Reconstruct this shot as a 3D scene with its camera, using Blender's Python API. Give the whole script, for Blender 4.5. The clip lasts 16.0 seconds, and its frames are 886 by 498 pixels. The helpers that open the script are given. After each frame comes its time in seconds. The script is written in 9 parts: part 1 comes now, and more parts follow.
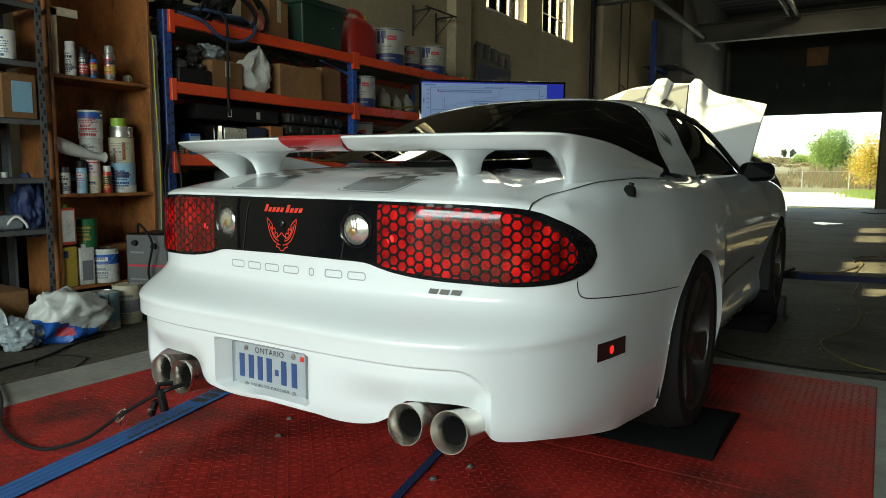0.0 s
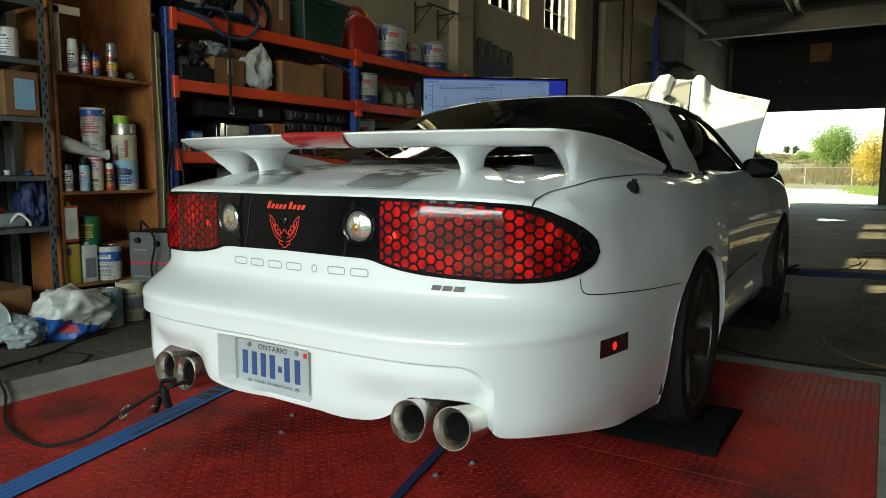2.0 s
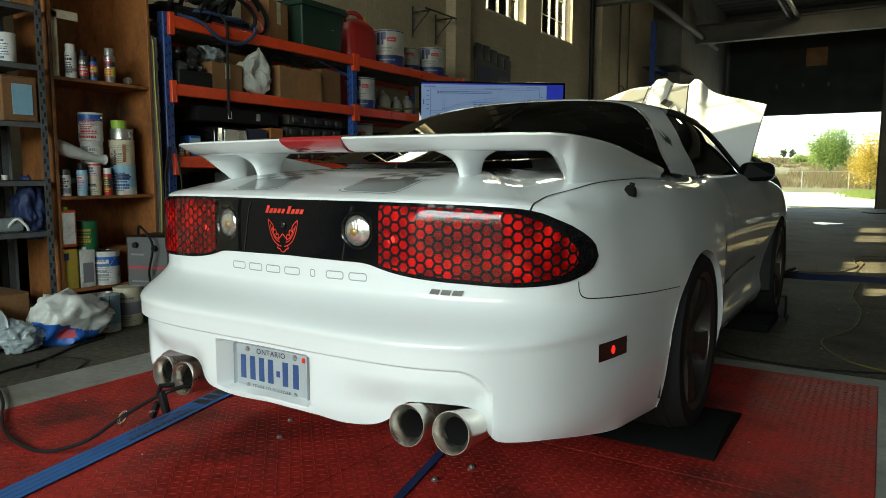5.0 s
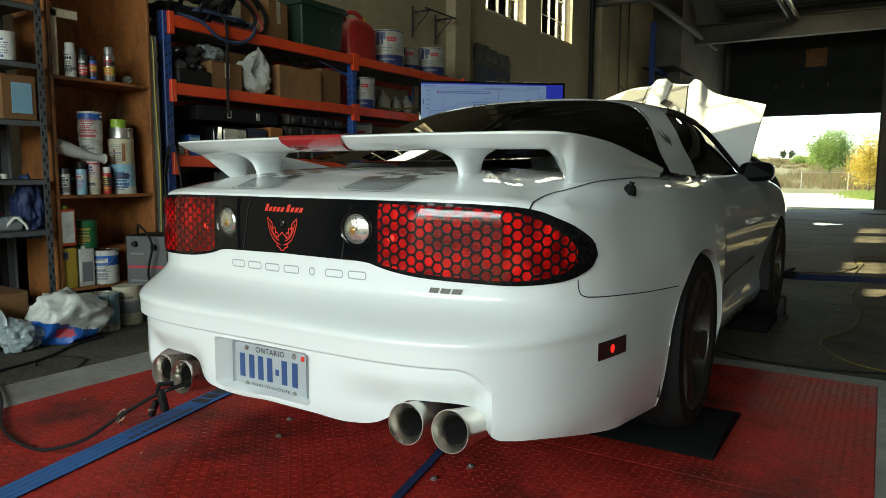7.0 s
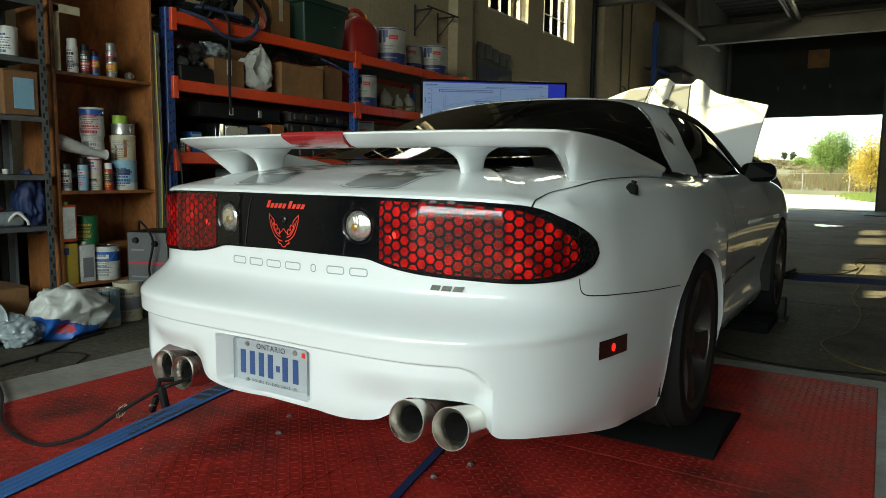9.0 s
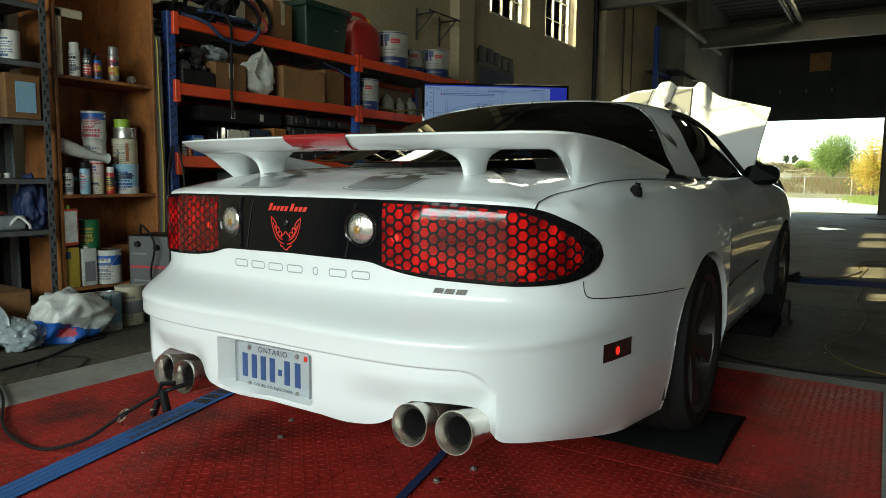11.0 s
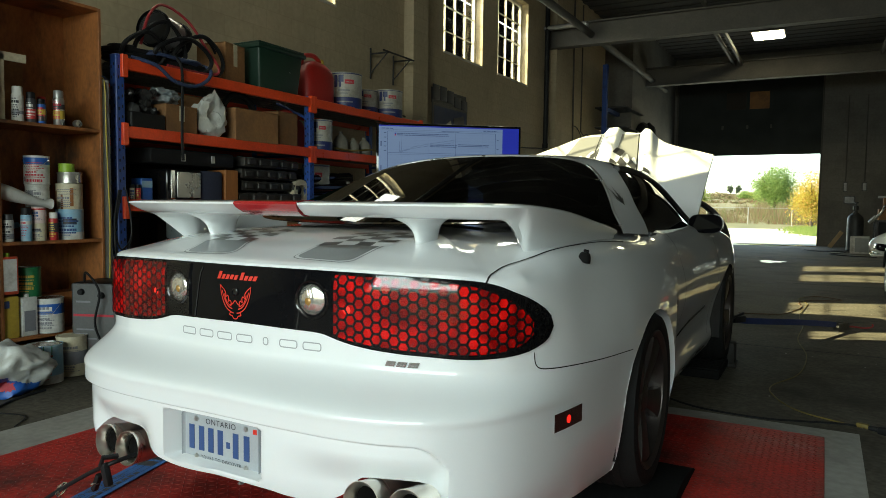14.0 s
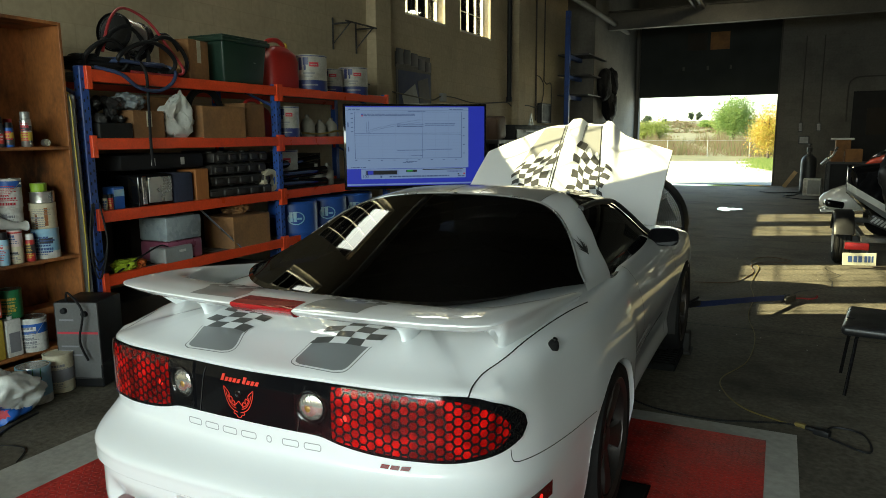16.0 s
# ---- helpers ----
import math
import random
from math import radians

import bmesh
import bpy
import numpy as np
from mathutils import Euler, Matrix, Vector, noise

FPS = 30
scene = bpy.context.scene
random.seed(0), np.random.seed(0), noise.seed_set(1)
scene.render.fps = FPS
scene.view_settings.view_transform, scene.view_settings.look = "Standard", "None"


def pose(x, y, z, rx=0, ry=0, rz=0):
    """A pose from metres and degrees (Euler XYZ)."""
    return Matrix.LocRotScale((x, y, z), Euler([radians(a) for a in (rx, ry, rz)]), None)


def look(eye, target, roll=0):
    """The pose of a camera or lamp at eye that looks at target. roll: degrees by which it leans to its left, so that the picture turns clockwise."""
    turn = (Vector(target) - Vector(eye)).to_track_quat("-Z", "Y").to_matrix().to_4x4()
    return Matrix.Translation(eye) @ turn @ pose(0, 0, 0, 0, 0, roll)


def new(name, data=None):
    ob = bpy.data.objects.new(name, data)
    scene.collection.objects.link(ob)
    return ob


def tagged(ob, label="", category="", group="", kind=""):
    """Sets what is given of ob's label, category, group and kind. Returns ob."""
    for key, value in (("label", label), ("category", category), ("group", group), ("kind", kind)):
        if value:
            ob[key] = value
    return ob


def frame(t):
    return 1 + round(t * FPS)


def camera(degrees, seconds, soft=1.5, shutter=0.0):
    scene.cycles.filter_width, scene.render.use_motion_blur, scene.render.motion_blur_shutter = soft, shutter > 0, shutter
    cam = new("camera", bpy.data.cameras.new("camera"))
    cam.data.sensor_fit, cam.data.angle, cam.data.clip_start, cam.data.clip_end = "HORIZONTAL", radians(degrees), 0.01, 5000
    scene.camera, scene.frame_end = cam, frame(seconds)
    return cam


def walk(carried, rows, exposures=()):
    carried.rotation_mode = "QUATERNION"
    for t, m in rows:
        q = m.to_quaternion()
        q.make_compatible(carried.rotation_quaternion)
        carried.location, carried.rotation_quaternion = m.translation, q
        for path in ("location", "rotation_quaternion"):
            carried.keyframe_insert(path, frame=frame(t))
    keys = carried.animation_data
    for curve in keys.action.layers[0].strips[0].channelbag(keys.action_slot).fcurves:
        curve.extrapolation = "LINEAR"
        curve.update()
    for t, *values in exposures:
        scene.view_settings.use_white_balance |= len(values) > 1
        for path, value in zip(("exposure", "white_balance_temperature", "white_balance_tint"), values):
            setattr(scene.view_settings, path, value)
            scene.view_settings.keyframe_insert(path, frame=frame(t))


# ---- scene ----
cam = camera(65.3, 16.0, 0.8)
PATH = [
    (0, (1.478, -1.443, 1.018), (0.413, 0.235, 0.796), 0.4),
    (0.5, (1.476, -1.445, 1.018), (0.404, 0.229, 0.799), 0.2),
    (1, (1.476, -1.448, 1.018), (0.398, 0.221, 0.797), 0.2),
    (1.5, (1.478, -1.445, 1.017), (0.41, 0.231, 0.792), 0.2),
    (2, (1.477, -1.444, 1.016), (0.407, 0.23, 0.786), 0.3),
    (2.5, (1.478, -1.446, 1.016), (0.407, 0.228, 0.793), 0.3),
    (3, (1.478, -1.446, 1.017), (0.412, 0.232, 0.798), 0.1),
    (3.5, (1.479, -1.445, 1.017), (0.412, 0.232, 0.8), 0.0),
    (4, (1.477, -1.445, 1.017), (0.412, 0.233, 0.798), 0.2),
    (6.5, (1.476, -1.446, 1.012), (0.41, 0.232, 0.796), 0.2),
    (7, (1.476, -1.445, 1.011), (0.412, 0.234, 0.794), 0.3),
    (7.5, (1.476, -1.446, 1.011), (0.41, 0.232, 0.794), 0.3),
    (8, (1.475, -1.446, 1.009), (0.409, 0.232, 0.791), 0.5),
    (8.5, (1.475, -1.447, 1.008), (0.41, 0.231, 0.787), 0.7),
    (9, (1.473, -1.446, 1.007), (0.408, 0.232, 0.787), 0.7),
    (11.5, (1.463, -1.438, 1.002), (0.392, 0.239, 0.794), 0.6),
    (12, (1.462, -1.438, 1.004), (0.391, 0.239, 0.795), 0.6),
    (12.5, (1.462, -1.44, 1.01), (0.388, 0.235, 0.808), 0.5),
    (13, (1.468, -1.442, 1.026), (0.393, 0.236, 0.855), -0.2),
    (13.5, (1.464, -1.443, 1.043), (0.409, 0.251, 0.902), -0.3),
    (13.7, (1.459, -1.432, 1.045), (0.416, 0.270, 0.928), 0.3),
    (14, (1.47, -1.433, 1.117), (0.507, 0.315, 0.992), 0.7),
    (14.2, (1.467, -1.407, 1.189), (0.550, 0.362, 1.017), 0.8),
    (14.5, (1.452, -1.433, 1.32), (0.522, 0.322, 1.094), 0.3),
    (14.7, (1.454, -1.459, 1.418), (0.520, 0.294, 1.183), -1.7),
    (15, (1.466, -1.508, 1.554), (0.601, 0.26, 1.2), -1.9),
    (15.2, (1.467, -1.527, 1.591), (0.639, 0.255, 1.220), -2.8),
    (15.5, (1.476, -1.564, 1.619), (0.648, 0.21, 1.209), -1.6),
    (15.7, (1.481, -1.566, 1.620), (0.624, 0.193, 1.206), -1.7),
    (16, (1.485, -1.575, 1.662), (0.623, 0.2, 1.338), -0.4),
]
SKY, SUN, STOPS = 0.15, 5.0, 2.03
walk(cam, [(t, look(eye, target, roll)) for t, eye, target, roll in PATH], [(0, STOPS - .09, 6500, -4), (13.8, STOPS - .09, 6500, -4), (14.3, STOPS - .14, 6500, -4), (14.7, STOPS - .16, 6500, -4), (15.2, STOPS - .03, 6500, -4), (15.7, STOPS + .07, 6500, -4), (16, STOPS + .05, 6500, -4)])

# ---- world, sun, large lights ----
world = bpy.data.worlds.new("sky")
world.use_nodes = True
scene.world = world
_wn = world.node_tree
_sky = _wn.nodes.new("ShaderNodeTexSky")
_sky.sky_type = "NISHITA"
_sky.sun_disc = False
_sky.sun_elevation = radians(32)
_sky.sun_rotation = radians(245)
_wn.links.new(_sky.outputs[0], _wn.nodes["Background"].inputs[0])
_wn.nodes["Background"].inputs[1].default_value = SKY

sun_data = bpy.data.lights.new("sun", "SUN")
sun_data.energy, sun_data.angle, sun_data.color = SUN, radians(0.5), (1.0, 0.86, 0.53)
sun = new("sun", sun_data)
sun.matrix_world = look((-50, -24, 36), (0.9, 0.45, 0))


def area_light(name, eye, target, w, h, watts, colour):
    d = bpy.data.lights.new(name, "AREA")
    d.shape, d.size, d.size_y, d.energy, d.color = "RECTANGLE", w, h, watts, colour
    ob = new(name, d)
    ob.matrix_world = look(eye, target)
    return ob


# ---- mesh helpers ----
def link_mesh(name, bm, material, parent=None, label="", smooth=35):
    me = bpy.data.meshes.new(name)
    bmesh.ops.recalc_face_normals(bm, faces=bm.faces[:])
    bm.to_mesh(me)
    bm.free()
    for m in (material if isinstance(material, (list, tuple)) else [material]):
        me.materials.append(m)
    if smooth:
        me.polygons.foreach_set("use_smooth", [True] * len(me.polygons))
        me.set_sharp_from_angle(angle=radians(smooth))
    ob = new(name, me)
    if parent is not None:
        ob.parent = parent
    if label:
        ob["label"] = label
    return ob


def part(name, bm, material, parent, label="", smooth=35):
    return link_mesh(name, bm, material, parent, label, smooth)


def thing(name, label, category, at=(0, 0, 0), rz=0, group="", kind=""):
    ob = new(name)
    ob.empty_display_size = 0.1
    ob.matrix_world = pose(*at, 0, 0, rz)
    return tagged(ob, label, category, group, kind)


def solid(name, bm, material, label, category, group="", kind="", at=None, rz=0, smooth=35):
    ob = link_mesh(name, bm, material, None, "", smooth)
    if at is not None:
        ob.matrix_world = pose(*at, 0, 0, rz)
    return tagged(ob, label, category, group, kind)


def share(name, me, parent, m):
    ob = new(name, me)
    ob.parent = parent
    ob.matrix_basis = m
    return ob


def box(bm, x0, x1, y0, y1, z0, z1, bevel=0.0, seg=2, m=None):
    r = bmesh.ops.create_cube(bm, size=1.0, matrix=Matrix.Translation(((x0 + x1) / 2, (y0 + y1) / 2, (z0 + z1) / 2)) @ Matrix.Diagonal((x1 - x0, y1 - y0, z1 - z0, 1)))
    vs = r["verts"]
    if bevel:
        es = list({e for v in vs for e in v.link_edges})
        g = bmesh.ops.bevel(bm, geom=es, offset=bevel, segments=seg, profile=0.5, affect="EDGES")
        vs = list({v for f in g["faces"] for v in f.verts} | {v for v in vs if v.is_valid})
    if m is not None:
        bmesh.ops.transform(bm, matrix=m, verts=[v for v in vs if v.is_valid])
    return vs


def bx(*a, **k):
    bm = bmesh.new()
    box(bm, *a, **k)
    return bm


def tube(bm, pts, r, seg=8, closed=False, caps=True):
    pts = [Vector(p) for p in pts]
    n = len(pts)
    rs = r if isinstance(r, (list, tuple)) else [r] * n
    rings, u = [], None
    for i, p in enumerate(pts):
        d = (pts[(i + 1) % n] - pts[i - 1]) if closed else (pts[min(i + 1, n - 1)] - pts[max(i - 1, 0)])
        d.normalize()
        if u is None:
            u = d.orthogonal().normalized()
        u = (u - d * u.dot(d)).normalized()
        w = d.cross(u)
        rings.append([bm.verts.new(p + (u * math.cos(a) + w * math.sin(a)) * rs[i]) for a in (2 * math.pi * k / seg for k in range(seg))])
    for i in range(n if closed else n - 1):
        a, b = rings[i], rings[(i + 1) % n]
        for k in range(seg):
            bm.faces.new((a[k], a[(k + 1) % seg], b[(k + 1) % seg], b[k]))
    if caps and not closed:
        bm.faces.new(rings[0][::-1])
        bm.faces.new(rings[-1])
    return bm


def lathe(bm, profile, seg=24, m=None):
    """profile: (radius, height) pairs, turned round z."""
    rings = []
    for r, z in profile:
        if r < 1e-5:
            rings.append([bm.verts.new((0, 0, z))])
        else:
            rings.append([bm.verts.new((r * math.cos(2 * math.pi * k / seg), r * math.sin(2 * math.pi * k / seg), z)) for k in range(seg)])
    for a, b in zip(rings[:-1], rings[1:]):
        for k in range(seg):
            q = [a[k % len(a)], a[(k + 1) % len(a)], b[(k + 1) % len(b)], b[k % len(b)]]
            q = [v for i, v in enumerate(q) if v not in q[:i]]
            if len(q) > 2:
                bm.faces.new(q)
    if m is not None:
        bmesh.ops.transform(bm, matrix=m, verts=[v for g in rings for v in g])
    return bm


def ease(a, b, x):
    t = min(1.0, max(0.0, (x - a) / (b - a)))
    return t * t * (3 - 2 * t)


def lerp(a, b, t):
    return a + (b - a) * t


def curve1(pts, x):
    """A smooth monotone-ish line through (x, y) pairs."""
    if x <= pts[0][0]:
        return pts[0][1]
    if x >= pts[-1][0]:
        return pts[-1][1]
    for i in range(len(pts) - 1):
        if x <= pts[i + 1][0]:
            break
    x0, y0 = pts[i]
    x1, y1 = pts[i + 1]
    h = x1 - x0
    m0 = (y1 - pts[i - 1][1]) / (x1 - pts[i - 1][0]) if i else (y1 - y0) / h
    m1 = (pts[i + 2][1] - y0) / (pts[i + 2][0] - x0) if i + 2 < len(pts) else (y1 - y0) / h
    s = (y1 - y0) / h
    if s == 0 or m0 * s < 0:
        m0 = 0
    if s == 0 or m1 * s < 0:
        m1 = 0
    if s:
        m0, m1 = (max(-3 * abs(s), min(3 * abs(s), q)) for q in (m0, m1))
    t = (x - x0) / h
    return (2 * t**3 - 3 * t * t + 1) * y0 + (t**3 - 2 * t * t + t) * h * m0 + (-2 * t**3 + 3 * t * t) * y1 + (t**3 - t * t) * h * m1


def smooth_line(pts, n=8):
    """Catmull-Rom points through pts."""
    ps = [Vector(p) for p in pts]
    out = []
    for i in range(len(ps) - 1):
        a, b, c, d = ps[max(i - 1, 0)], ps[i], ps[i + 1], ps[min(i + 2, len(ps) - 1)]
        for k in range(n):
            t = k / n
            out.append(0.5 * ((2 * b) + (c - a) * t + (2 * a - 5 * b + 4 * c - d) * t * t + (3 * b - a - 3 * c + d) * t**3))
    return out + [ps[-1]]


def text_mesh(words, size, spacing=1.0, extrude=0.0, align="CENTER"):
    cu = bpy.data.curves.new("lettering", "FONT")
    cu.body, cu.size, cu.extrude, cu.align_x, cu.align_y, cu.space_character, cu.resolution_u = words, size, extrude, align, "CENTER", spacing, 3
    tmp = bpy.data.objects.new("lettering", cu)
    scene.collection.objects.link(tmp)
    bpy.context.view_layer.update()
    me = bpy.data.meshes.new_from_object(tmp.evaluated_get(bpy.context.evaluated_depsgraph_get()))
    bpy.data.objects.remove(tmp)
    bpy.data.curves.remove(cu)
    bm = bmesh.new()
    bm.from_mesh(me)
    bpy.data.meshes.remove(me)
    return bm


# ---- materials ----
def principled(name):
    m = bpy.data.materials.new(name)
    m.use_nodes = True
    return m, m.node_tree, m.node_tree.nodes["Principled BSDF"]


def surf(name, c, rough=0.6, metal=0.0, fine=40.0, coarse=3.0, var=0.15, bump=0.1, dirt=None, dirt_amt=0.0, coat=0.0, rvar=0.1, vary=0.0, stretch=(1, 1, 1), spec=0.5, lit=None, lit_amt=0.0):
    """A surface with grain and stains at two scales, in object space."""
    m, nt, p = principled(name)
    N, L = nt.nodes, nt.links
    tc = N.new("ShaderNodeTexCoord")
    mp = N.new("ShaderNodeMapping")
    mp.inputs["Scale"].default_value = stretch
    L.new(tc.outputs["Object"], mp.inputs[0])
    n1, n2 = N.new("ShaderNodeTexNoise"), N.new("ShaderNodeTexNoise")
    for n, s, d in ((n1, fine, 4), (n2, coarse, 5)):
        n.inputs["Scale"].default_value, n.inputs["Detail"].default_value = s, d
        L.new(mp.outputs[0], n.inputs["Vector"])
    ad = N.new("ShaderNodeMath")
    ad.operation = "ADD"
    L.new(n1.outputs[0], ad.inputs[0])
    L.new(n2.outputs[0], ad.inputs[1])
    ramp = N.new("ShaderNodeMapRange")
    ramp.inputs[1].default_value, ramp.inputs[2].default_value = 0.6, 1.4
    ramp.inputs[3].default_value, ramp.inputs[4].default_value = 1 - var, 1 + var
    L.new(ad.outputs[0], ramp.inputs[0])
    last = ramp.outputs[0]
    if vary:
        oi = N.new("ShaderNodeObjectInfo")
        r2 = N.new("ShaderNodeMapRange")
        r2.inputs[3].default_value, r2.inputs[4].default_value = 1 - vary, 1 + vary
        L.new(oi.outputs["Random"], r2.inputs[0])
        mu = N.new("ShaderNodeMath")
        mu.operation = "MULTIPLY"
        L.new(last, mu.inputs[0])
        L.new(r2.outputs[0], mu.inputs[1])
        last = mu.outputs[0]
    mix = N.new("ShaderNodeVectorMath")
    mix.operation = "SCALE"
    mix.inputs[0].default_value = c
    L.new(last, mix.inputs["Scale"])
    col = mix.outputs[0]
    if dirt is not None:
        n3 = N.new("ShaderNodeTexNoise")
        n3.inputs["Scale"].default_value, n3.inputs["Detail"].default_value, n3.inputs["Roughness"].default_value = coarse * 0.6, 8, 0.65
        L.new(mp.outputs[0], n3.inputs["Vector"])
        r3 = N.new("ShaderNodeMapRange")
        r3.inputs[1].default_value, r3.inputs[2].default_value, r3.inputs[4].default_value = 0.48, 0.68, dirt_amt
        L.new(n3.outputs[0], r3.inputs[0])
        mx = N.new("ShaderNodeMixRGB")
        mx.inputs[2].default_value = (*dirt, 1)
        L.new(r3.outputs[0], mx.inputs[0])
        L.new(col, mx.inputs[1])
        col = mx.outputs[0]
    L.new(col, p.inputs["Base Color"])
    rr = N.new("ShaderNodeMapRange")
    rr.inputs[1].default_value, rr.inputs[2].default_value = 0.3, 0.7
    rr.inputs[3].default_value, rr.inputs[4].default_value = max(0.02, rough - rvar), min(1, rough + rvar)
    L.new(n2.outputs[0], rr.inputs[0])
    L.new(rr.outputs[0], p.inputs["Roughness"])
    p.inputs["Metallic"].default_value = metal
    p.inputs["Coat Weight"].default_value = coat
    p.inputs["Coat Roughness"].default_value = 0.02
    p.inputs["Specular IOR Level"].default_value = spec
    if lit is not None:
        le = N.new("ShaderNodeMapRange")
        le.inputs[1].default_value, le.inputs[2].default_value, le.inputs[3].default_value, le.inputs[4].default_value = 0.42, 0.66, lit_amt * 0.25, lit_amt * 2.2
        L.new(n2.outputs[0], le.inputs[0])
        p.inputs["Emission Color"].default_value = (*lit, 1)
        L.new(le.outputs[0], p.inputs["Emission Strength"])
    if bump:
        b = N.new("ShaderNodeBump")
        b.inputs["Strength"].default_value, b.inputs["Distance"].default_value = bump, 0.01
        L.new(n1.outputs[0], b.inputs["Height"])
        L.new(b.outputs[0], p.inputs["Normal"])
    return m


def glow(name, c, strength):
    m, nt, p = principled(name)
    p.inputs["Base Color"].default_value = (*c, 1)
    p.inputs["Emission Color"].default_value = (*c, 1)
    p.inputs["Emission Strength"].default_value = strength
    return m


def tinted_glass(name, tint, gloss=0.02):
    m, nt, p = principled(name)
    N, L = nt.nodes, nt.links
    N.remove(p)
    t, g, fr, mx = N.new("ShaderNodeBsdfTransparent"), N.new("ShaderNodeBsdfGlossy"), N.new("ShaderNodeFresnel"), N.new("ShaderNodeMixShader")
    t.inputs[0].default_value = (*tint, 1)
    g.inputs["Roughness"].default_value = gloss
    fr.inputs[0].default_value = 1.52
    L.new(fr.outputs[0], mx.inputs[0])
    L.new(t.outputs[0], mx.inputs[1])
    L.new(g.outputs[0], mx.inputs[2])
    L.new(mx.outputs[0], N["Material Output"].inputs[0])
    return m


M = {}
M["paint"] = surf("white_paint", (0.80, 0.82, 0.83), 0.42, 0.0, 300, 2, 0.015, 0.0, coat=1.0, rvar=0.03)
M["stripe"] = surf("silver_stripe", (0.24, 0.255, 0.265), 0.35, 0.55, 400, 3, 0.04, 0.0, coat=1.0, rvar=0.03)
M["silver_flat"] = surf("silver_decal", (0.30, 0.30, 0.29), 0.4, 0.25, 400, 3, 0.05, 0.0, coat=0.4, rvar=0.03)
M["check_dark"] = surf("dark_chequer", (0.05, 0.05, 0.05), 0.4, 0.0, 300, 3, 0.08, 0.0, coat=0.4, rvar=0.03)
M["stripe_black"] = surf("black_stripe", (0.016, 0.016, 0.018), 0.35, 0.0, 200, 3, 0.05, 0.0, coat=0.35, rvar=0.03)
M["gap"] = surf("panel_gap", (0.012, 0.012, 0.012), 0.8, 0, 60, 4, 0.1, 0)
M["black_gloss"] = surf("black_gloss_plastic", (0.006, 0.006, 0.007), 0.07, 0, 80, 4, 0.05, 0.0, coat=0.35, rvar=0.02, spec=0.35)
M["black_trim"] = surf("black_trim", (0.014, 0.014, 0.015), 0.45, 0, 120, 4, 0.15, 0.05, spec=0.25)
M["rubber"] = surf("tyre_rubber", (0.011, 0.011, 0.011), 0.75, 0, 90, 5, 0.2, 0.15, dirt=(0.016, 0.015, 0.014), dirt_amt=0.4, spec=0.2)
M["alloy"] = surf("alloy_rim", (0.075, 0.066, 0.062), 0.45, 0.85, 120, 6, 0.12, 0.03, dirt=(0.08, 0.05, 0.04), dirt_amt=0.4)
M["steel"] = surf("polished_steel", (0.74, 0.71, 0.65), 0.30, 1.0, 300, 6, 0.05, 0.0, rvar=0.05, stretch=(1, 6, 1))
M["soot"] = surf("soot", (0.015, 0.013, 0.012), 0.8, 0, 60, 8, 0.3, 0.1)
M["tint"] = tinted_glass("tinted_glass", (0.03, 0.033, 0.035))
M["cabin"] = surf("cabin_black", (0.02, 0.02, 0.02), 0.8, 0, 60, 4, 0.2, 0.05)
M["red_lens"] = surf("red_lens", (0.12, 0.001, 0.002), 0.2, 0, 300, 16, 0.75, 0.35, coat=0.0, spec=0.08, lit=(0.95, 0.008, 0.007), lit_amt=0.062)
M["lamp_cover"] = tinted_glass("clear_lamp_cover", (0.97, 0.96, 0.96), 0.015)
M["lamp_glow"] = glow("lit_filament", (1.0, 0.02, 0.010), 0.15)
M["honeycomb"] = surf("black_honeycomb", (0.004, 0.004, 0.0045), 0.5, 0, 120, 4, 0.15, 0.05, spec=0.08)
M["red_clear"] = surf("red_plastic", (0.36, 0.008, 0.014), 0.12, 0, 100, 6, 0.12, 0.02, coat=1.0)
M["clear_lens"] = surf("clear_lens", (0.80, 0.78, 0.72), 0.12, 0.85, 110, 14, 0.2, 0.06, coat=1.0, rvar=0.03)
M["amber_bulb"] = surf("amber_bulb", (0.36, 0.20, 0.05), 0.15, 0.3, 60, 6, 0.1, 0.0, coat=1.0)
M["red_decal"] = surf("red_decal", (0.62, 0.03, 0.015), 0.4, 0, 100, 4, 0.05, 0)
M["grey_letter"] = surf("grey_lettering", (0.33, 0.34, 0.35), 0.45, 0, 100, 4, 0.08, 0)
M["plate"] = surf("plate_white", (0.36, 0.385, 0.41), 0.45, 0, 200, 8, 0.08, 0.03, dirt=(0.3, 0.3, 0.3), dirt_amt=0.3)
M["plate_blue"] = surf("plate_blue", (0.035, 0.075, 0.21), 0.45, 0, 100, 4, 0.1, 0)
M["chrome"] = surf("chrome", (0.75, 0.75, 0.75), 0.1, 1.0, 200, 6, 0.05, 0)

M["concrete"] = surf("concrete_floor", (0.112, 0.100, 0.077), 0.8, 0, 30, 1.6, 0.6, 0.45, dirt=(0.045, 0.041, 0.034), dirt_amt=0.9, rvar=0.1, spec=0.12)
M["concrete_light"] = surf("pale_concrete", (0.33, 0.32, 0.285), 0.8, 0, 25, 2.2, 0.25, 0.2, dirt=(0.16, 0.15, 0.13), dirt_amt=0.7)
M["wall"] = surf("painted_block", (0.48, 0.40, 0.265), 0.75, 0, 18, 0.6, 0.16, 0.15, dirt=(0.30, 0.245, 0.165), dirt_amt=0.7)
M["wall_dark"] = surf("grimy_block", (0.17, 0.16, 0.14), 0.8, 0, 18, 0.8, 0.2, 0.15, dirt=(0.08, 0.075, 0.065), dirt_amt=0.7)
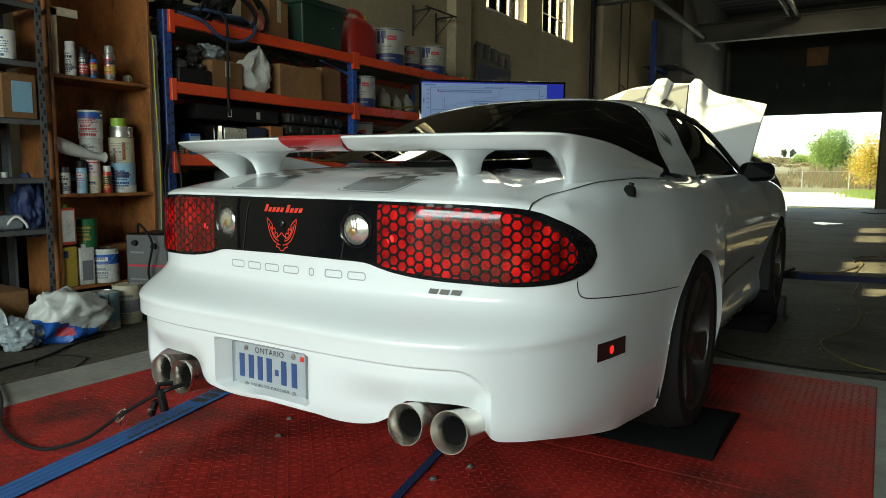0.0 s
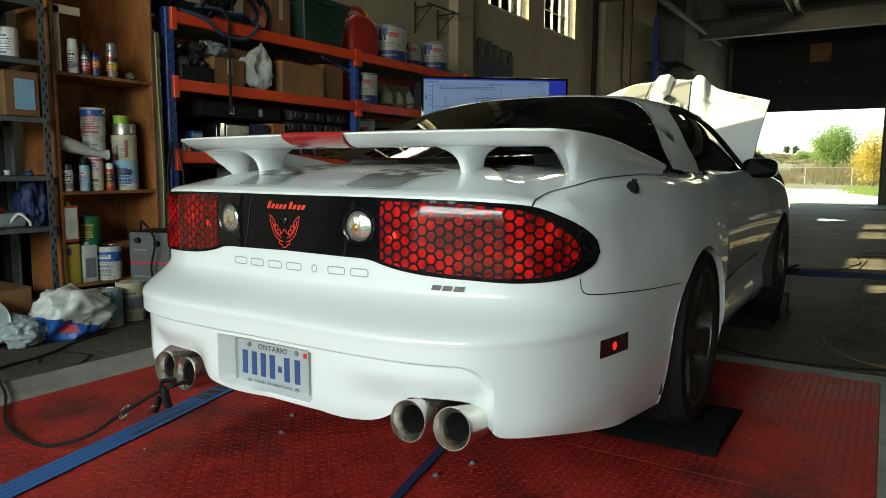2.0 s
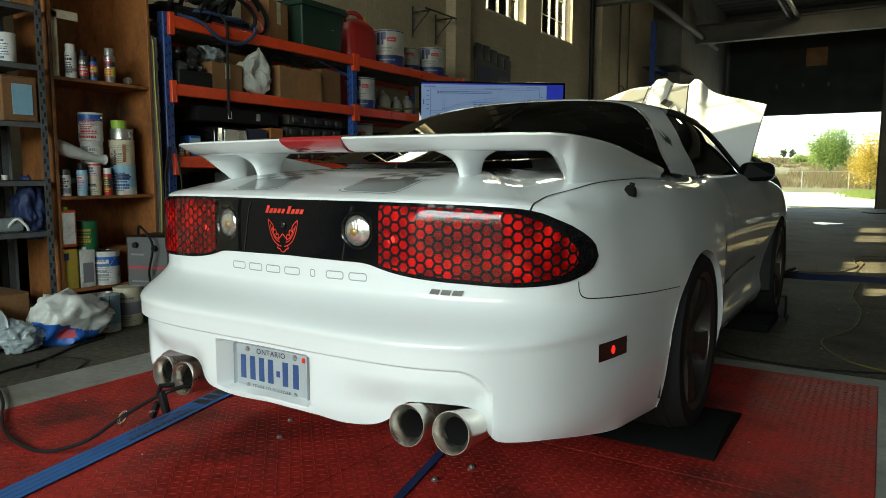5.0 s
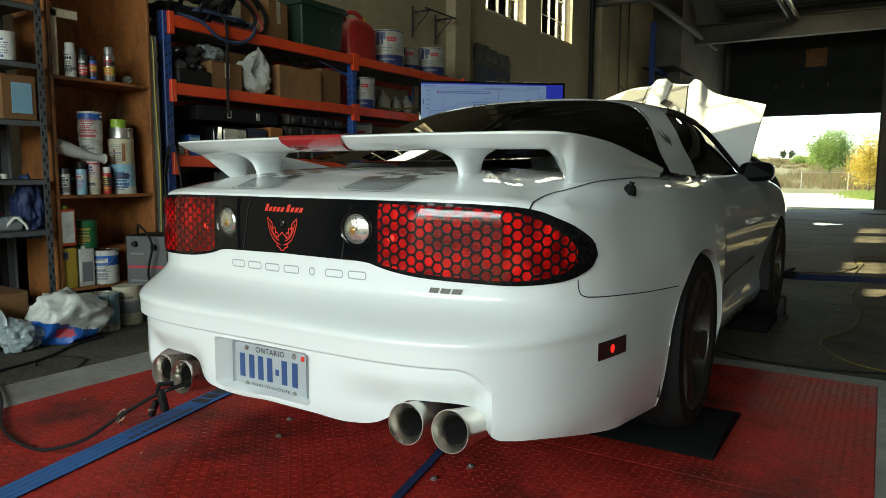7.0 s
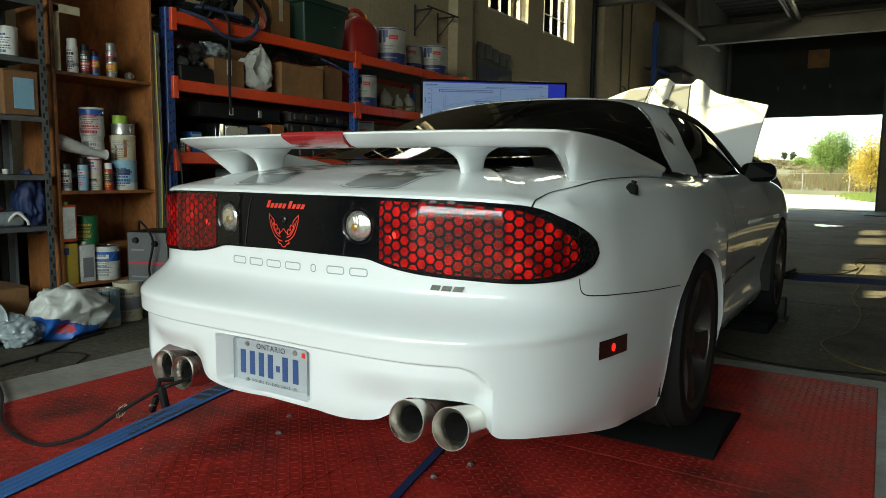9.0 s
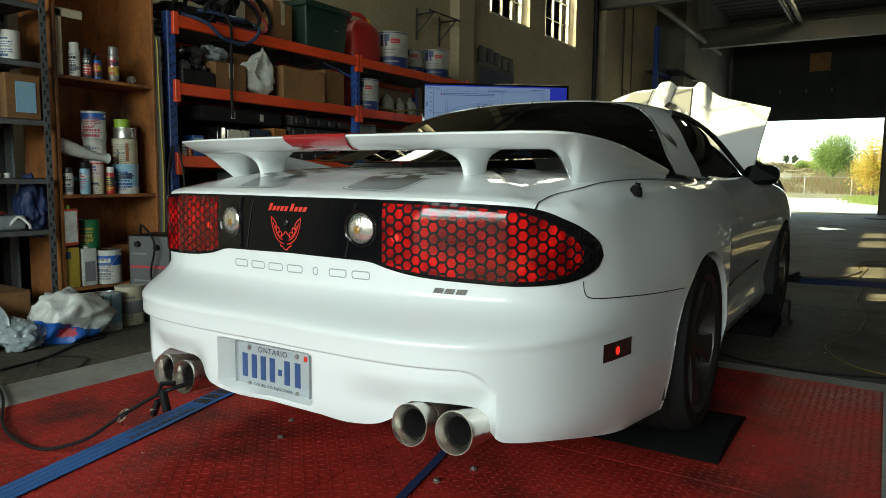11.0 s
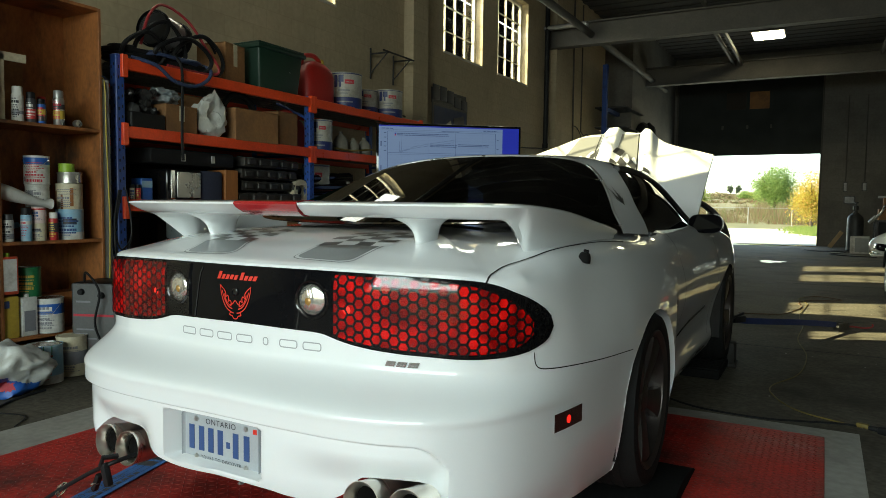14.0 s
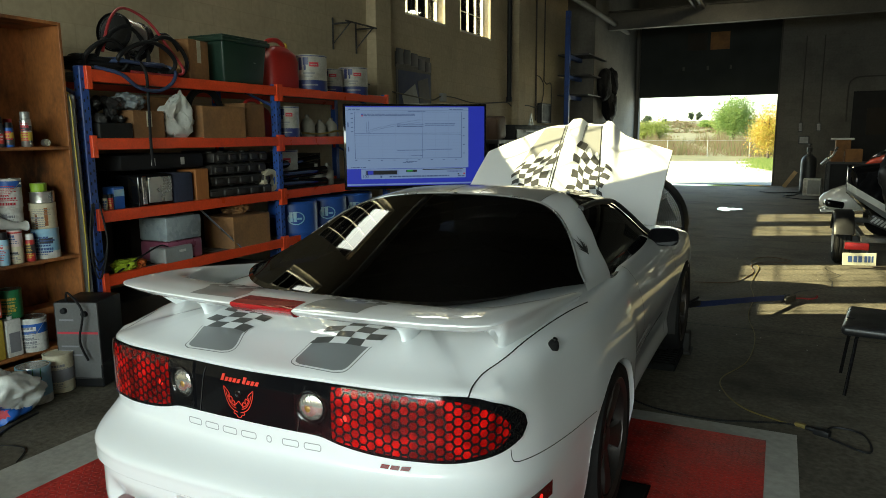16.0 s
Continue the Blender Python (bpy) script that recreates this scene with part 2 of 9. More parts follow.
M["ceiling"] = surf("dark_deck", (0.06, 0.056, 0.05), 0.85, 0, 20, 0.8, 0.25, 0.1)
M["beam"] = surf("beam_paint", (0.085, 0.078, 0.066), 0.7, 0, 30, 2, 0.2, 0.1, dirt=(0.05, 0.045, 0.04), dirt_amt=0.5)
M["door_dark"] = surf("dark_door", (0.014, 0.018, 0.015), 0.7, 0, 30, 2, 0.2, 0.1)
M["white_frame"] = surf("white_window_frame", (0.62, 0.58, 0.5), 0.6, 0, 40, 4, 0.15, 0.1, dirt=(0.35, 0.3, 0.22), dirt_amt=0.5)
M["pane"] = tinted_glass("window_pane", (0.92, 0.93, 0.93))
M["red_plate"] = surf("red_steel_plate", (0.36, 0.024, 0.019), 0.55, 0.0, 70, 3.0, 0.7, 0.25, dirt=(0.035, 0.014, 0.012), dirt_amt=0.95, rvar=0.15, spec=0.2)
M["red_lug"] = surf("worn_red_lug", (0.30, 0.028, 0.020), 0.36, 0.0, 90, 3.0, 0.5, 0.1, dirt=(0.05, 0.018, 0.014), dirt_amt=0.9, rvar=0.1, spec=0.55)
M["rack_blue"] = surf("blue_rack_steel", (0.024, 0.078, 0.33), 0.45, 0, 60, 5, 0.2, 0.08, dirt=(0.03, 0.03, 0.05), dirt_amt=0.55)
M["rack_red"] = surf("orange_rack_steel", (0.78, 0.072, 0.018), 0.36, 0, 60, 5, 0.16, 0.08, dirt=(0.35, 0.04, 0.015), dirt_amt=0.3)
M["sheet_dark"] = surf("shelf_shade_dark", (0.022, 0.021, 0.02), 0.7, 0.1, 60, 4, 0.4, 0.1, spec=0.2)
M["deck_dirty"] = surf("grimy_shelf_steel", (0.15, 0.145, 0.135), 0.7, 0.2, 60, 5, 0.3, 0.1, dirt=(0.03, 0.027, 0.024), dirt_amt=0.7, spec=0.25)
M["galv"] = surf("galvanised_steel", (0.33, 0.33, 0.32), 0.5, 0.7, 60, 5, 0.2, 0.08, dirt=(0.14, 0.13, 0.12), dirt_amt=0.5)
M["slot_steel"] = surf("grey_slotted_steel", (0.13, 0.14, 0.145), 0.55, 0.4, 60, 5, 0.25, 0.08, dirt=(0.06, 0.05, 0.045), dirt_amt=0.6)
M["wood"] = surf("brown_plywood", (0.29, 0.108, 0.031), 0.55, 0, 30, 3.5, 0.4, 0.08, dirt=(0.028, 0.015, 0.009), dirt_amt=0.95, stretch=(1.6, 1.6, 0.8))
M["wood_pale"] = surf("pale_plank", (0.50, 0.36, 0.2), 0.7, 0, 40, 3, 0.2, 0.1, stretch=(1, 6, 1))
M["card"] = surf("cardboard", (0.26, 0.128, 0.048), 0.85, 0, 50, 4, 0.22, 0.08, dirt=(0.13, 0.075, 0.04), dirt_amt=0.75, vary=0.25)
M["white_plastic"] = surf("white_plastic", (0.66, 0.66, 0.63), 0.45, 0, 40, 6, 0.1, 0.05, dirt=(0.4, 0.39, 0.36), dirt_amt=0.4)
M["bag"] = surf("white_bag", (0.60, 0.61, 0.58), 0.35, 0, 22, 6, 0.12, 0.6, dirt=(0.32, 0.29, 0.23), dirt_amt=0.5)
M["green"] = surf("green_plastic", (0.005, 0.027, 0.016), 0.5, 0, 60, 5, 0.15, 0.05)
M["red_plastic"] = surf("red_fuel_plastic", (0.38, 0.020, 0.016), 0.42, 0, 60, 5, 0.12, 0.05)
M["blue_plastic"] = surf("blue_plastic", (0.02, 0.075, 0.3), 0.42, 0, 60, 5, 0.12, 0.05)
M["black_plastic"] = surf("black_plastic", (0.011, 0.011, 0.012), 0.5, 0, 60, 5, 0.25, 0.08, spec=0.22)
M["tin"] = surf("tin", (0.5, 0.5, 0.48), 0.3, 0.85, 80, 6, 0.15, 0.05, dirt=(0.25, 0.2, 0.15), dirt_amt=0.35)
M["can_white"] = surf("can_white", (0.60, 0.60, 0.57), 0.35, 0, 60, 14, 0.14, 0.03, dirt=(0.22, 0.19, 0.14), dirt_amt=0.75)
M["can_blue"] = surf("can_blue", (0.02, 0.10, 0.40), 0.4, 0, 60, 8, 0.12, 0.03)
M["can_navy"] = surf("can_navy", (0.02, 0.03, 0.12), 0.4, 0, 60, 8, 0.12, 0.03)
M["can_lightblue"] = surf("can_pale_blue", (0.25, 0.45, 0.6), 0.4, 0, 60, 8, 0.12, 0.03, dirt=(0.5, 0.52, 0.5), dirt_amt=0.9)
M["can_red"] = surf("can_red", (0.42, 0.03, 0.03), 0.4, 0, 60, 8, 0.12, 0.03)
M["can_dark"] = surf("can_dark", (0.04, 0.04, 0.045), 0.4, 0, 60, 8, 0.2, 0.03)
M["can_green"] = surf("can_green", (0.02, 0.16, 0.06), 0.4, 0, 60, 8, 0.15, 0.03)
M["can_lime"] = surf("lime_lid", (0.28, 0.45, 0.04), 0.4, 0, 60, 8, 0.1, 0.03)
M["can_cream"] = surf("can_cream", (0.55, 0.50, 0.36), 0.5, 0, 60, 8, 0.15, 0.03, dirt=(0.3, 0.22, 0.12), dirt_amt=0.7)
M["can_yellow"] = surf("can_yellow", (0.5, 0.36, 0.05), 0.5, 0, 60, 8, 0.15, 0.03)
M["can_pink"] = surf("can_pale_pink", (0.6, 0.48, 0.46), 0.5, 0, 60, 8, 0.1, 0.03)
M["ink"] = surf("dark_print", (0.03, 0.03, 0.04), 0.5, 0, 60, 8, 0.1, 0)
M["ink_grey"] = surf("grey_print", (0.2, 0.2, 0.22), 0.5, 0, 60, 8, 0.1, 0)
M["ink_red"] = surf("red_print", (0.45, 0.03, 0.05), 0.5, 0, 60, 8, 0.1, 0)
M["hose"] = surf("black_hose", (0.009, 0.009, 0.010), 0.55, 0, 60, 5, 0.25, 0.08, spec=0.25)
M["hose_blue"] = surf("blue_hose", (0.03, 0.05, 0.12), 0.5, 0, 60, 5, 0.2, 0.05)
M["hose_red"] = surf("red_hose", (0.28, 0.02, 0.025), 0.5, 0, 60, 5, 0.2, 0.05)
M["rope_yellow"] = surf("yellow_rope", (0.36, 0.28, 0.035), 0.6, 0, 60, 5, 0.2, 0.05)
M["cord_yellow"] = surf("yellow_cord", (0.15, 0.11, 0.022), 0.6, 0, 60, 5, 0.2, 0.05)
M["strap_blue"] = surf("blue_webbing", (0.035, 0.14, 0.42), 0.7, 0, 250, 3, 0.2, 0.25, dirt=(0.02, 0.05, 0.14), dirt_amt=0.5)
M["strap_navy"] = surf("navy_webbing", (0.012, 0.025, 0.1), 0.7, 0, 250, 3, 0.2, 0.25)
M["motor_grey"] = surf("grey_motor", (0.3, 0.3, 0.29), 0.4, 0.5, 60, 6, 0.2, 0.05)
M["vinyl"] = surf("black_vinyl", (0.014, 0.014, 0.015), 0.35, 0, 120, 5, 0.2, 0.1)
M["orange_bike"] = surf("red_orange_paint", (0.55, 0.05, 0.02), 0.2, 0, 200, 3, 0.05, 0, coat=1.0)
M["screen_white"] = glow("screen_white", (0.2, 0.27, 0.47), 0.085)
M["screen_blue"] = glow("screen_blue", (0.012, 0.02, 0.3), 0.17)
M["screen_red"] = glow("screen_red", (0.35, 0.02, 0.03), 0.12)
M["screen_green"] = glow("screen_green", (0.02, 0.25, 0.04), 0.10)
M["screen_dark"] = glow("screen_dark", (0.006, 0.007, 0.012), 0.05)
M["screen_ink"] = glow("screen_ink", (0.05, 0.08, 0.2), 0.09)
M["tube_light"] = glow("lit_tube", (1.0, 0.86, 0.6), 9.0)
M["chrome_dull"] = surf("satin_moulding", (0.5, 0.5, 0.5), 0.3, 0.8, 200, 6, 0.05, 0)
M["mirror_glass"] = surf("mirror_glass", (0.004, 0.004, 0.005), 0.06, 0.0, 100, 3, 0.02, 0, rvar=0.01, spec=0.03)
M["dull_red_lens"] = surf("dull_red_lens", (0.17, 0.006, 0.008), 0.4, 0, 80, 9, 0.3, 0.1, dirt=(0.06, 0.02, 0.016), dirt_amt=0.5, spec=0.3)
M["marker"] = surf("dark_red_lens", (0.035, 0.002, 0.003), 0.12, 0, 260, 12, 0.5, 0.1, coat=1.0)
M["bulb"] = glow("lit_bulb", (1.0, 0.02, 0.015), 0.3)
M["blue_dark"] = surf("dark_blue_film", (0.012, 0.024, 0.09), 0.65, 0, 40, 6, 0.2, 0.2)
M["can_orange"] = surf("can_orange_red", (0.5, 0.07, 0.03), 0.4, 0, 60, 8, 0.1, 0.03)
M["panel_grey"] = surf("panel_grey", (0.28, 0.29, 0.29), 0.5, 0, 60, 6, 0.12, 0.03, dirt=(0.15, 0.14, 0.13), dirt_amt=0.5)
M["charger_grey"] = surf("charger_grey", (0.10, 0.10, 0.10), 0.5, 0, 60, 6, 0.15, 0.03, dirt=(0.08, 0.075, 0.07), dirt_amt=0.6)
M["cast_dark"] = surf("dark_metal_parts", (0.05, 0.05, 0.05), 0.45, 0.5, 50, 6, 0.3, 0.3)
M["wood_orange"] = surf("orange_wood", (0.34, 0.13, 0.035), 0.6, 0, 30, 4, 0.2, 0.08, stretch=(4, 4, 0.6))
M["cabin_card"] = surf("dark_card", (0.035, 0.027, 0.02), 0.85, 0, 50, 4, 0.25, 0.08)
M["screen_faint"] = glow("screen_faint", (0.16, 0.21, 0.4), 0.075)
M["cord_brown"] = surf("brown_cord", (0.10, 0.055, 0.025), 0.6, 0, 60, 5, 0.2, 0.05)
M["chips"] = surf("pale_grit", (0.45, 0.42, 0.38), 0.8, 0, 60, 5, 0.3, 0.0)
M["water"] = surf("wet_patch", (0.02, 0.02, 0.018), 0.04, 0, 20, 3, 0.1, 0.02, rvar=0.02)
M["motor_dark"] = surf("dark_grey_steel", (0.085, 0.085, 0.085), 0.45, 0.3, 60, 5, 0.2, 0.08, dirt=(0.04, 0.035, 0.03), dirt_amt=0.5)
M["plate_old"] = surf("old_plate", (0.55, 0.54, 0.42), 0.5, 0, 80, 7, 0.15, 0.05, dirt=(0.3, 0.24, 0.14), dirt_amt=0.6)
M["white_shell"] = surf("white_moulding", (0.68, 0.68, 0.63), 0.25, 0, 80, 4, 0.05, 0.0, coat=0.6, dirt=(0.42, 0.4, 0.33), dirt_amt=0.3)
M["card_dark"] = surf("dull_brown_plastic", (0.11, 0.06, 0.035), 0.6, 0, 60, 5, 0.15, 0.05)
M["black_cloth"] = surf("black_cloth", (0.007, 0.007, 0.008), 0.7, 0, 60, 9, 0.4, 0.8, spec=0.2)
M["jug_grey"] = surf("dusty_plastic", (0.24, 0.225, 0.19), 0.6, 0, 40, 6, 0.2, 0.05)
M["can_old"] = surf("old_white_can", (0.36, 0.35, 0.31), 0.45, 0, 50, 9, 0.2, 0.04, dirt=(0.16, 0.14, 0.11), dirt_amt=0.7)
M["mat_black"] = surf("matt_black_rubber", (0.009, 0.009, 0.009), 0.9, 0, 60, 4, 0.3, 0.15, spec=0.08)
M["panel_black"] = surf("gloss_black_panel", (0.005, 0.005, 0.006), 0.05, 0, 80, 4, 0.05, 0.0, coat=0.0, rvar=0.02, spec=0.16)


def add_blocks(m, w=.40, h=.20):
    """Faint courses of painted blocks on upright faces, as relief and a thin darker joint."""
    nt = m.node_tree
    N, L = nt.nodes, nt.links
    p = N["Principled BSDF"]
    tc, sp, ad, cb = N.new("ShaderNodeTexCoord"), N.new("ShaderNodeSeparateXYZ"), N.new("ShaderNodeMath"), N.new("ShaderNodeCombineXYZ")
    L.new(tc.outputs["Object"], sp.inputs[0])
    L.new(sp.outputs[0], ad.inputs[0])
    L.new(sp.outputs[1], ad.inputs[1])
    L.new(ad.outputs[0], cb.inputs[0])
    L.new(sp.outputs[2], cb.inputs[1])
    bk = N.new("ShaderNodeTexBrick")
    bk.inputs["Scale"].default_value = 1.0
    bk.inputs["Brick Width"].default_value, bk.inputs["Row Height"].default_value = w, h
    bk.inputs["Mortar Size"].default_value, bk.inputs["Mortar Smooth"].default_value = .006, .3
    bk.inputs["Color1"].default_value, bk.inputs["Color2"].default_value, bk.inputs["Mortar"].default_value = (1, 1, 1, 1), (.93, .93, .92, 1), (.88, .87, .86, 1)
    L.new(cb.outputs[0], bk.inputs["Vector"])
    old = p.inputs["Base Color"].links[0].from_socket
    mx = N.new("ShaderNodeMixRGB")
    mx.blend_type = "MULTIPLY"
    mx.inputs[0].default_value = 1
    L.new(old, mx.inputs[1])
    L.new(bk.outputs[0], mx.inputs[2])
    L.new(mx.outputs[0], p.inputs["Base Color"])
    b = N.new("ShaderNodeBump")
    b.inputs["Strength"].default_value, b.inputs["Distance"].default_value = .3, .005
    L.new(bk.outputs[0], b.inputs["Height"])
    L.new(p.inputs["Normal"].links[0].from_socket, b.inputs["Normal"])
    L.new(b.outputs[0], p.inputs["Normal"])


add_blocks(M["wall"])
add_blocks(M["wall_dark"])

# ---- the hall ----
WX, RX, BY, FY, CZ = -3.88, 9.0, -6.2, 23.1, 6.1


def holed_wall(name, axis, at, thick, u0, u1, z1, holes, material, label):
    """A wall along y (axis 'x') or along x (axis 'y') with through openings (u0, u1, z0, z1)."""
    bm = bmesh.new()
    us = sorted({u0, u1, *(h[0] for h in holes), *(h[1] for h in holes)})
    for a, b in zip(us[:-1], us[1:]):
        cuts = sorted((h[2], h[3]) for h in holes if h[0] <= a and h[1] >= b)
        z = 0.0
        for c0, c1 in cuts + [(z1, z1)]:
            if c0 > z:
                if axis == "x":
                    box(bm, min(at, at + thick), max(at, at + thick), a, b, z, c0)
                else:
                    box(bm, a, b, min(at, at + thick), max(at, at + thick), z, c0)
            z = c1
    bmesh.ops.remove_doubles(bm, verts=bm.verts[:], dist=.0005)
    return solid(name, bm, material, label, "wall", kind="structure", smooth=0)


WINS = [(1.68, 3.22), (3.93, 5.47), (8.2, 9.62), (10.26, 11.7)]
SILL, HEAD = 3.55, 5.15
holed_wall("wall_west", "x", WX, -.3, BY, FY, CZ, [(a, b, SILL if n else SILL + .18, HEAD) for n, (a, b) in enumerate(WINS)], M["wall"], "cream painted block wall with high windows")
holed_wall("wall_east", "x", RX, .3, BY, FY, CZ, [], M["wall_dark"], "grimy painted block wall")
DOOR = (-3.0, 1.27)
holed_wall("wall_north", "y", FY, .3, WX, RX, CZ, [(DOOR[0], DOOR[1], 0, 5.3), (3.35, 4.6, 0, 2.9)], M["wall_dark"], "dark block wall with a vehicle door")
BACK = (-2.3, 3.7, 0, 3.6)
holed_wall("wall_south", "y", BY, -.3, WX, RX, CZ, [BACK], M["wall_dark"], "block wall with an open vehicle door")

# the floor has no hole; the ground outside lies a little lower
fl = bmesh.new()
box(fl, WX - .3, RX + .3, BY - .3, FY + .3, -.25, 0)
solid("floor", fl, M["concrete"], "stained grey concrete floor", "floor", kind="structure", smooth=0)
cl = bmesh.new()
box(cl, WX - .3, RX + .3, BY - .3, FY + .3, CZ, CZ + .2)
for k in range(62):
    y = BY + .2 + k * .47
    box(cl, WX, RX, y, y + .2, CZ - .025, CZ)
solid("ceiling", cl, M["ceiling"], "dark ribbed metal ceiling", "ceiling", kind="structure", smooth=0)


def beam(y, z0, z1, w):
    b = bmesh.new()
    box(b, WX, RX, y - w, y + w, z0, z0 + .03)
    box(b, WX, RX, y - .02, y + .02, z0 + .03, z1 - .03)
    box(b, WX, RX, y - w, y + w, z1 - .03, z1)
    solid("roof_beam", b, M["beam"], "dark steel roof beam across the hall", "beam", "roof beams", "structure", smooth=0)


for y, z0, z1 in ((7.1, 4.75, 5.2), (12.9, 4.50, 4.98), (18.8, 4.56, 5.07), (1.0, 4.75, 5.2)):
    beam(y, z0, z1, .12)
# long pipe and rail under the roof beside the west wall
pb = bmesh.new()
tube(pb, [(-2.95, -2, 4.72), (-2.95, 20.6, 4.72)], .075, 12)
solid("roof_pipe", pb, M["beam"], "long painted steel pipe under the roof", "pipe", kind="structure")
pb = bmesh.new()
tube(pb, [(WX + .02, 12.55, 4.86), (-2.95, 12.55, 4.86)], .05, 10)
tube(pb, [(-2.95, 12.55, 4.86), (-2.95, 12.55, 4.76)], .05, 10)
solid("branch_pipe", pb, M["galv"], "short grey branch pipe at the wall", "pipe", kind="structure")
for a, b, y in ((WX, RX, 10.35), (WX, RX, 4.75), (WX, RX, 16.3)):
    solid("floor_joint", bx(a, b, y - .006, y + .006, -.01, .0015), M["gap"], "dark sawn joint in the concrete floor", "joint", "floor joints", "structure", smooth=0)
# columns on the west wall
for y in (7.05, 12.95):
    solid("pilaster", bx(WX, WX + .16, y, y + .42, 0, CZ, .008), M["wall"], "cream painted wall pier", "pier", "wall piers", "structure", smooth=0)
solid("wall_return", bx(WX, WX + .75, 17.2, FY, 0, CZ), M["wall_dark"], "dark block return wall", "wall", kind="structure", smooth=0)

# windows: steel frames three panes wide
for n, (a, b) in enumerate(WINS):
    wt = thing("window_%d" % (n + 1), "cream steel window with small panes, bright daylight behind", "window", (WX - .17, 0, 0), kind="structure", group="hall windows")
    low = SILL if n else SILL + .18
    fr = bmesh.new()
    t = .045
    box(fr, -.03, .03, a, a + t, low, HEAD)
    box(fr, -.03, .03, b - t, b, low, HEAD)
    box(fr, -.03, .03, a + t, b - t, low, low + t)
    box(fr, -.03, .03, a + t, b - t, HEAD - t, HEAD)
    part("window_frame", fr, M["white_frame"], wt, smooth=0)
    cols, rows = 4, 4
    for c in range(1, cols):
        y = lerp(a, b, c / cols)
        part("glazing_bar", bx(-.014, .014, y - .007, y + .007, low + t, HEAD - t), M["white_frame"], wt, smooth=0)
    for r in range(1, rows):
        z = lerp(low, HEAD, r / rows)
        part("glazing_bar", bx(-.012, .012, a + t, b - t, z - .008, z + .008), M["white_frame"], wt, smooth=0)
    for c in range(cols):
        for r in range(rows):
            y0, y1, z0, z1 = lerp(a, b, c / cols), lerp(a, b, (c + 1) / cols), lerp(low, HEAD, r / rows), lerp(low, HEAD, (r + 1) / rows)
            gp = part("pane", bx(-.004, .004, y0 + .007, y1 - .007, z0 + .008, z1 - .008), M["pane"], wt, smooth=0)
            gp.visible_shadow = False
    part("window_sill", bx(-.12, .19, a, b, low - .03, low), M["white_frame"], wt, smooth=0)

# vehicle door at the far end: dark sections, half raised
dt = thing("door_1", "dark green overhead sectional door, half raised", "door", (0, FY + .02, 0), kind="structure")
for k in range(4):
    z0 = 2.88 + k * .605
    part("door_section", bx(DOOR[0], DOOR[1], 0, .06, z0 - .004, z0 + .605, .003), M["door_dark"], dt, smooth=0)
for x in (-1.6, -.85, -.15):
    part("door_hinge", bx(x - .03, x + .03, -.02, 0, 3.72, 3.84), M["beam"], dt, smooth=0)
part("door_pane", bx(-.80, -.22, -.012, 0, 4.35, 4.9), M["card"], dt, "brown board in the door", smooth=0)
part("door_pane", bx(-1.5, -.9, -.012, 0, 4.35, 4.9), M["cabin_card"], dt, smooth=0)
for x in (DOOR[0] - .05, DOOR[1]):
    part("door_rail", bx(x, x + .05, -.06, .0, 0, 5.3), M["beam"], dt, smooth=0)
part("door_threshold", bx(DOOR[0], DOOR[1], 0, .3, -.02, .003), M["concrete_light"], dt, smooth=0)
dt = thing("door_2", "dark brown wooden door with a small window", "door", (0, FY + .1, 0), kind="structure")
part("door_leaf", bx(3.35, 4.6, 0, .06, 0, 2.9), M["cabin"], dt, smooth=0)
part("door_pane", bx(3.75, 4.25, -.015, 0, 1.6, 2.4), M["cabin_card"], dt, "dark brown paper behind the door window", smooth=0)
part("door_handle", bx(3.45, 3.5, -.06, 0, 1.05, 1.15, .01), M["galv"], dt)
# back door frame
part("frame", bx(BACK[0], BACK[1], -.06, .0, BACK[3] - .12, BACK[3]), M["beam"], thing("door_3", "open vehicle doorway behind the car", "door", (0, BY, 0), kind="structure"), smooth=0)

# ---- dyno deck: red tread plate in a pale concrete border ----
deck = thing("dyno_deck", "worn red steel tread plate set in the concrete floor", "floor plate", kind="structure")
DX0, DX1, DY0, DY1 = -1.63, 1.515, -2.6, 2.39
part("border", bx(DX0 - .34, DX1 + .15, DY0 - .2, DY1 + .15, -.02, .004), M["concrete_light"], deck, "pale concrete border", 0)
for x0, x1 in ((DX0, -.02), (-.02, DX1)):
    for y0, y1 in ((DY0, -.62), (-.62, .88), (.88, DY1)):
        part("tread_plate", bx(x0 + .002, x1 - .002, y0 + .002, y1 - .002, -.01, .009, .003, 1), M["red_plate"], deck, "", 0)


LUG = [(u, v, z) for u, v, z in ((-.0125, 0, 0), (0, -.0042, 0), (.0125, 0, 0), (0, .0042, 0), (-.0044, 0, .0021), (.0044, 0, .0021))]
LUG_FACES = [(0, 1, 5, 4), (1, 2, 5), (2, 3, 4, 5), (3, 0, 4)]


def lug_points(a):
    c, s = math.cos(a), math.sin(a)
    return [(u * c - v * s, u * s + v * c, z) for u, v, z in LUG]


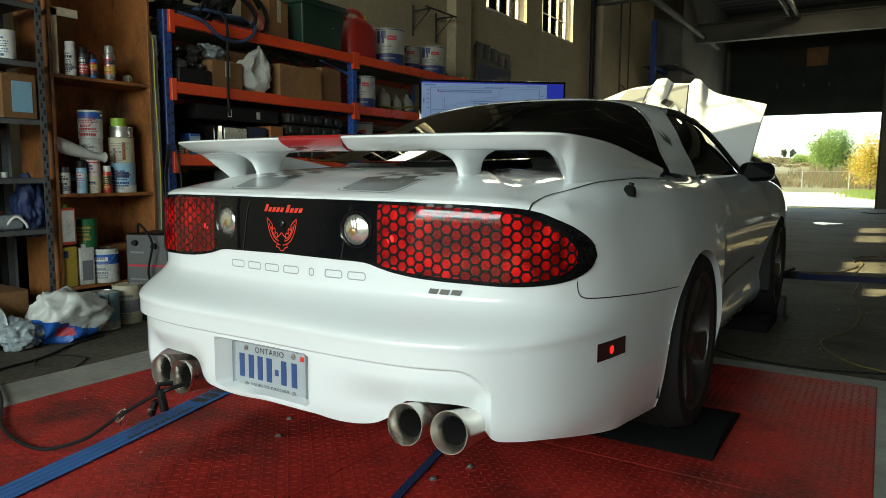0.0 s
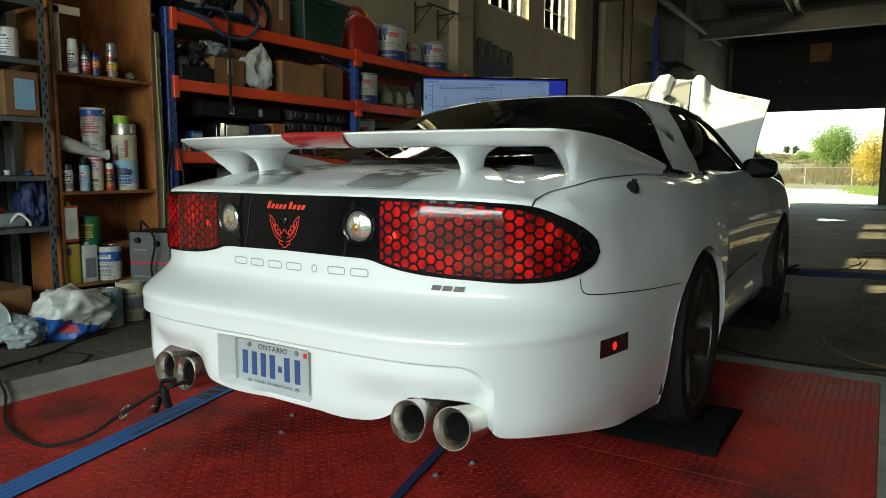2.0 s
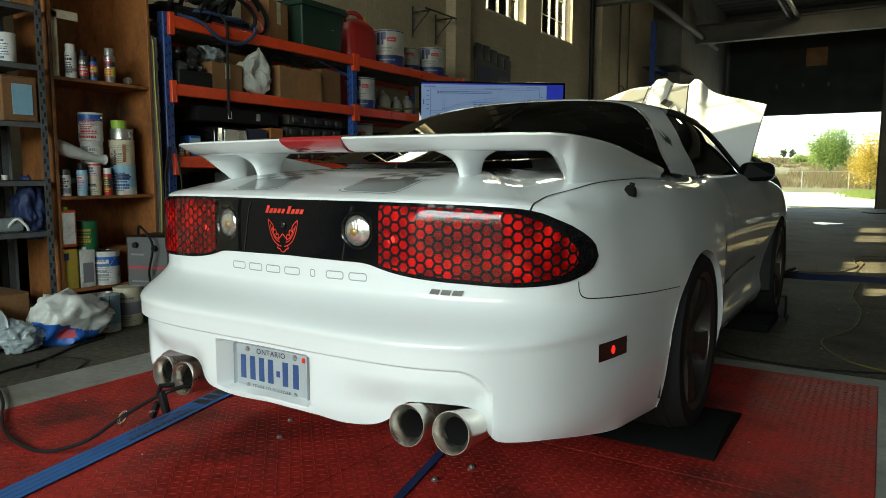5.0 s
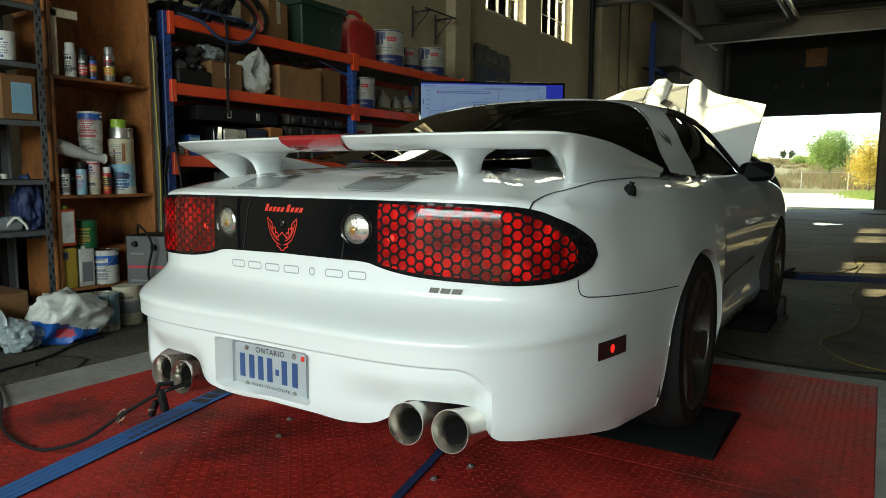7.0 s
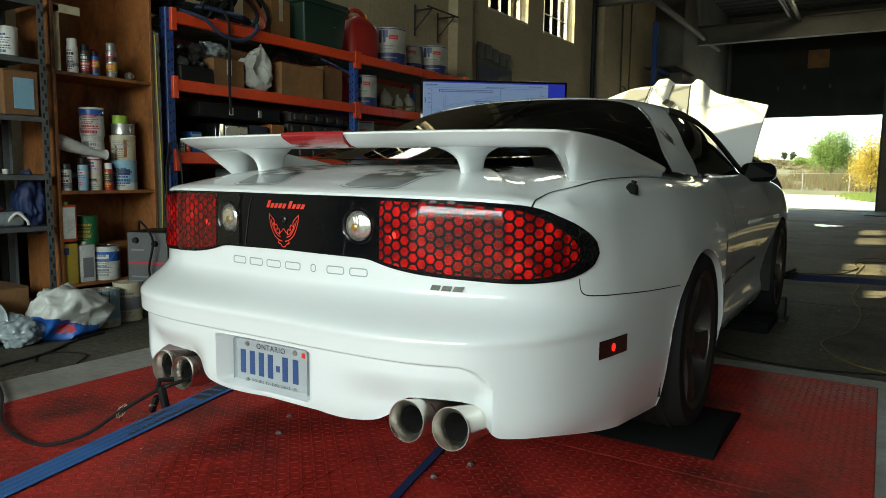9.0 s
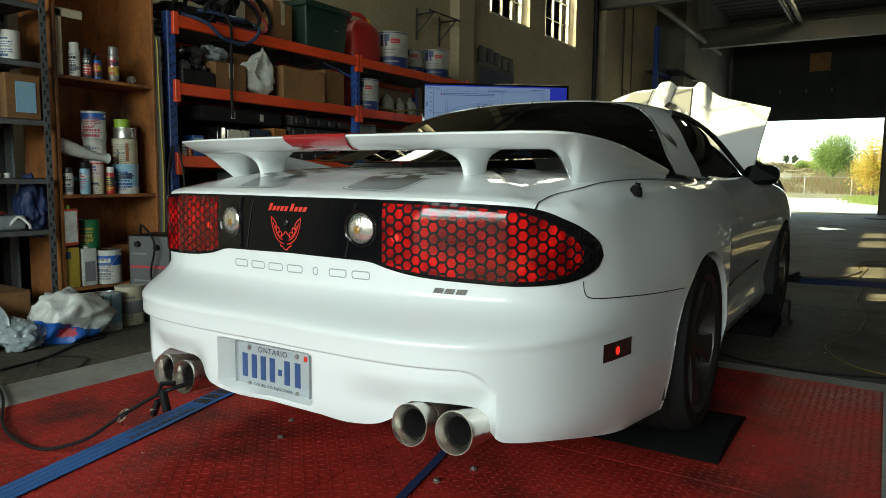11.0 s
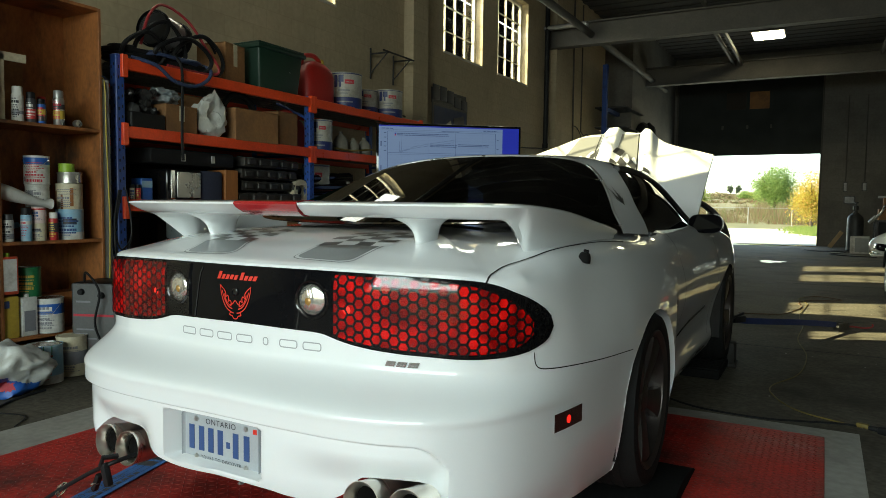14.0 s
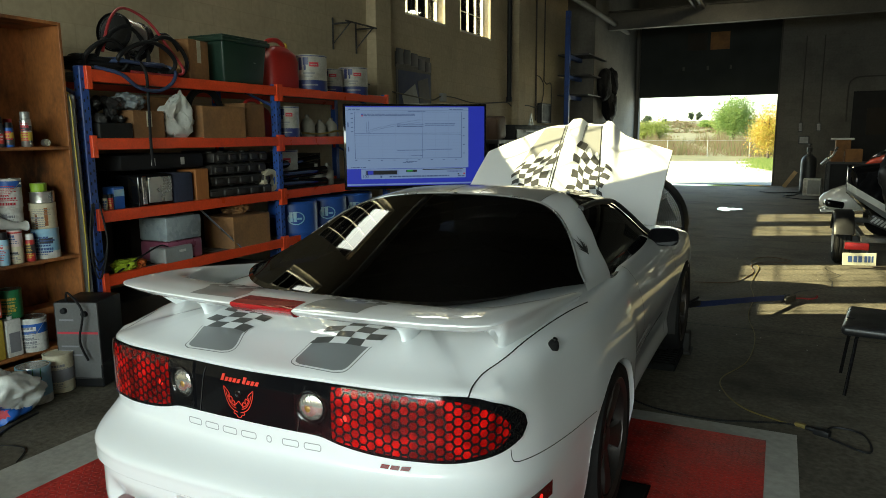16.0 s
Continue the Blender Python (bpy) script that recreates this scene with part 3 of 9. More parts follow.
def lugs(x0, x1, y0, y1, step, near):
    """Raised lugs of the tread plate: single ones in the stretch near, the rest joined."""
    turns = [lug_points(radians(45)), lug_points(radians(-45))]
    single = []
    for k in (0, 1):
        me = bpy.data.meshes.new("tread_lug")
        me.from_pydata(turns[k], [], LUG_FACES)
        me.materials.append(M["red_lug"])
        single.append(me)
    vs, fs = [], []
    for i in range(int((x1 - x0) / step)):
        for j in range(int((y1 - y0) / step)):
            x, y, q = x0 + (i + .5) * step, y0 + (j + .5) * step, (i + j + 1) % 2
            if near[0] < x < near[1] and near[2] < y < near[3]:
                ob = new("tread_lug", single[q])
                ob.location = (x, y, .009)
                ob.parent = deck
                continue
            k = len(vs)
            vs += [(x + u, y + v, .009 + z) for u, v, z in turns[q]]
            fs += [tuple(k + n for n in f) for f in LUG_FACES]
    me = bpy.data.meshes.new("tread_lugs")
    me.from_pydata(vs, [], fs)
    me.materials.append(M["red_lug"])
    ob = new("tread_lugs", me)
    ob.parent = deck
    ob["kind"] = "stuff"
    return ob


lugs(DX0 + .03, DX1 - .02, -1.3, DY1 - .02, .030, (-.10, .50, .15, .60))
for x, y in ((-0.512, 0.529), (-0.415, 0.374), (0.285, 0.386), (0.338, 0.537)):
    bb = bmesh.new()
    lathe(bb, [(.014, 0), (.014, .003), (.009, .004), (.0085, .009), (0, .0095)], 6, Matrix.Translation((x, y, .009)))
    part("bolt", bb, M["tin"], deck, "small steel bolt head")
# dark rubber covers over the rollers under the rear wheels
for sgn in (1, -1):
    rc = bmesh.new()
    prof = [(1.04 + .57 * k / 20, .012 + .05 * math.sin(math.pi * k / 20) ** .7) for k in range(21)]
    x0, x1 = (.50, 1.03) if sgn > 0 else (-1.03, -.50)
    rows = [[rc.verts.new((x, y, z)) for y, z in prof] for x in (x0, x1)]
    low = [[rc.verts.new((x, y, .006)) for y, z in prof] for x in (x0, x1)]
    for k in range(20):
        rc.faces.new((rows[0][k], rows[1][k], rows[1][k + 1], rows[0][k + 1]))
        for q in (0, 1):
            rc.faces.new((low[q][k], rows[q][k], rows[q][k + 1], low[q][k + 1]))
    part("roller_cover", rc, M["mat_black"], deck, "curved black rubber roller cover")


# ---- outside ----
M["gravel"] = surf("pale_gravel_yard", (0.45, 0.43, 0.35), 0.9, 0, 6, 0.25, 0.15, 0.2, dirt=(0.3, 0.28, 0.22), dirt_amt=0.5)
M["asphalt"] = surf("asphalt", (0.05, 0.05, 0.05), 0.85, 0, 30, 1, 0.25, 0.2)
M["field"] = surf("dry_field", (0.15, 0.135, 0.07), 0.9, 0, 1.2, 0.06, 0.35, 0.2, dirt=(0.085, 0.10, 0.035), dirt_amt=0.8)


def blades(name, *cols):
    """Loose leaves and stalks, each in a tint of its own between the given colours."""
    m, nt, p = principled(name)
    N, L = nt.nodes, nt.links
    ge, rp = N.new("ShaderNodeNewGeometry"), N.new("ShaderNodeValToRGB")
    el = rp.color_ramp.elements
    while len(el) < len(cols):
        el.new(0.5)
    for k, c in enumerate(cols):
        el[k].position = k / (len(cols) - 1)
        el[k].color = (*c, 1)
    L.new(ge.outputs["Random Per Island"], rp.inputs[0])
    L.new(rp.outputs[0], p.inputs["Base Color"])
    p.inputs["Roughness"].default_value = 0.6
    tr, mx = N.new("ShaderNodeBsdfTranslucent"), N.new("ShaderNodeMixShader")
    L.new(rp.outputs[0], tr.inputs[0])
    mx.inputs[0].default_value = 0.4
    L.new(p.outputs[0], mx.inputs[1])
    L.new(tr.outputs[0], mx.inputs[2])
    L.new(mx.outputs[0], N["Material Output"].inputs[0])
    return m


M["leaf_green"] = blades("green_leaves", (0.11, 0.19, 0.045), (0.17, 0.25, 0.06), (0.24, 0.31, 0.09))
M["leaf_yellow"] = blades("yellow_leaves", (0.42, 0.33, 0.03), (0.34, 0.33, 0.05), (0.46, 0.22, 0.05), (0.30, 0.32, 0.05))
M["leaf_lime"] = blades("lime_leaves", (0.15, 0.20, 0.04), (0.24, 0.27, 0.06), (0.20, 0.24, 0.06))
M["leaf_dark"] = blades("dark_leaves", (0.045, 0.07, 0.035), (0.07, 0.09, 0.05))
M["brush"] = blades("dry_brush", (0.15, 0.085, 0.055), (0.20, 0.14, 0.08), (0.16, 0.15, 0.06), (0.12, 0.13, 0.05))
M["grass"] = blades("green_grass", (0.11, 0.18, 0.035), (0.18, 0.24, 0.05), (0.24, 0.26, 0.08))
M["bark"] = surf("bark", (0.09, 0.065, 0.045), 0.9, 0, 20, 3, 0.3, 0.3)
gd = bmesh.new()
n = 60
gv = {}
for i in range(n + 1):
    for j in range(n + 1):
        x, y = -1500 + 3000 * i / n, -1500 + 3000 * j / n
        gv[i, j] = gd.verts.new((x, y, -.06))
for i in range(n):
    for j in range(n):
        gd.faces.new((gv[i, j], gv[i + 1, j], gv[i + 1, j + 1], gv[i, j + 1]))
solid("ground", gd, M["gravel"], "pale gravel yard reaching to the horizon", "ground", kind="structure", smooth=0)
# unseen dark ground added behind the doorway, keeps reflections and bounce from there low
bk = bmesh.new()
box(bk, -30, 40, -60, BY - .3, -.05, -.045)
solid("pavement", bk, M["asphalt"], "unseen dark asphalt added behind the building to dim its reflection", "pavement", kind="structure", smooth=0)
# a gentle rise of dry field beyond the yard
fb = bmesh.new()
rows = [(46, -.05), (50, .15), (60, .7), (80, 1.8), (110, 3.0), (160, 4.2), (300, 6.0), (700, 7.0)]
gr = [[fb.verts.new((x, y + 2 * math.sin(x * .13), z + .3 * math.sin(x * .07 + y * .05) * min(1, z))) for x in range(-200, 201, 8)] for y, z in rows]
for a, b in zip(gr[:-1], gr[1:]):
    for k in range(len(a) - 1):
        fb.faces.new((a[k], a[k + 1], b[k + 1], b[k]))
solid("field", fb, M["field"], "dry grassy field rising behind the yard", "field", kind="structure")


def leaves(bm, centre, size, n, leaf, seed):
    """A loose crown of small flat leaves in clumps round centre."""
    rnd = random.Random(seed)
    clumps = []
    for _ in range(max(6, n // 60)):
        d = Vector((rnd.gauss(0, 1), rnd.gauss(0, 1), rnd.gauss(0, .8)))
        d = d.normalized() * rnd.uniform(.25, 1.0)
        clumps.append(Vector((d.x * size[0], d.y * size[1], d.z * size[2])))
    for k in range(n):
        c = clumps[k % len(clumps)]
        p = Vector(centre) + c + Vector((rnd.gauss(0, size[0] * .17), rnd.gauss(0, size[1] * .17), rnd.gauss(0, size[2] * .15)))
        a, b = Vector((rnd.gauss(0, 1), rnd.gauss(0, 1), rnd.gauss(0, 1))).normalized(), Vector((rnd.gauss(0, 1), rnd.gauss(0, 1), rnd.gauss(0, 1))).normalized()
        a, b = a * leaf, b * leaf * .6
        bm.faces.new([bm.verts.new(p + q) for q in (-a, b, a, -b)])


def tree(name, label, at, h, crown, n, leaf, mat, seed):
    t = thing(name, label, "tree" if "tree" in name else "bush", at)
    tr = bmesh.new()
    rnd = random.Random(seed)
    tube(tr, [(0, 0, -.3), (.05 * h * rnd.uniform(-.3, .3), 0, h * .3), (0, 0, h * .75)], [.03 * h, .022 * h, .006 * h], 8)
    for k in range(7):
        a, z = rnd.uniform(0, 6.28), h * rnd.uniform(.25, .6)
        tube(tr, [(0, 0, z), (crown[0] * .4 * math.cos(a), crown[1] * .4 * math.sin(a), z + h * .12), (crown[0] * .8 * math.cos(a), crown[1] * .8 * math.sin(a), z + h * .25)], [.012 * h, .008 * h, .003 * h], 6)
    part("trunk", tr, M["bark"], t)
    lv = bmesh.new()
    leaves(lv, (0, 0, h - crown[2]), crown, n, leaf, seed)
    part("crown", lv, M[mat], t, "", 0)
    return t


def rise(y):
    return float(np.interp(y, (46, 50, 60, 80, 110, 160, 300), (-.05, .15, .7, 1.8, 3.0, 4.2, 6.0)))


tree("tree", "broad green tree beyond the yard", (-2.3, 64, .8), 4.1, (1.75, 1.5, 2.0), 15000, .075, "leaf_green", 3)
tree("tree", "tall bush with yellow autumn leaves beside the yard", (.75, 46, -.05), 3.5, (1.2, 1.1, 1.75), 10000, .055, "leaf_yellow", 5)
tree("bush", "yellow-green rounded bush beyond the fence", (-8.5, 60, .6), 2.3, (1.5, 1.2, 1.0), 7000, .07, "leaf_lime", 7)
tree("bush", "low green bush on the field", (-6.9, 90, 2.1), 1.4, (1.2, 1.1, .65), 2200, .10, "leaf_green", 8)
tree("bush", "low green bush on the field", (-4.3, 80, 1.7), 1.5, (1.5, 1.2, .7), 2200, .10, "leaf_lime", 9)
for k, (x, y, h) in enumerate(((-20.0, 190, 2.7), (-18.1, 190, 2.6), (-27.5, 170, 1.9), (-29, 175, 1.6), (-25, 180, 1.2))):
    tree("tree", "small dark tree far off on the rise", (x, y, rise(y) - .1), h, (.85, .85, .95), 1500, .13, "leaf_dark", 20 + k)
rnd = random.Random(2)
br = bmesh.new()
for k in range(15000):
    x, y = rnd.uniform(-14, 5), rnd.uniform(48.9, 62)
    z = rise(y) - .1
    hgt = rnd.uniform(.2, .95) * (1 + .45 * math.sin(x * 1.1 + .4 * y)) * (1 + .25 * math.sin(x * 3.7))
    w = rnd.uniform(.012, .035)
    dx = rnd.gauss(0, .22)
    br.faces.new([br.verts.new(q) for q in ((x - w, y, z), (x + w, y, z), (x + dx, y + rnd.gauss(0, .2), z + hgt))])
for k in range(130):
    y = rnd.uniform(60, 150)
    x = rnd.uniform(-.2 * y, .04 * y)
    leaves(br, (x, y, rise(y) + .1), (rnd.uniform(.8, 2.2), 1.2, rnd.uniform(.25, .6)), 130, .13, 100 + k)
solid("dry_brush", br, M["brush"], "tan and reddish dry brush behind the fence", "brush", kind="stuff", smooth=0)
gs = bmesh.new()
for k in range(9000):
    x, y = rnd.uniform(-1.2, 4), rnd.uniform(34, 47.5)
    edge = .75 - (y - 33) * .075 + .35 * math.sin(y * 1.3) + .2 * math.sin(y * 3.1)
    if x < edge + rnd.gauss(0, .25):
        continue
    w, hgt = .02, rnd.uniform(.02, .16) + .1 * max(0, min(1, x - edge))
    gs.faces.new([gs.verts.new(q) for q in ((x - w, y, -.06), (x + w, y, -.06), (x + rnd.gauss(0, .08), y, hgt))])
solid("grass", gs, M["grass"], "bright green grass patch beside the yard", "grass", kind="stuff", smooth=0)
fence = thing("fence", "chain-link fence on grey posts at the yard's edge", "fence", (0, 48.6, 0))
for k in range(12):
    f = bmesh.new()
    tube(f, [(-16 + k * 2.6, 0, -.1), (-16 + k * 2.6, 0, 1.25)], .03, 6)
    part("post", f, M["galv"], fence)
f = bmesh.new()
tube(f, [(-16, 0, 1.22), (12.6, 0, 1.22)], .014, 6)
part("top_rail", f, M["galv"], fence)

# ---- the car ----
from mathutils.bvhtree import BVHTree

car = thing("car", "white two-door sports coupe with rear wing and raised hood", "car")

# plan outlines of the right half, rear centre to nose: tail level and bumper level
TAIL = [(0, .018), (.263, .032), (.49, .054), (.58, .073), (.68, .112), (.76, .175), (.81, .245), (.844, .318), (.874, .42), (.897, .56), (.920, .75), (.941, 1.0), (.944, 1.5), (.918, 2.3), (.915, 3.2), (.915, 3.9), (.86, 4.4), (.65, 4.72), (.3, 4.83), (0, 4.85)]
BUMP = [(0, -.095), (.2, -.098), (.4, -.092), (.54, -.07), (.66, -.02), (.75, .065), (.81, .165), (.853, .29), (.880, .42), (.898, .56), (.915, .75), (.938, 1.0), (.944, 1.5), (.918, 2.3), (.915, 3.2), (.915, 3.9), (.86, 4.4), (.65, 4.74), (.3, 4.86), (0, 4.88)]
STEPS = [18, 18, 10, 16, 18, 14, 10, 10, 10, 12, 14, 22, 26, 28, 20, 10, 8, 6, 6]


def outline(pts):
    v = [Vector((-pts[1][0], pts[1][1], 0))] + [Vector((x, y, 0)) for x, y in pts] + [Vector((-pts[-2][0], pts[-2][1], 0))]
    out = []
    for i, n in enumerate(STEPS):
        a, b, c, d = v[i], v[i + 1], v[i + 2], v[i + 3]
        for k in range(n):
            t = k / n
            out.append(0.5 * ((2 * b) + (c - a) * t + (2 * a - 5 * b + 4 * c - d) * t * t + (3 * b - a - 3 * c + d) * t**3))
    return out + [v[-2]]


tail_line, bump_line = outline(TAIL), outline(BUMP)
NS = len(tail_line)


def arch_cut(y, z):
    """Inside the wheel openings, as (centre y, centre z) or None."""
    for cy in (1.185, 3.70):
        if ((y - cy) / 0.385) ** 2 + ((z - 0.395) / 0.345) ** 2 < 1 or (abs(y - cy) < 0.385 and z < 0.395):
            return cy
    return None


def deck_edge(y):
    return curve1([(0, .947), (.05, .945), (.11, .938), (.175, .926), (.25, .925), (.45, .948), (.75, .975), (1.1, .99), (3.0, 1.0), (3.9, .93), (4.9, .72)], y)


def floor_edge(p, sgn):
    x, y = p.x, p.y
    drop = curve1([(.05, 0), (.165, .010), (.29, .030), (.42, .050), (.56, .066), (.75, .085)], y)
    if y < .77:
        if sgn > 0:
            return curve1([(0, .353), (.2, .353), (.30, .345), (.38, .353), (.44, .385), (.485, .43), (.58, .436), (.66, .425), (.69, .375), (.714, .352), (.79, .344), (.87, .336), (.91, .338)], x) - drop
        return curve1([(0, .353), (.12, .348), (.22, .357), (.28, .378), (.325, .415), (.37, .43), (.50, .43), (.56, .41), (.595, .378), (.625, .355), (.79, .344), (.87, .336), (.91, .338)], x) - drop
    return curve1([(.75, .253), (.85, .25), (1.5, .235), (3.2, .225), (4.2, .24), (4.9, .28)], y)


def body_side(i, z, sgn=1):
    """A point of the car's right flank and tail, for outline step i and height z."""
    a, b = tail_line[i], bump_line[i]
    p = a.lerp(b, 1 - ease(.585, .695, z))
    q0, q1 = tail_line[max(i - 1, 0)], tail_line[min(i + 1, NS - 1)]
    d = (q1 - q0).normalized()
    n = Vector((d.y, -d.x, 0))
    y = a.y
    side = ease(.15, .6, y)
    off = side * curve1([(.22, -.045), (.3, -.02), (.45, 0), (.65, 0), (.78, -.012), (.88, -.036), (.95, -.062), (1.0, -.098)], z)
    # doors tuck in below the waist, between the wheel arches
    off += ease(1.575, 1.72, y) * (1 - .45 * ease(3.0, 3.9, y)) * curve1([(.22, -.055), (.30, -.045), (.40, -.075), (.5, -.062), (.65, -.022), (.76, -.006), (.9, -.006)], z)
    rear = 1 - ease(.2, .5, y)
    off += rear * curve1([(.30, -.03), (.345, -.008), (.40, 0), (.90, 0), (.93, -.008)], z)
    off += rear * .005 * ease(.575, .60, z) * (1 - ease(.605, .66, z))
    # lower skirt panel, set back, its outline rounding down beside the tail pipes
    ax = abs(p.x)
    xr, zr = (.70 if sgn > 0 else .765), .537
    inside = min(xr - ax, zr - z)
    cx, cz = ax - (xr - .085), z - (zr - .085)
    if cx > 0 and cz > 0:
        inside = .085 - math.hypot(cx, cz)
    if y < .6:
        off -= .020 * ease(0, .009, inside)
        hollow = ease(.22, .44, ax) * (1 - ease(.66, .70, ax)) if sgn > 0 else ease(.24, .36, ax) * (1 - ease(.54, .62, ax))
        off -= .035 * hollow * ease(.50, .40, z) * (inside > 0)
        # number plate recess
        w = .170 if sgn > 0 else .206
        off -= .075 * ease(0, .014, w - ax) * ease(.366, .378, z) * (1 - ease(.506, .516, z))
    return Vector((p.x + n.x * off, p.y + n.y * off, z))


DOME = [0, .008, .02, .04, .07, .11, .17, .25, .36, .5, .68, .85, 1.0]


def body_top(i, k):
    zt = deck_edge(tail_line[i].y)
    p = body_side(i, zt)
    y = p.y
    yt = max(y, .95 + .25 * y) if y < 1.27 else min(y, 3.9)
    q = Vector((0, yt, 0))
    o = (Vector((p.x, y, 0)) - q).length * k
    rear = curve1([(0, 0), (.008, .006), (.02, .011), (.05, .018), (.1, .029), (.18, .046), (.32, .068), (.6, .094), (1, .112)], o)
    side = curve1([(0, 0), (.03, .018), (.08, .034), (.2, .045), (1, .05)], o)
    w = ease(.25, .9, y)
    z = zt + lerp(rear * (1.02 + (.925 - zt)), side, w)
    z = lerp(z, 1.045 - .03 * (1 - k), ease(.3, 1, k) * (1 - ease(3.2, 4.0, y)))
    return Vector((lerp(p.x, 0, k), lerp(y, yt, k), z))


FIX_Z = [.502, .506, .510, .514, .518, .522, .525, .5275, .530, .5325, .535, .5375, .540, .545, .551]


def column_z(z0, z1):
    """Heights of one column: even rows, and close fixed rows at the skirt's edge."""
    return [lerp(z0, .498, k / 30) for k in range(31)] + FIX_Z + [lerp(.557, z1, k / 46) for k in range(47)]


def build_body():
    bm = bmesh.new()
    cols = {}
    for sgn in (1, -1):
        for i in range(NS):
            if sgn < 0 and i in (0, NS - 1):
                cols[sgn, i] = cols[1, i]
                continue
            z0, z1 = floor_edge(bump_line[i], sgn), deck_edge(tail_line[i].y)
            col = []
            lip = body_side(i, z0, sgn)
            inner = Vector((lip.x * .94, lerp(lip.y, 2.4, .035), z0 - .004))
            col.append(bm.verts.new((sgn * inner.x, inner.y, inner.z)))
            for zz in column_z(z0, z1):
                v = body_side(i, zz, sgn)
                cy = arch_cut(v.y, v.z) if i > 60 else None
                vert = bm.verts.new((sgn * v.x, v.y, v.z))
                col.append((vert, cy))
            for k in DOME[1:]:
                v = body_top(i, k)
                col.append(bm.verts.new((sgn * v.x, v.y, v.z)))
            cols[sgn, i] = col
        for i in range(NS - 1):
            a, b = cols[sgn, i], cols[sgn, i + 1]
            for j in range(len(a) - 1):
                q = [a[j], b[j], b[j + 1], a[j + 1]]
                ins = [isinstance(v, tuple) and v[1] is not None for v in q]
                q = [v[0] if isinstance(v, tuple) else v for v in q]
                if all(ins) or (j == 0 and any(ins[2:])):
                    continue
                if len(set(q)) > 2:
                    bm.faces.new([v for n, v in enumerate(q) if v not in q[:n]])
    # draw the cells that straddle a wheel opening out to its rim
    for col in {id(c): c for c in cols.values()}.values():
        for v in col:
            if isinstance(v, tuple) and v[1] is not None and v[0].is_valid and v[0].link_faces:
                c = v[0].co
                dy, dz = (c.y - v[1]) / .385, (c.z - .395) / .345
                if dz > 0:
                    L = math.hypot(dy, dz)
                    c.y, c.z = v[1] + dy / L * .385, .395 + dz / L * .345
                else:
                    c.y = v[1] + math.copysign(.385, dy)
    bmesh.ops.delete(bm, geom=[v for v in bm.verts if not v.link_faces], context="VERTS")
    bmesh.ops.remove_doubles(bm, verts=bm.verts[:], dist=.0004)
    bmesh.ops.recalc_face_normals(bm, faces=bm.faces[:])
    # fair the shoulder between deck and quarter
    bm.verts.index_update()
    co = np.array([v.co[:] for v in bm.verts])
    ax, y, z = np.abs(co[:, 0]), co[:, 1], co[:, 2]
    step = lambda a, b, q: np.clip((q - a) / (b - a), 0, 1)
    wt = step(.24, .36, y) * (1 - step(1.55, 1.8, y)) * step(.45, .62, ax) * step(.80, .87, z)
    ed = np.array([(e.verts[0].index, e.verts[1].index) for e in bm.edges])
    deg = np.bincount(ed.ravel(), minlength=len(co))[:, None]

    def relax(n):
        for _ in range(n):
            acc = np.zeros_like(co)
            np.add.at(acc, ed[:, 0], co[ed[:, 1]])
            np.add.at(acc, ed[:, 1], co[ed[:, 0]])
            co[:] += (.6 * wt)[:, None] * (acc / deg - co)

    relax(60)
    full = np.interp(co[:, 1], [.2, .27, .33, .41, .5, .6, .72, .85, 1.1, 1.4], [0, .009, .021, .031, .032, .030, .025, .019, .008, 0])
    q = step(.36, .68, np.abs(co[:, 0]))
    co[:, 2] += full * q * q * (3 - 2 * q) * step(.80, .93, co[:, 2])
    relax(14)
    for v, c in zip(bm.verts, co):
        v.co = c
    f = min(bm.faces, key=lambda f: (f.calc_center_median() - Vector((0, .02, .85))).length)
    if f.normal.y > 0:
        bmesh.ops.reverse_faces(bm, faces=bm.faces[:])
    return bm


def finish(name, bm, material, parent, label="", smooth=40):
    """As part(), but keeps the face directions that bm has."""
    me = bpy.data.meshes.new(name)
    bm.to_mesh(me)
    bm.free()
    me.materials.append(material)
    me.polygons.foreach_set("use_smooth", [True] * len(me.polygons))
    me.set_sharp_from_angle(angle=radians(smooth))
    ob = new(name, me)
    ob.parent = parent
    if label:
        ob["label"] = label
    return ob


body_bm = build_body()
body_tree = BVHTree.FromBMesh(body_bm)
body = finish("body", body_bm, M["paint"], car, "white glossy painted body shell", 50)


def onto(p, lift=.002, tree=None):
    loc, no, _, _ = (tree or body_tree).find_nearest(Vector(p))
    return loc + no * lift


def cast(p, d, lift=.002, tree=None):
    d = Vector(d).normalized()
    loc, no, _, _ = (tree or body_tree).ray_cast(Vector(p) - d * 1.5, d)
    if loc is None:
        return onto(p, lift, tree)
    if no.dot(d) > 0:
        no = -no
    return loc + no * lift


def patch(fn, nu, nv, rim=True):
    """A skin over fn(u, v), u and v from 0 to 1; its edge is turned in."""
    bm = bmesh.new()
    g = [[bm.verts.new(fn(i / nu, j / nv)) for j in range(nv + 1)] for i in range(nu + 1)]
    for i in range(nu):
        for j in range(nv):
            bm.faces.new((g[i][j], g[i + 1][j], g[i + 1][j + 1], g[i][j + 1]))
    bmesh.ops.remove_doubles(bm, verts=bm.verts[:], dist=.0003)
    return bm


def rear_patch(x0, x1, zb, zt, lift, nu=24, nv=8):
    return patch(lambda u, v: cast((lerp(x0, x1, u), 0, lerp(zb(lerp(x0, x1, u)), zt(lerp(x0, x1, u)), v)), (0, 1, 0), lift), nu, nv)


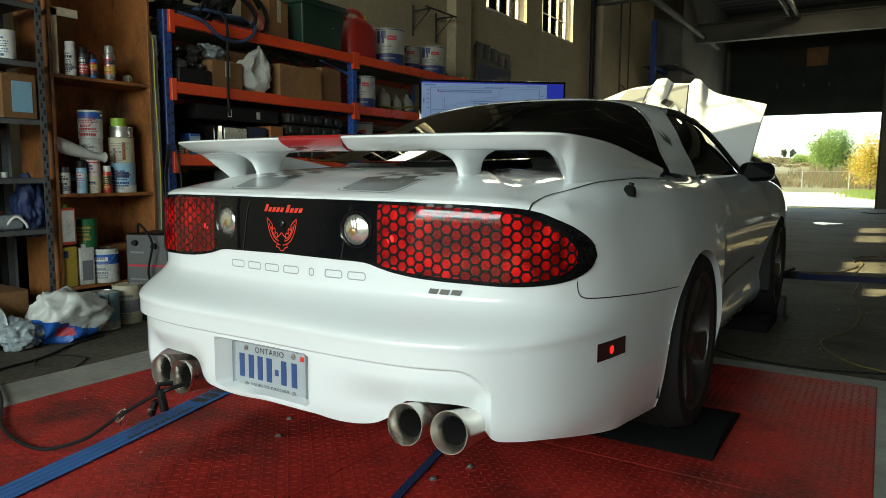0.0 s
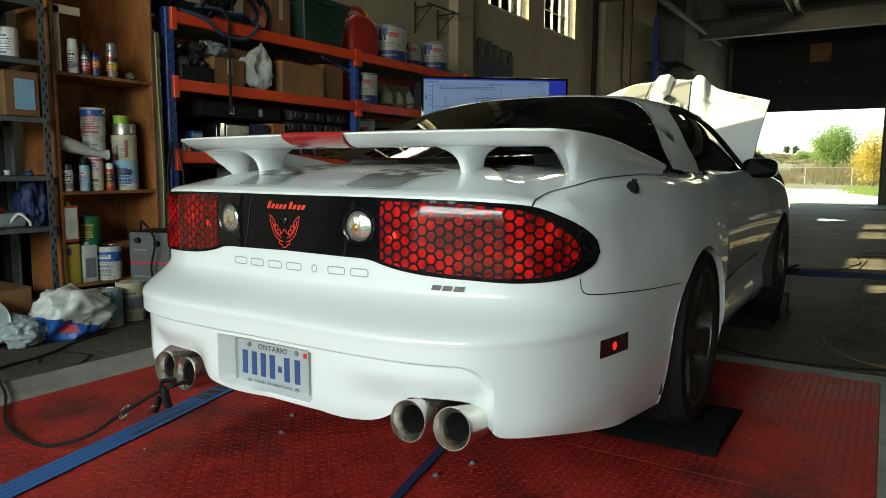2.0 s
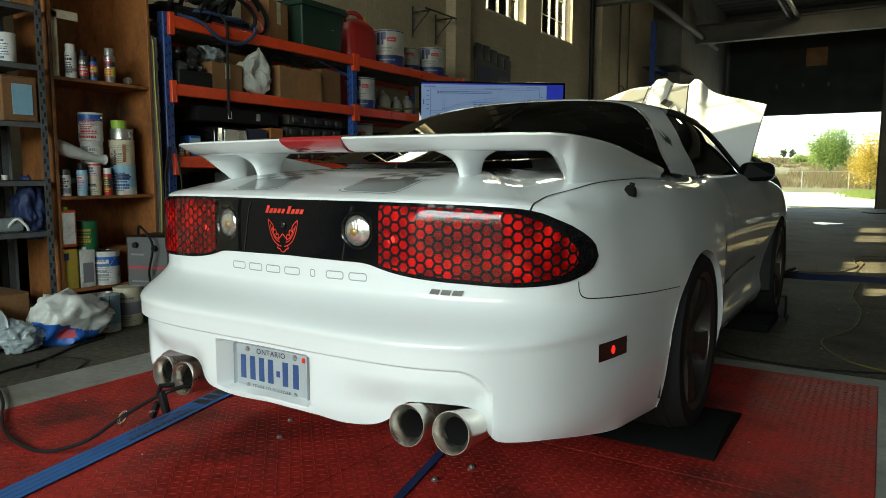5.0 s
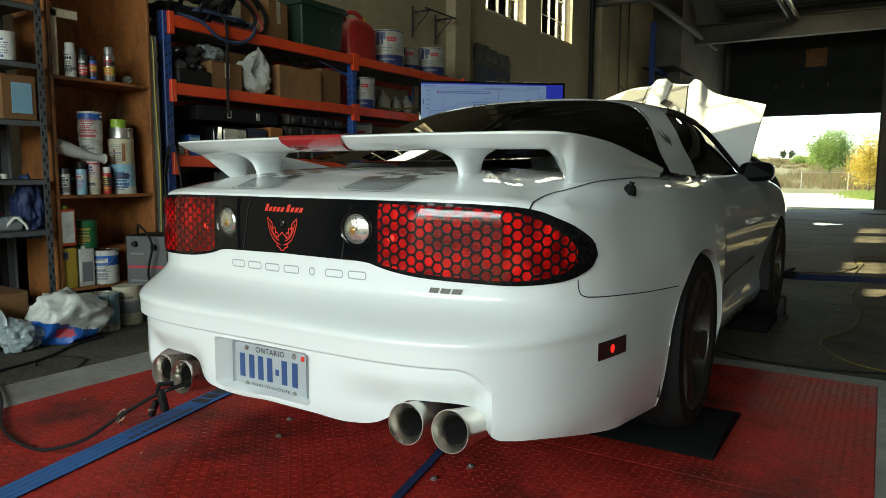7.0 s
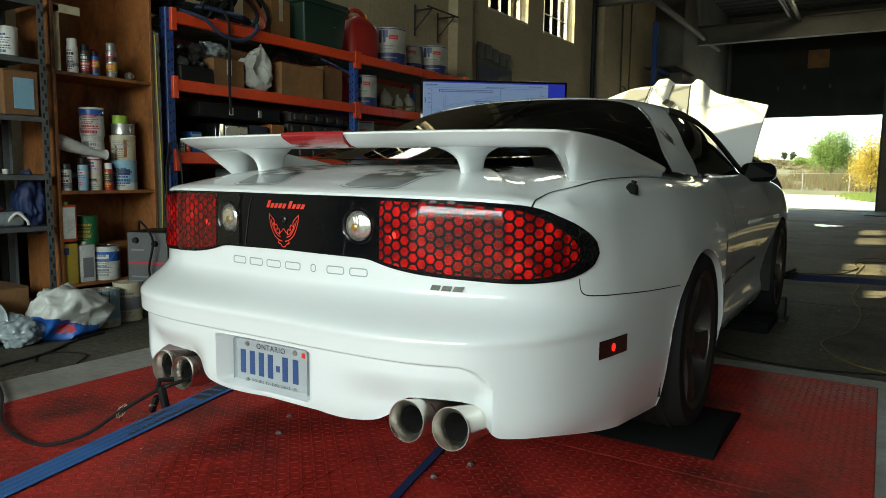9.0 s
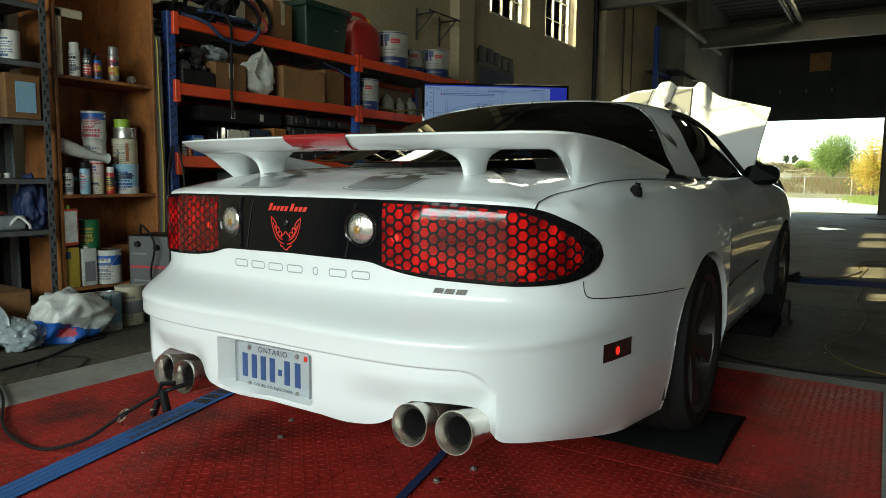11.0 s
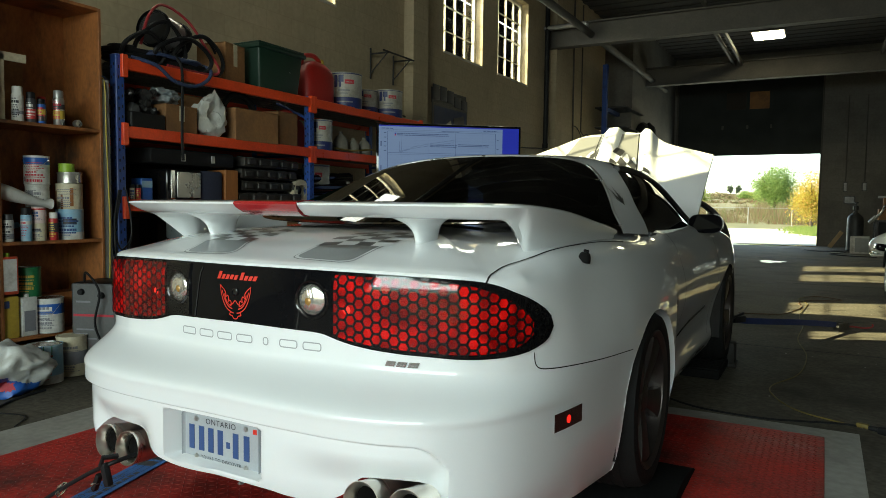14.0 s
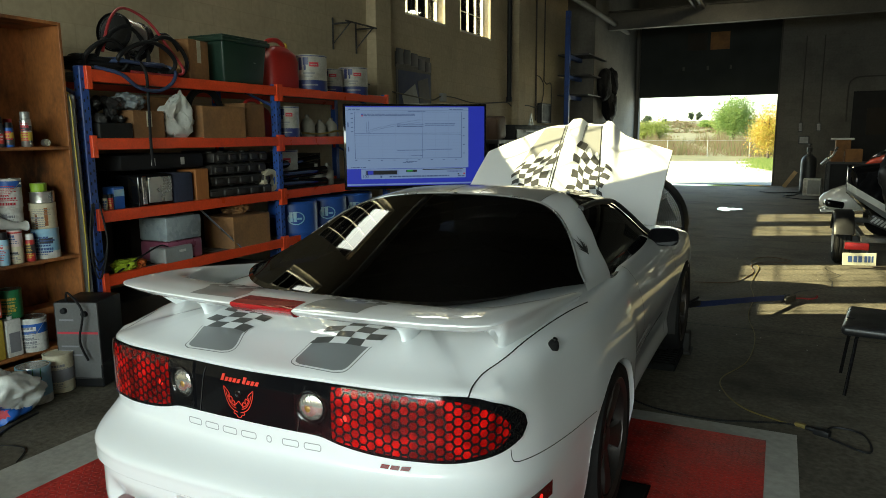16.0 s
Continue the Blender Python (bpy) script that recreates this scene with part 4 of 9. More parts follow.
def strip(pts, width, lift=.0016, tree=None):
    """A thin ribbon that follows pts on the body."""
    q = [onto(p, lift, tree) for p in pts]
    for _ in range(4):
        q = [q[0]] + [(a + b * 2 + c) / 4 for a, b, c in zip(q[:-2], q[1:-1], q[2:])] + [q[-1]]
    q = [onto(p, lift, tree) for p in q]
    bm = bmesh.new()
    rows = []
    for i, p in enumerate(q):
        d = (q[min(i + 1, len(q) - 1)] - q[max(i - 1, 0)]).normalized()
        _, no, _, _ = (tree or body_tree).find_nearest(p)
        s = d.cross(no).normalized() * width / 2
        rows.append((bm.verts.new(p + s), bm.verts.new(p - s)))
    for a, b in zip(rows[:-1], rows[1:]):
        bm.faces.new((a[0], a[1], b[1], b[0]))
    return bm


# tail panel and lamps
def panel_top(x):
    return curve1([(0, .939), (.2, .939), (.38, .938), (.54, .936), (.64, .931), (.70, .926), (.735, .919), (.765, .907), (.80, .883), (.823, .856), (.836, .828), (.841, .800)], abs(x))


def panel_bottom(x):
    return curve1([(0, .775), (.2, .771), (.29, .768), (.34, .755), (.39, .745), (.46, .737), (.6, .731), (.70, .727), (.76, .730), (.80, .738), (.825, .754), (.837, .774), (.841, .796)], abs(x))


def panel_pt(u, v, lift):
    x = .841 * math.sin((2 * u - 1) * math.pi / 2)
    return cast((x, 0, lerp(panel_bottom(x), panel_top(x), v)), (0, 1, 0), lift)


panel = part("tail_panel", patch(lambda u, v: panel_pt(u, v, .004), 120, 10), M["panel_black"], car, "glossy black tail panel across the rear")
for sgn in (1, -1):
    a, b = (.330, .812) if sgn > 0 else (-.812, -.330)
    lens = part("tail_lamp", rear_patch(a, b, lambda x: panel_bottom(min(.841, abs(x) * 1.03)) + .012, lambda x: panel_top(min(.841, abs(x) * 1.03)) - .011, .0055, 40, 10), M["red_lens"], car, "lit red tail lamp lens")
    hx = bmesh.new()
    arc_x = [.31 + .53 * k / 60 for k in range(61)]
    arc_p = [cast((sgn * x, 0, .835), (0, 1, 0), .005) for x in arc_x]
    arc_s = [0] + list(np.cumsum([(b - a).length for a, b in zip(arc_p[:-1], arc_p[1:])]))

    def on_arc(d):
        return float(np.interp(d, arc_s, arc_x))
    R, ring = .0172, .0132
    dx, dz = R * 1.5, R * math.sqrt(3)
    for c in range(-2, 32):
        for r in range(-1, 10):
            cx, cz = .022 + c * dx, .722 + (r + .5 * (c % 2)) * dz
            if not (.008 < cx < arc_s[-1]):
                continue
            o, n = [], []
            for q in range(6):
                an = q * math.pi / 3
                po = [cx + R * 1.02 * math.cos(an), cz + R * 1.02 * math.sin(an)]
                pi_ = [cx + ring * math.cos(an), cz + ring * math.sin(an)]
                for pp in (po, pi_):
                    pp[0] = min(.836, max(.322, on_arc(pp[0])))
                    pp[1] = min(panel_top(pp[0]) - .002, max(panel_bottom(pp[0]) + .002, pp[1]))
                o.append(hx.verts.new(cast((sgn * po[0], 0, po[1]), (0, 1, 0), .0072)))
                n.append(hx.verts.new(cast((sgn * pi_[0], 0, pi_[1]), (0, 1, 0), .0072)))
            for q in range(6):
                f = [o[q], o[(q + 1) % 6], n[(q + 1) % 6], n[q]]
                try:
                    hx.faces.new(f if sgn > 0 else f[::-1])
                except ValueError:
                    pass
    bmesh.ops.remove_doubles(hx, verts=hx.verts[:], dist=.0011)
    bmesh.ops.dissolve_degenerate(hx, dist=.0002, edges=hx.edges[:])
    part("honeycomb_cover", hx, M["honeycomb"], lens, "black honeycomb lamp cover", 0)
    for gx, gz in ((.372, .838),):
        part("lamp_bulb", patch(lambda u, v: cast((sgn * (gx + .011 * v * math.cos(2 * math.pi * u)), 0, gz + .011 * v * math.sin(2 * math.pi * u)), (0, 1, 0), .0064), 14, 2), M["lamp_glow"], lens, "lit bulb glowing behind the lens", 0)
    cover = part("lamp_cover", rear_patch(min(.205 * sgn, .832 * sgn), max(.205 * sgn, .832 * sgn), lambda x: panel_bottom(x) + .004, lambda x: panel_top(x) - .004, .0098, 60, 14), M["lamp_cover"], lens, "clear glossy outer cover", 80)
    cover.visible_shadow = False
    # round reversing lamp: chrome bowl behind a ribbed clear lens, black bezel
    c = cast((sgn * .262, 0, .858), (0, 1, 0), .004)
    tilt = Matrix.Translation(c) @ pose(0, 0, 0, 90, 0, 6 * sgn)
    bz = bmesh.new()
    lathe(bz, [(.0535, -.004), (.0535, .003), (.0515, .006), (.0480, .004), (.0460, -.002)], 36, tilt)
    rev = part("reversing_lamp", bz, M["black_gloss"], car, "round clear reversing lamp in a black bezel")
    ln = bmesh.new()
    def flute(u, v):
        r, a = .0445 * v, 2 * math.pi * u
        z = .009 * (1 - v ** 2.2) + .0005 * (1 - v ** 6) * math.cos(30 * (v * math.cos(a) + .35 * (v * math.sin(a)) ** 2))
        return tilt @ Vector((r * math.cos(a), r * math.sin(a), z - (.003 if v > .99 else 0)))
    ln = patch(flute, 108, 9)
    part("lens", ln, M["clear_lens"], rev, "fluted clear lens")
    bu = bmesh.new()
    lathe(bu, [(0, .0112), (.006, .0108), (.010, .0092), (.012, .007)], 16, tilt @ Matrix.Translation((-.008 * sgn, -.004, 0)))
    part("bulb", bu, M["amber_bulb"], rev, "amber tinted bulb")

# upright seams beside the reversing lamps
for x in (-.185, .212):
    part("panel_seam", strip([(x + .004 * k, 0, lerp(.772, .934, k / 8)) for k in range(9)], .0035, .006), M["gap"], car)
# emblem: a bird with two raised, feathered wings, in red outline
em = bmesh.new()
WING_LINES = [
    [(.042, .886), (.039, .858), (.033, .832), (.025, .812), (.013, .800), (.004, .796)],
    [(.042, .886), (.030, .870), (.026, .858), (.027, .846), (.021, .853), (.018, .844), (.020, .832), (.014, .838), (.011, .829), (.012, .822)],
    [(.036, .868), (.032, .848), (.025, .828), (.017, .815), (.008, .810)],
    [(.030, .858), (.027, .842), (.020, .826), (.010, .818)],
    [(.012, .822), (.006, .828), (.002, .836), (.0, .838)],
    [(.012, .800), (.016, .790), (.008, .787), (.005, .779), (.0, .777)],
]
for sgn in (1, -1):
    for line in WING_LINES:
        b2 = strip([(sgn * p.x * 1.45 - .008, 0, .83 + (p.z - .83) * .88) for p in smooth_line([(x, 0, z) for x, z in line], 6)], .0030, .006)
        me_ = bpy.data.meshes.new("tmp")
        b2.to_mesh(me_)
        b2.free()
        em.from_mesh(me_)
        bpy.data.meshes.remove(me_)
part("emblem", em, M["red_decal"], car, "red outline winged emblem", 0)
lk_ = bmesh.new()
lathe(lk_, [(.0115, -.002), (.0115, .004), (.009, .005), (.008, .002), (0, .002)], 20, Matrix.Translation(cast((-.008, 0, .862), (0, 1, 0), .004)) @ pose(0, 0, 0, 90, 0, 0))
part("lid_lock", lk_, M["black_gloss"], car, "round black lock in the tail panel")
# slanted red script mark, as plain strokes
sb_ = bmesh.new()
for k in range(9):
    x0, h = -.080 + k * .0165 + (.006 if k > 4 else 0), (.020 if k in (0, 5) else .0125)
    g = [sb_.verts.new(cast((x0 + a * .0125 + b * .006, 0, .897 + b * h), (0, 1, 0), .0062)) for a, b in ((0, 0), (1, 0), (1, 1), (0, 1))]
    sb_.faces.new(g)
part("script_badge", sb_, M["red_decal"], car, "small red slanted script badge", 0)
# row of plain outlined marks under the panel, in grey
for n in range(7):
    x = -.215 + n * .079
    z0, z1, w = .717, .741, (.010 if n == 4 else .031)
    b2 = bmesh.new()
    def mark_ring(g):
        out, r = [], .009 - g
        hw, hh, zc = w - g, (z1 - z0) / 2 - g, (z0 + z1) / 2
        for q in range(20):
            a = 2 * math.pi * (q + .5) / 20
            cx_, cz_ = math.copysign(max(hw - r, 0), math.cos(a)), math.copysign(max(hh - r, 0), math.sin(a))
            out.append(b2.verts.new(cast((x + cx_ + r * math.cos(a), 0, zc + cz_ + r * math.sin(a)), (0, 1, 0), .0015)))
        return out
    ra, rb_ = mark_ring(0), mark_ring(.0032)
    for k in range(20):
        b2.faces.new((ra[k], ra[(k + 1) % 20], rb_[(k + 1) % 20], rb_[k]))
    part("name_mark", b2, M["grey_letter"], car, "", 0)
for n in range(3):
    x = .484 + n * .031
    part("badge", patch(lambda u, v: cast((x + .026 * u + .006 * v, 0, .700 + .014 * v), (0, 1, 0), .003), 3, 2), M["chrome"], car, "small slanted chrome badge" if n == 0 else "", 0)

# deck stripes: grey panels with a fine outer line and a chequered, waving upper end
for sgn in (1, -1):
    def top_pt(x, y, lift=.0015):
        return cast((sgn * x, y, 1.2), (0, 0, -1), lift)
    def half(y, grow=0.0):
        # the flag drifts to the left as it climbs; its lower corners are round
        e = ease(.09, .24, y)
        a, b = (.151 - .011 * e, .341 - .003 * e) if sgn > 0 else (.105 + .055 * e, .298 + .045 * e)
        r, y0 = .032, .082 - grow
        w = 0 if y > y0 + r else r - math.sqrt(max(0, r * r - (y0 + r - y) ** 2))
        return a - grow + w, b + grow - w
    def deckp(u, v, grow=0.0, lift=.0015):
        y = lerp(.082 - grow, .228 + (.045 if sgn > 0 else .018) * u + .010 * math.sin(u * 6), v)
        a, b = half(y, grow)
        return top_pt(lerp(a, b, u), y, lift)
    part("stripe_line", patch(lambda u, v: deckp(u, v, .0105, .0010), 14, 18), M["stripe"], car, "", 0)
    part("stripe_gap", patch(lambda u, v: deckp(u, v, .0075, .0014), 14, 18), M["paint"], car, "", 0)
    part("stripe", patch(lambda u, v: deckp(u, v, 0, .0018), 14, 18), M["stripe"], car, "grey stripe on the deck lid", 0)
    for r in range(5):
        for c in range(4):
            if r and (r + c) % 2:
                continue
            def wav(u, v):
                x = (.126 if sgn > 0 else .143) + (c + u) * .059
                y = (.205 if sgn > 0 else .210) + (r + v) * .045 + (.20 if sgn > 0 else .07) * (x - .13)
                return top_pt(x + .008 * math.sin(y * 30 + 1.2), y + .009 * math.sin((x - .14) * 24), .0024)
            part("chequer", patch(wav, 3, 3), M["paint" if (r + c) % 2 else "check_dark"], car, "", 0)

# deck lid shut line, quarter and bumper seams
for sgn in (1, -1):
    lid = [(.722, .145, .916), (.722, .165, .928), (.720, .20, .938), (.722, .263, .949), (.738, .328, .965), (.753, .408, .98), (.766, .571, .992), (.778, .708, 1.0), (.792, .859, 1.005), (.809, 1.02, 1.007), (.824, 1.14, 1.009)]
    part("shut_line", strip([(sgn * p.x, p.y, p.z) for p in smooth_line(lid, 6)], .0048), M["gap"], car, "", 0)
    sm = [(.80, .265, .735), (.80, .27, .705), (.81, .285, .688), (.835, .33, .682), (.87, .42, .677), (.905, .6, .664), (.915, .72, .657), (.925, .86, .650)]
    part("bumper_seam", strip([(sgn * p.x, p.y, p.z) for p in smooth_line(sm, 6)], .0032), M["gap"], car, "", 0)
    part("door_seam", strip([(sgn * p.x, p.y, p.z) for p in smooth_line([(.80, 1.86, 1.01), (.88, 1.9, .95), (.92, 1.93, .85), (.935, 1.93, .65), (.935, 1.85, .45), (.93, 1.8, .33)], 6)], .005), M["gap"], car, "", 0)
    part("door_seam", strip([(sgn * p.x, p.y, p.z) for p in smooth_line([(.80, 3.15, 1.0), (.88, 3.2, .95), (.93, 3.2, .7), (.93, 3.15, .33)], 6)], .005), M["gap"], car, "", 0)
    # bright strip drawn for the reflections that run along the door crease
    part("door_moulding", strip([(sgn * p.x, p.y, p.z) for p in smooth_line([(.94, 1.62, .46), (.94, 2.2, .50), (.94, 2.9, .52)], 8)], .02, .004), M["chrome"], car, "bright strip for the reflections along the door crease", 0)
    # side marker lamp
    def mk(u, v, g=0.0):
        p = Vector((lerp(.846, .897, u), lerp(.308, .453, u), lerp(.512, .562, v)))
        return onto((sgn * p.x, p.y, p.z), .003 - g)
    sm_ = part("side_marker", patch(mk, 8, 3), M["marker"], car, "lit red side marker lamp", 0)
    part("bulb", patch(lambda u, v: mk(0.47 + .07 * v * math.cos(2 * math.pi * u), .48 + .24 * v * math.sin(2 * math.pi * u), -.0012), 14, 3), M["bulb"], sm_, "lit bulb behind the lens", 0)

# number plate with its words; the number itself as plain bars
yp = -.030
pl = bmesh.new()
box(pl, -.173, .131, yp - .003, yp, .354, .504, .012, 3)
plate = part("number_plate", pl, M["plate"], car, "white licence plate with blue marks")
for w, z, s, mt in (("ONTARIO", .4835, .024, M["ink"]), ("YOURS TO DISCOVER", .3755, .0145, M["ink"])):
    tb = text_mesh(w, s, 1.15)
    bmesh.ops.transform(tb, matrix=pose(-.021, yp - .0045, z, 90, 0, 0), verts=tb.verts[:])
    part("lettering", tb, mt, plate, "", 0)
for k in range(6):
    x = (-.139, -.099, -.061, -.023, .037, .079)[k]
    part("mark", bx(x - .0105, x + .0105, yp - .0045, yp - .003, .394, .466), M["plate_blue"], plate, "", 0)
part("mark", bx(.001, .015, yp - .0045, yp - .003, .418, .436), M["plate_blue"], plate, "", 0)
part("mark", bx(.104, .117, yp - .0045, yp - .003, .476, .490), M["red_decal"], plate, "small red sticker", 0)
for x, z in ((-.119, .486), (.077, .486), (-.119, .374), (.077, .374)):
    sc = bmesh.new()
    lathe(sc, [(0, .006), (.006, .005), (.0085, .001), (.0085, 0)], 12, Matrix.Translation((x, yp - .003, z)) @ pose(0, 0, 0, 90, 0, 0))
    part("screw", sc, M["tin"], plate)

# twin tail pipes each side
for x, py, pz in ((.510, -.09, .392), (.630, -.075, .392), (-.372, -.080, .363), (-.486, -.068, .363)):
    tp = bmesh.new()
    seat_m = Matrix.Translation((x, py, pz)) @ pose(0, 0, 0, 83, 0, 0)
    lathe(tp, [(.034, -.28), (.044, -.12), (.0505, -.02), (.0530, -.002), (.0525, .001), (.0510, .001), (.0370, -.020), (.0362, -.030), (.036, -.24)], 48, seat_m)
    tail = part("tail_pipe", tp, M["steel"], car, "polished steel exhaust tip")
    so = bmesh.new()
    lathe(so, [(.0357, -.033), (.0345, -.15), (0, -.16)], 48, seat_m)
    part("pipe_bore", so, M["soot"], tail, "sooty dark pipe bore")
part("muffler", bx(-.72, .72, .25, .6, .3, .5, .06, 3), M["soot"], car, "dark muffler under the bumper")
part("underbody", bx(-.78, .78, .35, 4.6, .26, .42, .03), M["soot"], car, "dark underbody")

# rear wing: a horseshoe over the deck with two inner posts
WING_OUT = [(.2, .128), (.4, .140), (.56, .158), (.665, .180), (.728, .205), (.766, .248), (.785, .33), (.797, .46), (.801, .62), (.797, .82), (.797, 1.12)]
WING_IN = [(.2, .395), (.36, .396), (.48, .402), (.56, .414), (.61, .434), (.65, .462), (.688, .51), (.720, .59), (.748, .70), (.768, .86), (.785, 1.11)]


def wing_edge(half, y0):
    return smooth_line([(-x, y, 0) for x, y in half[::-1]] + [(0, y0, 0)] + [(x, y, 0) for x, y in half], 10)


def wing():
    """Top skin between the outer and the inner edge, a thin lip behind, and an underside that drops to the deck along the arms."""
    bm = bmesh.new()
    rings = []
    for o, n in zip(wing_edge(WING_OUT, .125), wing_edge(WING_IN, .395)):
        my, ax = (o.y + n.y) / 2, abs(o.x)
        zt = curve1([(.26, 1.122), (.36, 1.120), (.46, 1.114), (.58, 1.104), (.7, 1.090), (.85, 1.070), (1.0, 1.05), (1.12, 1.032)], my)
        legs = ease(.325, .415, my)
        deck = .975 + .03 * ease(.4, .9, my)
        ub = lerp(zt - .042, deck, legs)
        lip = 1 - legs
        base = curve1([(.36, .672), (.42, .688), (.62, .738), (.93, .764), (1.12, .785)], my)
        foot = min(max((ax - base) / max(ax - abs(n.x), .01), 0), .66)
        sec = [(.0, zt - .007), (.004, zt - .002), (.03, zt), (.2, zt + .004), (.5, zt + .005), (.78, zt), (.94, zt - .009), (1.0, zt - .020), (.975, lerp(zt - .032, zt - .05, legs)), (lerp(.84, .93, legs), ub + .004), (lerp(.6, .5 * foot + .45, legs), ub), (lerp(.34, foot + .08, legs), ub), (lerp(.20, foot, legs), lerp(zt - .036, ub + .012, legs)), (lerp(.09, foot * .55, legs), lerp(zt - .022, lerp(zt, ub, .55), legs))]
        rings.append([bm.verts.new((lerp(o.x, n.x, v), lerp(o.y, n.y, v), z)) for v, z in sec])
    for a, b in zip(rings[:-1], rings[1:]):
        for k in range(len(a)):
            bm.faces.new((a[k], a[(k + 1) % len(a)], b[(k + 1) % len(a)], b[k]))
    bm.faces.new(rings[0])
    bm.faces.new(rings[-1][::-1])
    return bm


wing_bm = wing()
bmesh.ops.recalc_face_normals(wing_bm, faces=wing_bm.faces[:])
wing_tree = BVHTree.FromBMesh(wing_bm)
wing_ob = part("rear_wing", wing_bm, M["paint"], car, "white rear wing on posts", 60)
for sgn in (1, -1):
    wp = bmesh.new()
    rr = []
    for z, hw, y0, y1 in ((.955, .017, .312, .415), (.985, .017, .309, .418), (1.012, .0175, .305, .420), (1.03, .019, .298, .422), (1.045, .023, .288, .424), (1.058, .032, .272, .426), (1.068, .046, .254, .428), (1.077, .068, .234, .428), (1.083, .090, .222, .425)):
        rr.append([wp.verts.new((sgn * .425 + hw * math.copysign(abs(math.cos(q)) ** .8, math.cos(q)), (y0 + y1) / 2 + (y1 - y0) / 2 * math.copysign(abs(math.sin(q)) ** .8, math.sin(q)), z)) for q in (2 * math.pi * k / 28 for k in range(28))])
    for a, b in zip(rr[:-1], rr[1:]):
        for k in range(28):
            wp.faces.new((a[k], a[(k + 1) % 28], b[(k + 1) % 28], b[k]))
    part("wing_post", wp, M["paint"], wing_ob, "white wing post", 60)
bl = bmesh.new()
lamp_rows = []
for k in range(13):
    x = lerp(-.125, .125, k / 12)
    lamp_rows.append([bl.verts.new((x * c, y, z)) for c, y, z in ((.93, .212, 1.1285), (.97, .150, 1.1275), (1.0, .124, 1.1235), (1.0, .1195, 1.116), (.97, .128, 1.104), (.90, .150, 1.090), (.80, .182, 1.080), (.80, .212, 1.079))])
for a, b in zip(lamp_rows[:-1], lamp_rows[1:]):
    for k in range(8):
        bl.faces.new((a[k], a[(k + 1) % 8], b[(k + 1) % 8], b[k]))
bl.faces.new(lamp_rows[0][::-1])
bl.faces.new(lamp_rows[-1])
part("brake_lamp", bl, M["red_clear"], wing_ob, "red high brake lamp")
for sgn in (1, -1):
    def on_wing(x, y):
        return cast((sgn * x, y, 2), (0, 0, -1), .0016, wing_tree)
    part("stripe", patch(lambda u, v: on_wing(lerp(.14, .345, u) + .02 * ease(.5, 1, v), lerp(.165, .29, v)), 8, 8), M["stripe"], wing_ob, "grey stripe over the wing", 0)
    for r in range(3):
        for c in range(6):
            if (r + c) % 2:
                ck = bmesh.new()
                ck.faces.new([ck.verts.new(on_wing(.135 + (c + a) * .040 + .008 * r, .285 + (r + b) * .028)) for a, b in ((0, 0), (1, 0), (1, 1), (0, 1))])
                part("chequer", ck, M["stripe_black"], wing_ob, "", 0)

# cabin shell: roof, sails and glass
SEC = [(0, 1.0), (.2, .992), (.38, .965), (.48, .925), (.56, .86), (.63, .75), (.69, .565), (.74, .36), (.783, .16), (.805, 0)]


def roof_line(y):
    return curve1([(.52, 1.035), (.8, 1.10), (1.0, 1.155), (1.25, 1.237), (1.5, 1.318), (1.65, 1.356), (1.8, 1.376), (2.0, 1.384), (2.2, 1.375), (2.5, 1.350), (2.62, 1.325), (2.75, 1.292), (3.0, 1.215), (3.3, 1.11), (3.6, 1.03), (3.72, 1.01)], y)


def roof_z(y):
    return sum(roof_line(y + d) for d in (-.15, -.1, -.05, 0, .05, .1, .15)) / 7


def belt(y):
    return curve1([(.5, 1.03), (1.2, 1.03), (1.65, 1.012), (1.8, 1.005), (3.0, .99), (3.75, .985)], y)


def half_width(y):
    return curve1([(.5, .70), (.9, .775), (1.2, .80), (1.8, .805), (2.6, .80), (3.1, .77), (3.75, .70)], y)


def cabin(f, y, lift=0.0):
    """Cabin skin; f from -1 (left belt) over 0 (middle) to 1."""
    af = abs(f)
    i = af * (len(SEC) - 1)
    n = min(int(i), len(SEC) - 2)
    t = i - n
    g = [Vector((-SEC[1][0], SEC[1][1])) if n == 0 else Vector(SEC[n - 1]), Vector(SEC[n]), Vector(SEC[n + 1]), Vector(SEC[min(n + 2, len(SEC) - 1)])]
    v = 0.5 * ((2 * g[1]) + (g[2] - g[0]) * t + (2 * g[0] - 5 * g[1] + 4 * g[2] - g[3]) * t * t + (3 * g[1] - g[0] - 3 * g[2] + g[3]) * t**3)
    xs, hs = v.x / .805, v.y
    zb, zr, w = belt(y), roof_z(y), half_width(y)
    h = max(zr - zb, 0)
    return Vector((math.copysign(xs * (w + lift), f), y, zb + hs * (h + lift) - .01 * (1 - hs)))


def glass_top(f):
    """Upper edge of the rear window, and down its sides."""
    return curve1([(0, 1.70), (.12, 1.696), (.22, 1.682), (.30, 1.657), (.344, 1.635), (.417, 1.59), (.548, 1.485), (.69, 1.36), (.80, 1.27), (.90, 1.225), (1, 1.205)], abs(f))


def glass_foot(f):
    return curve1([(0, .54), (.14, .555), (.26, .585), (.46, .67), (.63, .80), (.76, .96), (.85, 1.12), (.90, 1.205), (1, 1.2)], abs(f))


def hoop_front(f):
    """Front edge of the white roof hoop and sails."""
    return curve1([(0, 2.06), (.3, 2.0), (.444, 1.87), (.585, 1.74), (.667, 1.70), (.78, 1.64), (1, 1.62)], abs(f))


